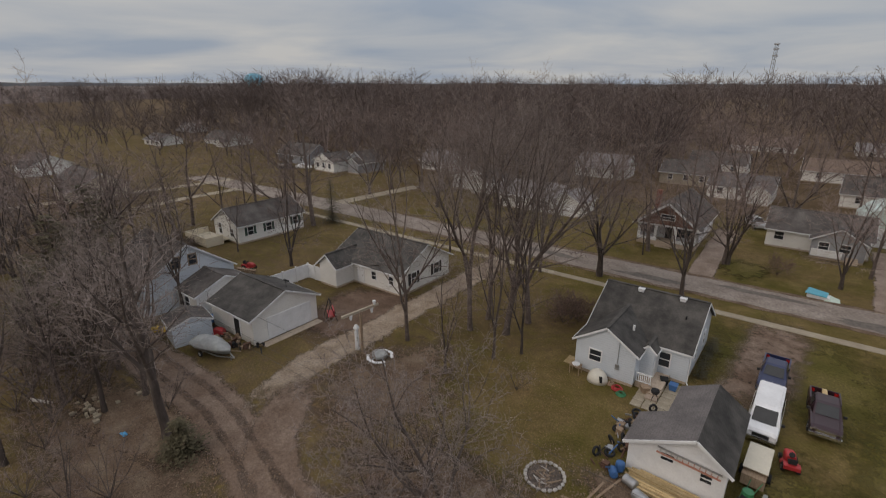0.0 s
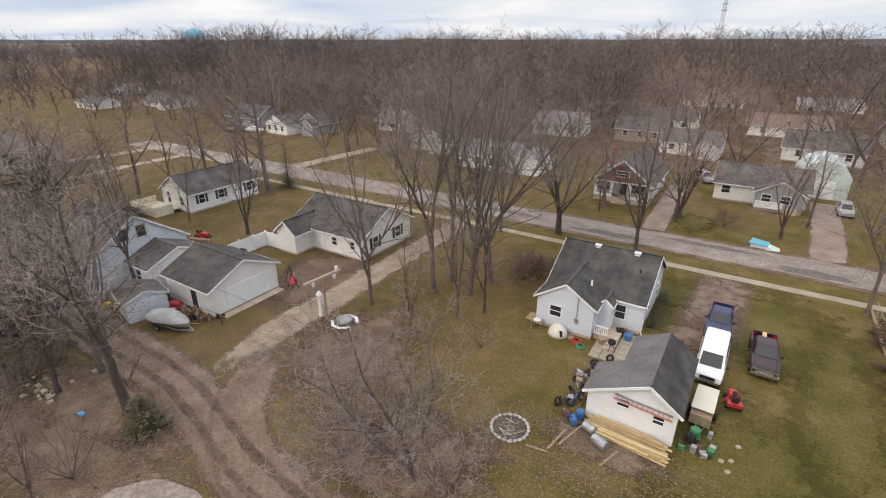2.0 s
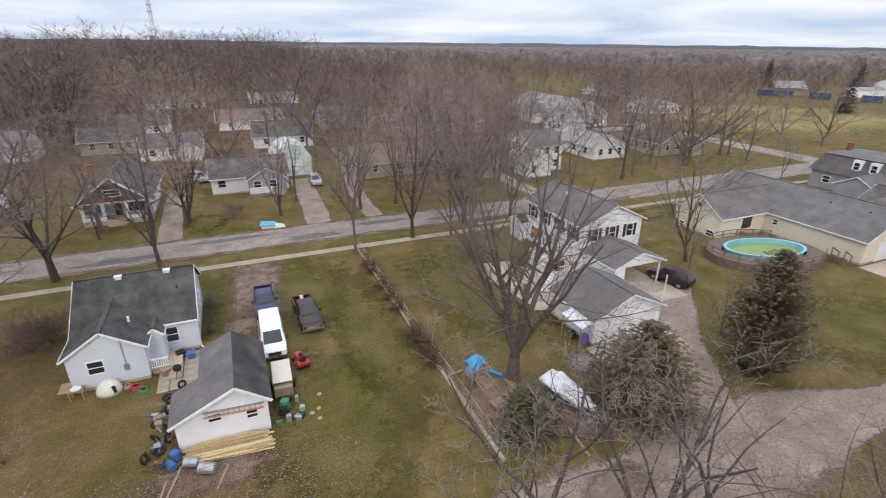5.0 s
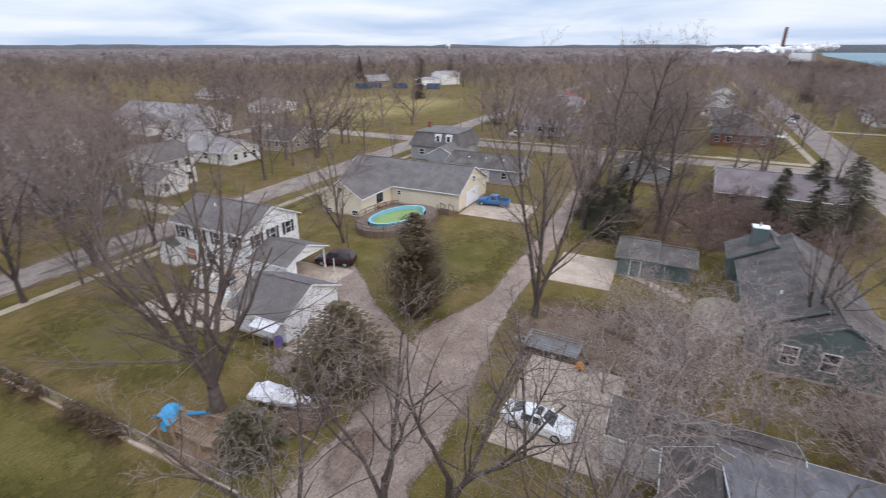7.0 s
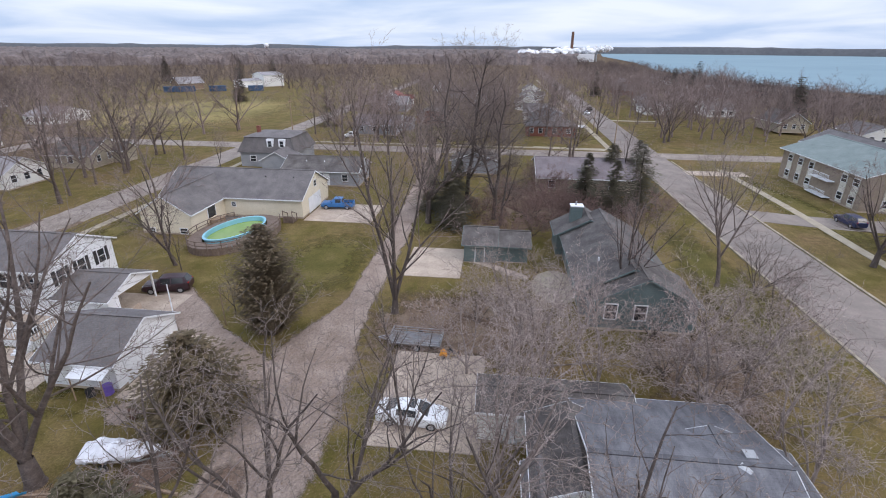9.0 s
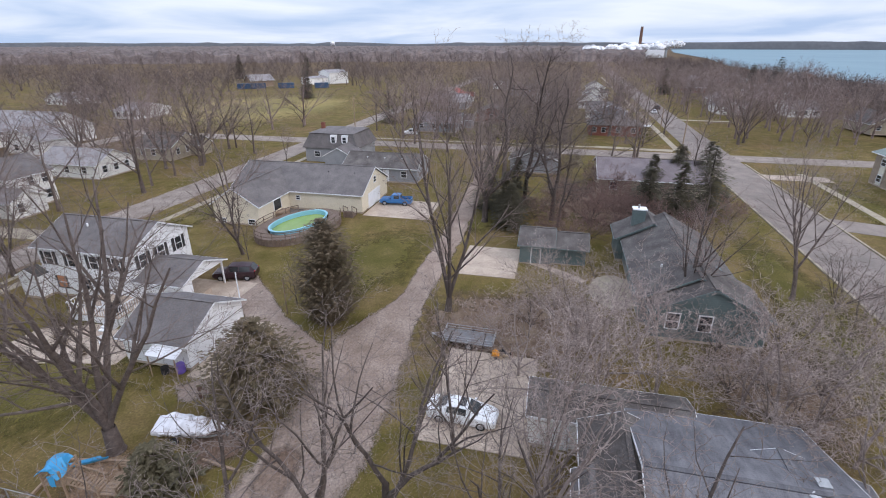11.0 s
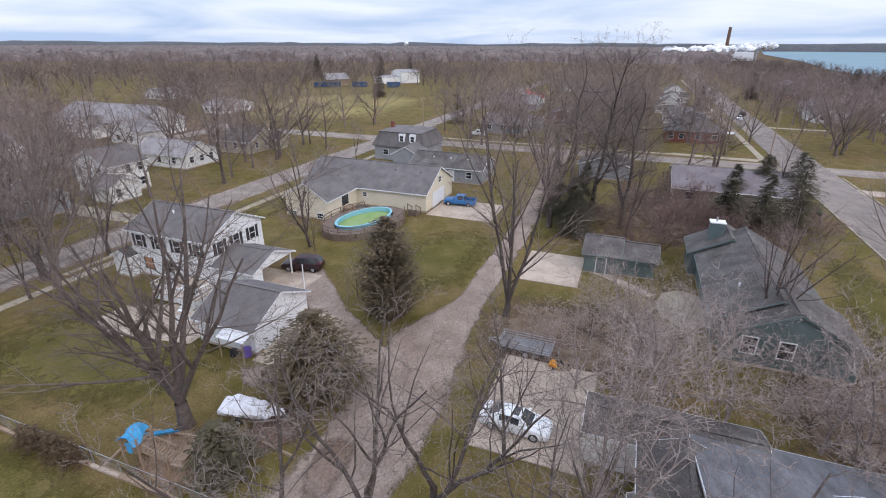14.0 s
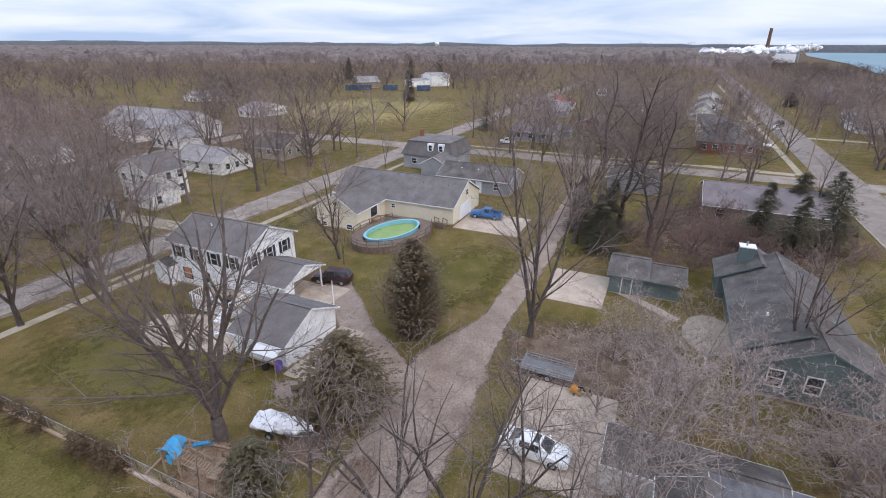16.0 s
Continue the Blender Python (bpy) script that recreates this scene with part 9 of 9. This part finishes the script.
h = thing("tarp_scrap", "small bright blue tarp scrap on the ground", "tarp", -34.6, 8.8, 0)
bm = B(); slab(bm, [(-0.3, -0.15, 0.08), (0.3, -0.1, 0.05), (0.35, 0.15, 0.12), (-0.2, 0.2, 0.06)], 0.04); part("sheet", bm, M_BLUETARP, h)
h = thing("fallen_log", "pale fallen log in the leaf litter", "log", -43.5, 6.5, 0.12, 25)
part("log", rod(B(), (-1.0, 0, 0), (1.0, 0, 0.02), 0.13, 0.1, 9), M_STONE, h)

# ---- play set, fence ----
h = thing("play_set", "weathered wooden play set with crumpled blue tarp", "play set", 13.7, 25.7, 0, 8)
for a in (-0.6, 0.6):
    for b in (-0.6, 0.6):
        part("post", box(B(), a - 0.05, a + 0.05, b - 0.05, b + 0.05, 0, 2.3), M_WOODG, h)
for k in range(6):
    part("deck_board", box(B(), -0.62 + k * 0.21, -0.44 + k * 0.21, -0.62, 0.62, 1.15, 1.19), M_WOODG, h)
for b in (-0.6, 0.6):
    for z in (1.45, 1.8):
        part("side_board", box(B(), -0.66, 0.66, b - 0.02, b + 0.02, z, z + 0.16), M_WOODG, h)
rings = [[(x, -0.55 + 0.18 * math.sin(x * 4), 2.0 + 0.22 * x), (x, -0.2, 2.42 + 0.1 * math.sin(x * 6)), (x, 0.25, 2.5 + 0.12 * math.sin(x * 5 + 1)), (x, 0.75 + 0.1 * math.sin(x * 7), 2.1 + 0.15 * x), (x, 0.25, 2.44 + 0.12 * math.sin(x * 5 + 1)), (x, -0.2, 2.36 + 0.1 * math.sin(x * 6))] for x in (-0.8, -0.55, -0.3, -0.05, 0.2, 0.45, 0.65)]
part("tarp_roof", loft(B(), rings), M_BLUETARP, h, "bright blue crumpled tarp")
part("tarp_end", loft(B(), [[(-0.72 - 0.03 * i, -0.35 + 0.12 * i, 2.1), (-0.78, -0.3 + 0.1 * i, 1.3 + 0.1 * math.sin(i * 3)), (-0.75, -0.3 + 0.1 * i, 1.3)] for i in range(4)]), M_BLUETARP, h, "torn blue tarp hanging down")
# sloping bridge with rails to the low landing
for x in (-0.42, 0.42):
    for z in (0.0, 0.55):
        bm = B(); beam(bm, (x, -0.6, 1.2 + z), (x - 0.05, -2.5, 0.75 + z), 0.06, 0.1); part("bridge_rail", bm, M_WOODG, h)
    for k in range(4):
        f_ = k / 3
        part("baluster", box(B(), x - 0.03 - 0.05 * f_, x + 0.03 - 0.05 * f_, -0.65 - 1.8 * f_, -0.59 - 1.8 * f_, 1.1 - 0.45 * f_, 1.8 - 0.45 * f_), M_WOODG, h)
for k in range(9):
    f_ = k / 8
    part("bridge_board", box(B(), -0.44, 0.44, -0.75 - 1.7 * f_, -0.6 - 1.7 * f_, 1.16 - 0.42 * f_, 1.2 - 0.42 * f_), M_WOODG, h)
for a in (-0.55, 1.15):
    for b in (-3.6, -2.5):
        part("landing_post", box(B(), a - 0.05, a + 0.05, b - 0.05, b + 0.05, 0, 1.35), M_WOODG, h)
for k in range(8):
    part("landing_board", box(B(), -0.55 + k * 0.215, -0.36 + k * 0.215, -3.6, -2.5, 0.68, 0.72), M_WOODG, h)
for z in (0.62, 0.86, 1.12):
    part("landing_side", box(B(), -0.6, 1.2, -3.68, -3.64, z, z + 0.17), M_WOODG, h)
    part("landing_side", box(B(), 1.2, 1.24, -3.64, -2.5, z, z + 0.17), M_WOODG, h)
rings = [[(0.75 + 1.5 * t, -0.05 - 0.28 * s_ - 0.6 * t, 1.25 - 0.85 * t + (0.16 if abs(s_) > 0.9 else 0)) for s_ in (-1, -0.6, 0.6, 1)] for t in (0, 0.35, 0.7, 1.0)]
part("slide", loft(B(), [r + [(p[0], p[1], p[2] - 0.06) for p in r[::-1]] for r in rings]), M_BLUETARP, h, "bright blue plastic slide")
h = thing("timber_border", "brown timber edging round the play area", "edging")
for (a, b) in (((12.3, 27.4), (15.6, 28.0)), ((15.6, 28.0), (16.6, 22.6)), ((12.3, 22.0), (12.3, 27.4)), ((17.5, 19.6), (17.2, 16.8))):
    bm = B(); beam(bm, (*a, 0.08), (*b, 0.08), 0.14, 0.18); part("timber", bm, M_WOODG, h)
f = thing("fence", "low chain link fence with weathered top rail", "fence")
y0, k = 18.6, 0
M_MESH = mat("chain link wire", [(0.30, 0.30, 0.31), (0.40, 0.40, 0.41)], 3, 0.5, 0.6)
while y0 < 54:
    y1 = y0 + 2.4
    part("post", rod(B(), (12.35, y0, 0), (12.35, y0, 1.15), 0.035, n=7), M_METAL, f)
    bm = B(); rod(bm, (12.35, y0, 1.12), (12.35, y1, 1.12), 0.022, n=5)
    part("top_rail", bm, M_METAL, f)
    bm = B()
    for j in range(12):
        for s in (-1, 1):
            a, b = y0 + 0.2 * j, y0 + 0.2 * j + s * 1.05
            if y0 <= b <= y1:
                rod(bm, (12.35, a, 0.05), (12.35, b, 1.1), 0.004, n=3)
    part("wire_mesh", bm, M_MESH, f)
    bm = B(); beam(bm, (12.15, y0, 0.09), (12.15, y1 - 0.05, 0.09), 0.22, 0.2)
    part("base_timber", bm, M_WOODG if k % 3 else M_CONC, f)
    y0, k = y1, k + 1
# poles and wires
for (x, y, hh, lab) in ((33.4, 27.3, 4.9, "thin white pole at the garage corner"), (35.2, 23.7, 4.0, "thin brown pole beside the drive"), (161, -30.8, 10.5, "wooden utility pole beside the pavement"), (131, -31, 11, "wooden utility pole at the corner"), (128.5, 55, 11, "wooden utility pole at the corner"), (166, 58, 10, "wooden utility pole beside the field")):
    h = thing("utility_pole", lab, "pole", x, y, 0)
    part("post", rod(B(), (0, 0, 0), (0, 0, hh), 0.06 if hh < 5 else 0.16, 0.05 if hh < 5 else 0.11, 8), M_WHITE if "white" in lab else M_WOODG, h)
    if hh > 5:
        part("crossarm", box(B(), -1.1, 1.1, -0.06, 0.06, hh - 0.7, hh - 0.55), M_WOODG, h)
# chairs and grill on the colonial's deck and patio
for k, (x, y, rz) in enumerate(((30.6, 41.6, 20), (30.5, 40.3, -15), (26.6, 36.4, 60))):
    c = thing("garden_chair", "white slatted garden chair outside the white house", "chair", x, y, 0.87 if x > 29 else 0.05, rz, group="white garden chairs")
    part("seat", box(B(), -0.26, 0.26, -0.25, 0.25, 0.38, 0.43), M_WHITE, c)
    for q in (-0.2, -0.1, 0, 0.1, 0.2):
        part("back_slat", box(B(), 0.22, 0.26, q - 0.035, q + 0.035, 0.43, 0.95), M_WHITE, c)
    for a in (-0.22, 0.22):
        for b in (-0.22, 0.22):
            part("leg", box(B(), a - 0.025, a + 0.025, b - 0.025, b + 0.025, 0, 0.38), M_WHITE, c)
c = thing("patio_grill", "black covered grill standing on the deck", "grill", 30.6, 38.8, 0.87, 10)
part("cart", box(B(), -0.5, 0.5, -0.28, 0.28, 0.06, 0.75), M_DARK, c)
bm = B(); loft(bm, [[(e, 0.3 * math.cos(a), 0.75 + 0.32 * math.sin(a)) for a in (0, 0.5, 1.05, 1.57, 2.09, 2.64, math.pi)] for e in (-0.48, 0.48)])
part("hood", bm, M_DARK, c)
ribbon("garden_path", [(28.6, 40.5), (26.5, 38.5), (25.2, 35.5), (24.6, 33.4)], 1.2, 0.05, M_CONC, "pale stone edged garden path", "path", 0.15)
for i, (x, y, hh) in enumerate(((27.5, 41.5, 1.3), (26.0, 40.2, 1.2), (25.2, 37.2, 1.0), (28.4, 43.8, 1.5), (31.0, 34.0, 1.2))):
    conifer("garden_shrub", x, y, hh, hh * 0.6, 120 + i, "dark garden shrub beside the white house", M_HEDGE, rows=8, per=12, top=0.7, card=0.3)
# leaf litter in relief near the fire pit and play set
def litter(name, cx_, cy_, rx, ry, num, seed, label):
    rg = random.Random(seed)
    V, F = [], []
    for _ in range(num):
        a, r = rg.uniform(0, 6.283), rg.random() ** 0.7
        x, y = cx_ + rx * r * math.cos(a), cy_ + ry * r * math.sin(a)
        s, ph, z = 0.04 + 0.06 * rg.random() ** 2, rg.uniform(0, 6.283), rg.uniform(0.04, 0.07)
        b = len(V)
        for k in range(4):
            V.append((x + s * math.cos(ph + 1.57 * k) * (1 if k % 2 else 0.55), y + s * math.sin(ph + 1.57 * k) * (1 if k % 2 else 0.55), z + rg.uniform(0, 0.03)))
        F.append((b, b + 1, b + 2, b + 3))
    lone(part_data(name, V, F, M_LEAF), label, "leaves", kind="stuff")


M_LEAF = mat("dry leaves", [(0.12, 0.072, 0.045), (0.20, 0.135, 0.09), (0.30, 0.23, 0.165)], 8, 0.9, fine=0.2)
litter("fallen_leaves", -5.0, 22.0, 10, 5, 4600, 1, "scattered dry brown leaves on the lawn")
litter("fallen_leaves", -27, 7.5, 14, 6, 4200, 2, "scattered dry brown leaves beside the lane")
litter("fallen_leaves", -22, 24, 8, 6, 2200, 3, "scattered dry brown leaves in rough grass")
litter("fallen_leaves", 24, 10, 14, 8, 2400, 4, "scattered dry brown leaves beside the alley")


# overhead cables between the poles
def cable(pts, sag, r, material, label):
    bm, rings = B(), []
    for a, b in zip(pts, pts[1:]):
        a, b = Vector(a), Vector(b)
        for k in range(17):
            u = k / 16
            c = a.lerp(b, u) - Vector((0, 0, sag * 4 * u * (1 - u)))
            rings.append([(c.x, c.y + r * math.cos(q), c.z + r * math.sin(q)) for q in (0.8, 2.4, 3.9, 5.5)])
    loft(bm, rings, False)
    lone(part("cable", bm, material, None), label, "cable", group="overhead cables")


M_WIRE = paint("weathered cable", (0.06, 0.055, 0.05), 0.6)
cable([(-48, 14.4, 7.6), (-12, 14.2, 7.5), (31, 14.0, 7.5)], 0.35, 0.010, M_WIRE, "dark overhead cable sagging along the lane")
cable([(-48, 14.9, 7.9), (-12, 14.7, 7.8), (31, 14.6, 7.8)], 0.4, 0.008, M_WIRE, "thin overhead cable sagging along the lane")
cable([(-48, 17.0, 7.7), (-12, 17.1, 7.6), (31, 17.1, 7.7)], 0.4, 0.008, M_WIRE, "thin overhead cable sagging along the lane")
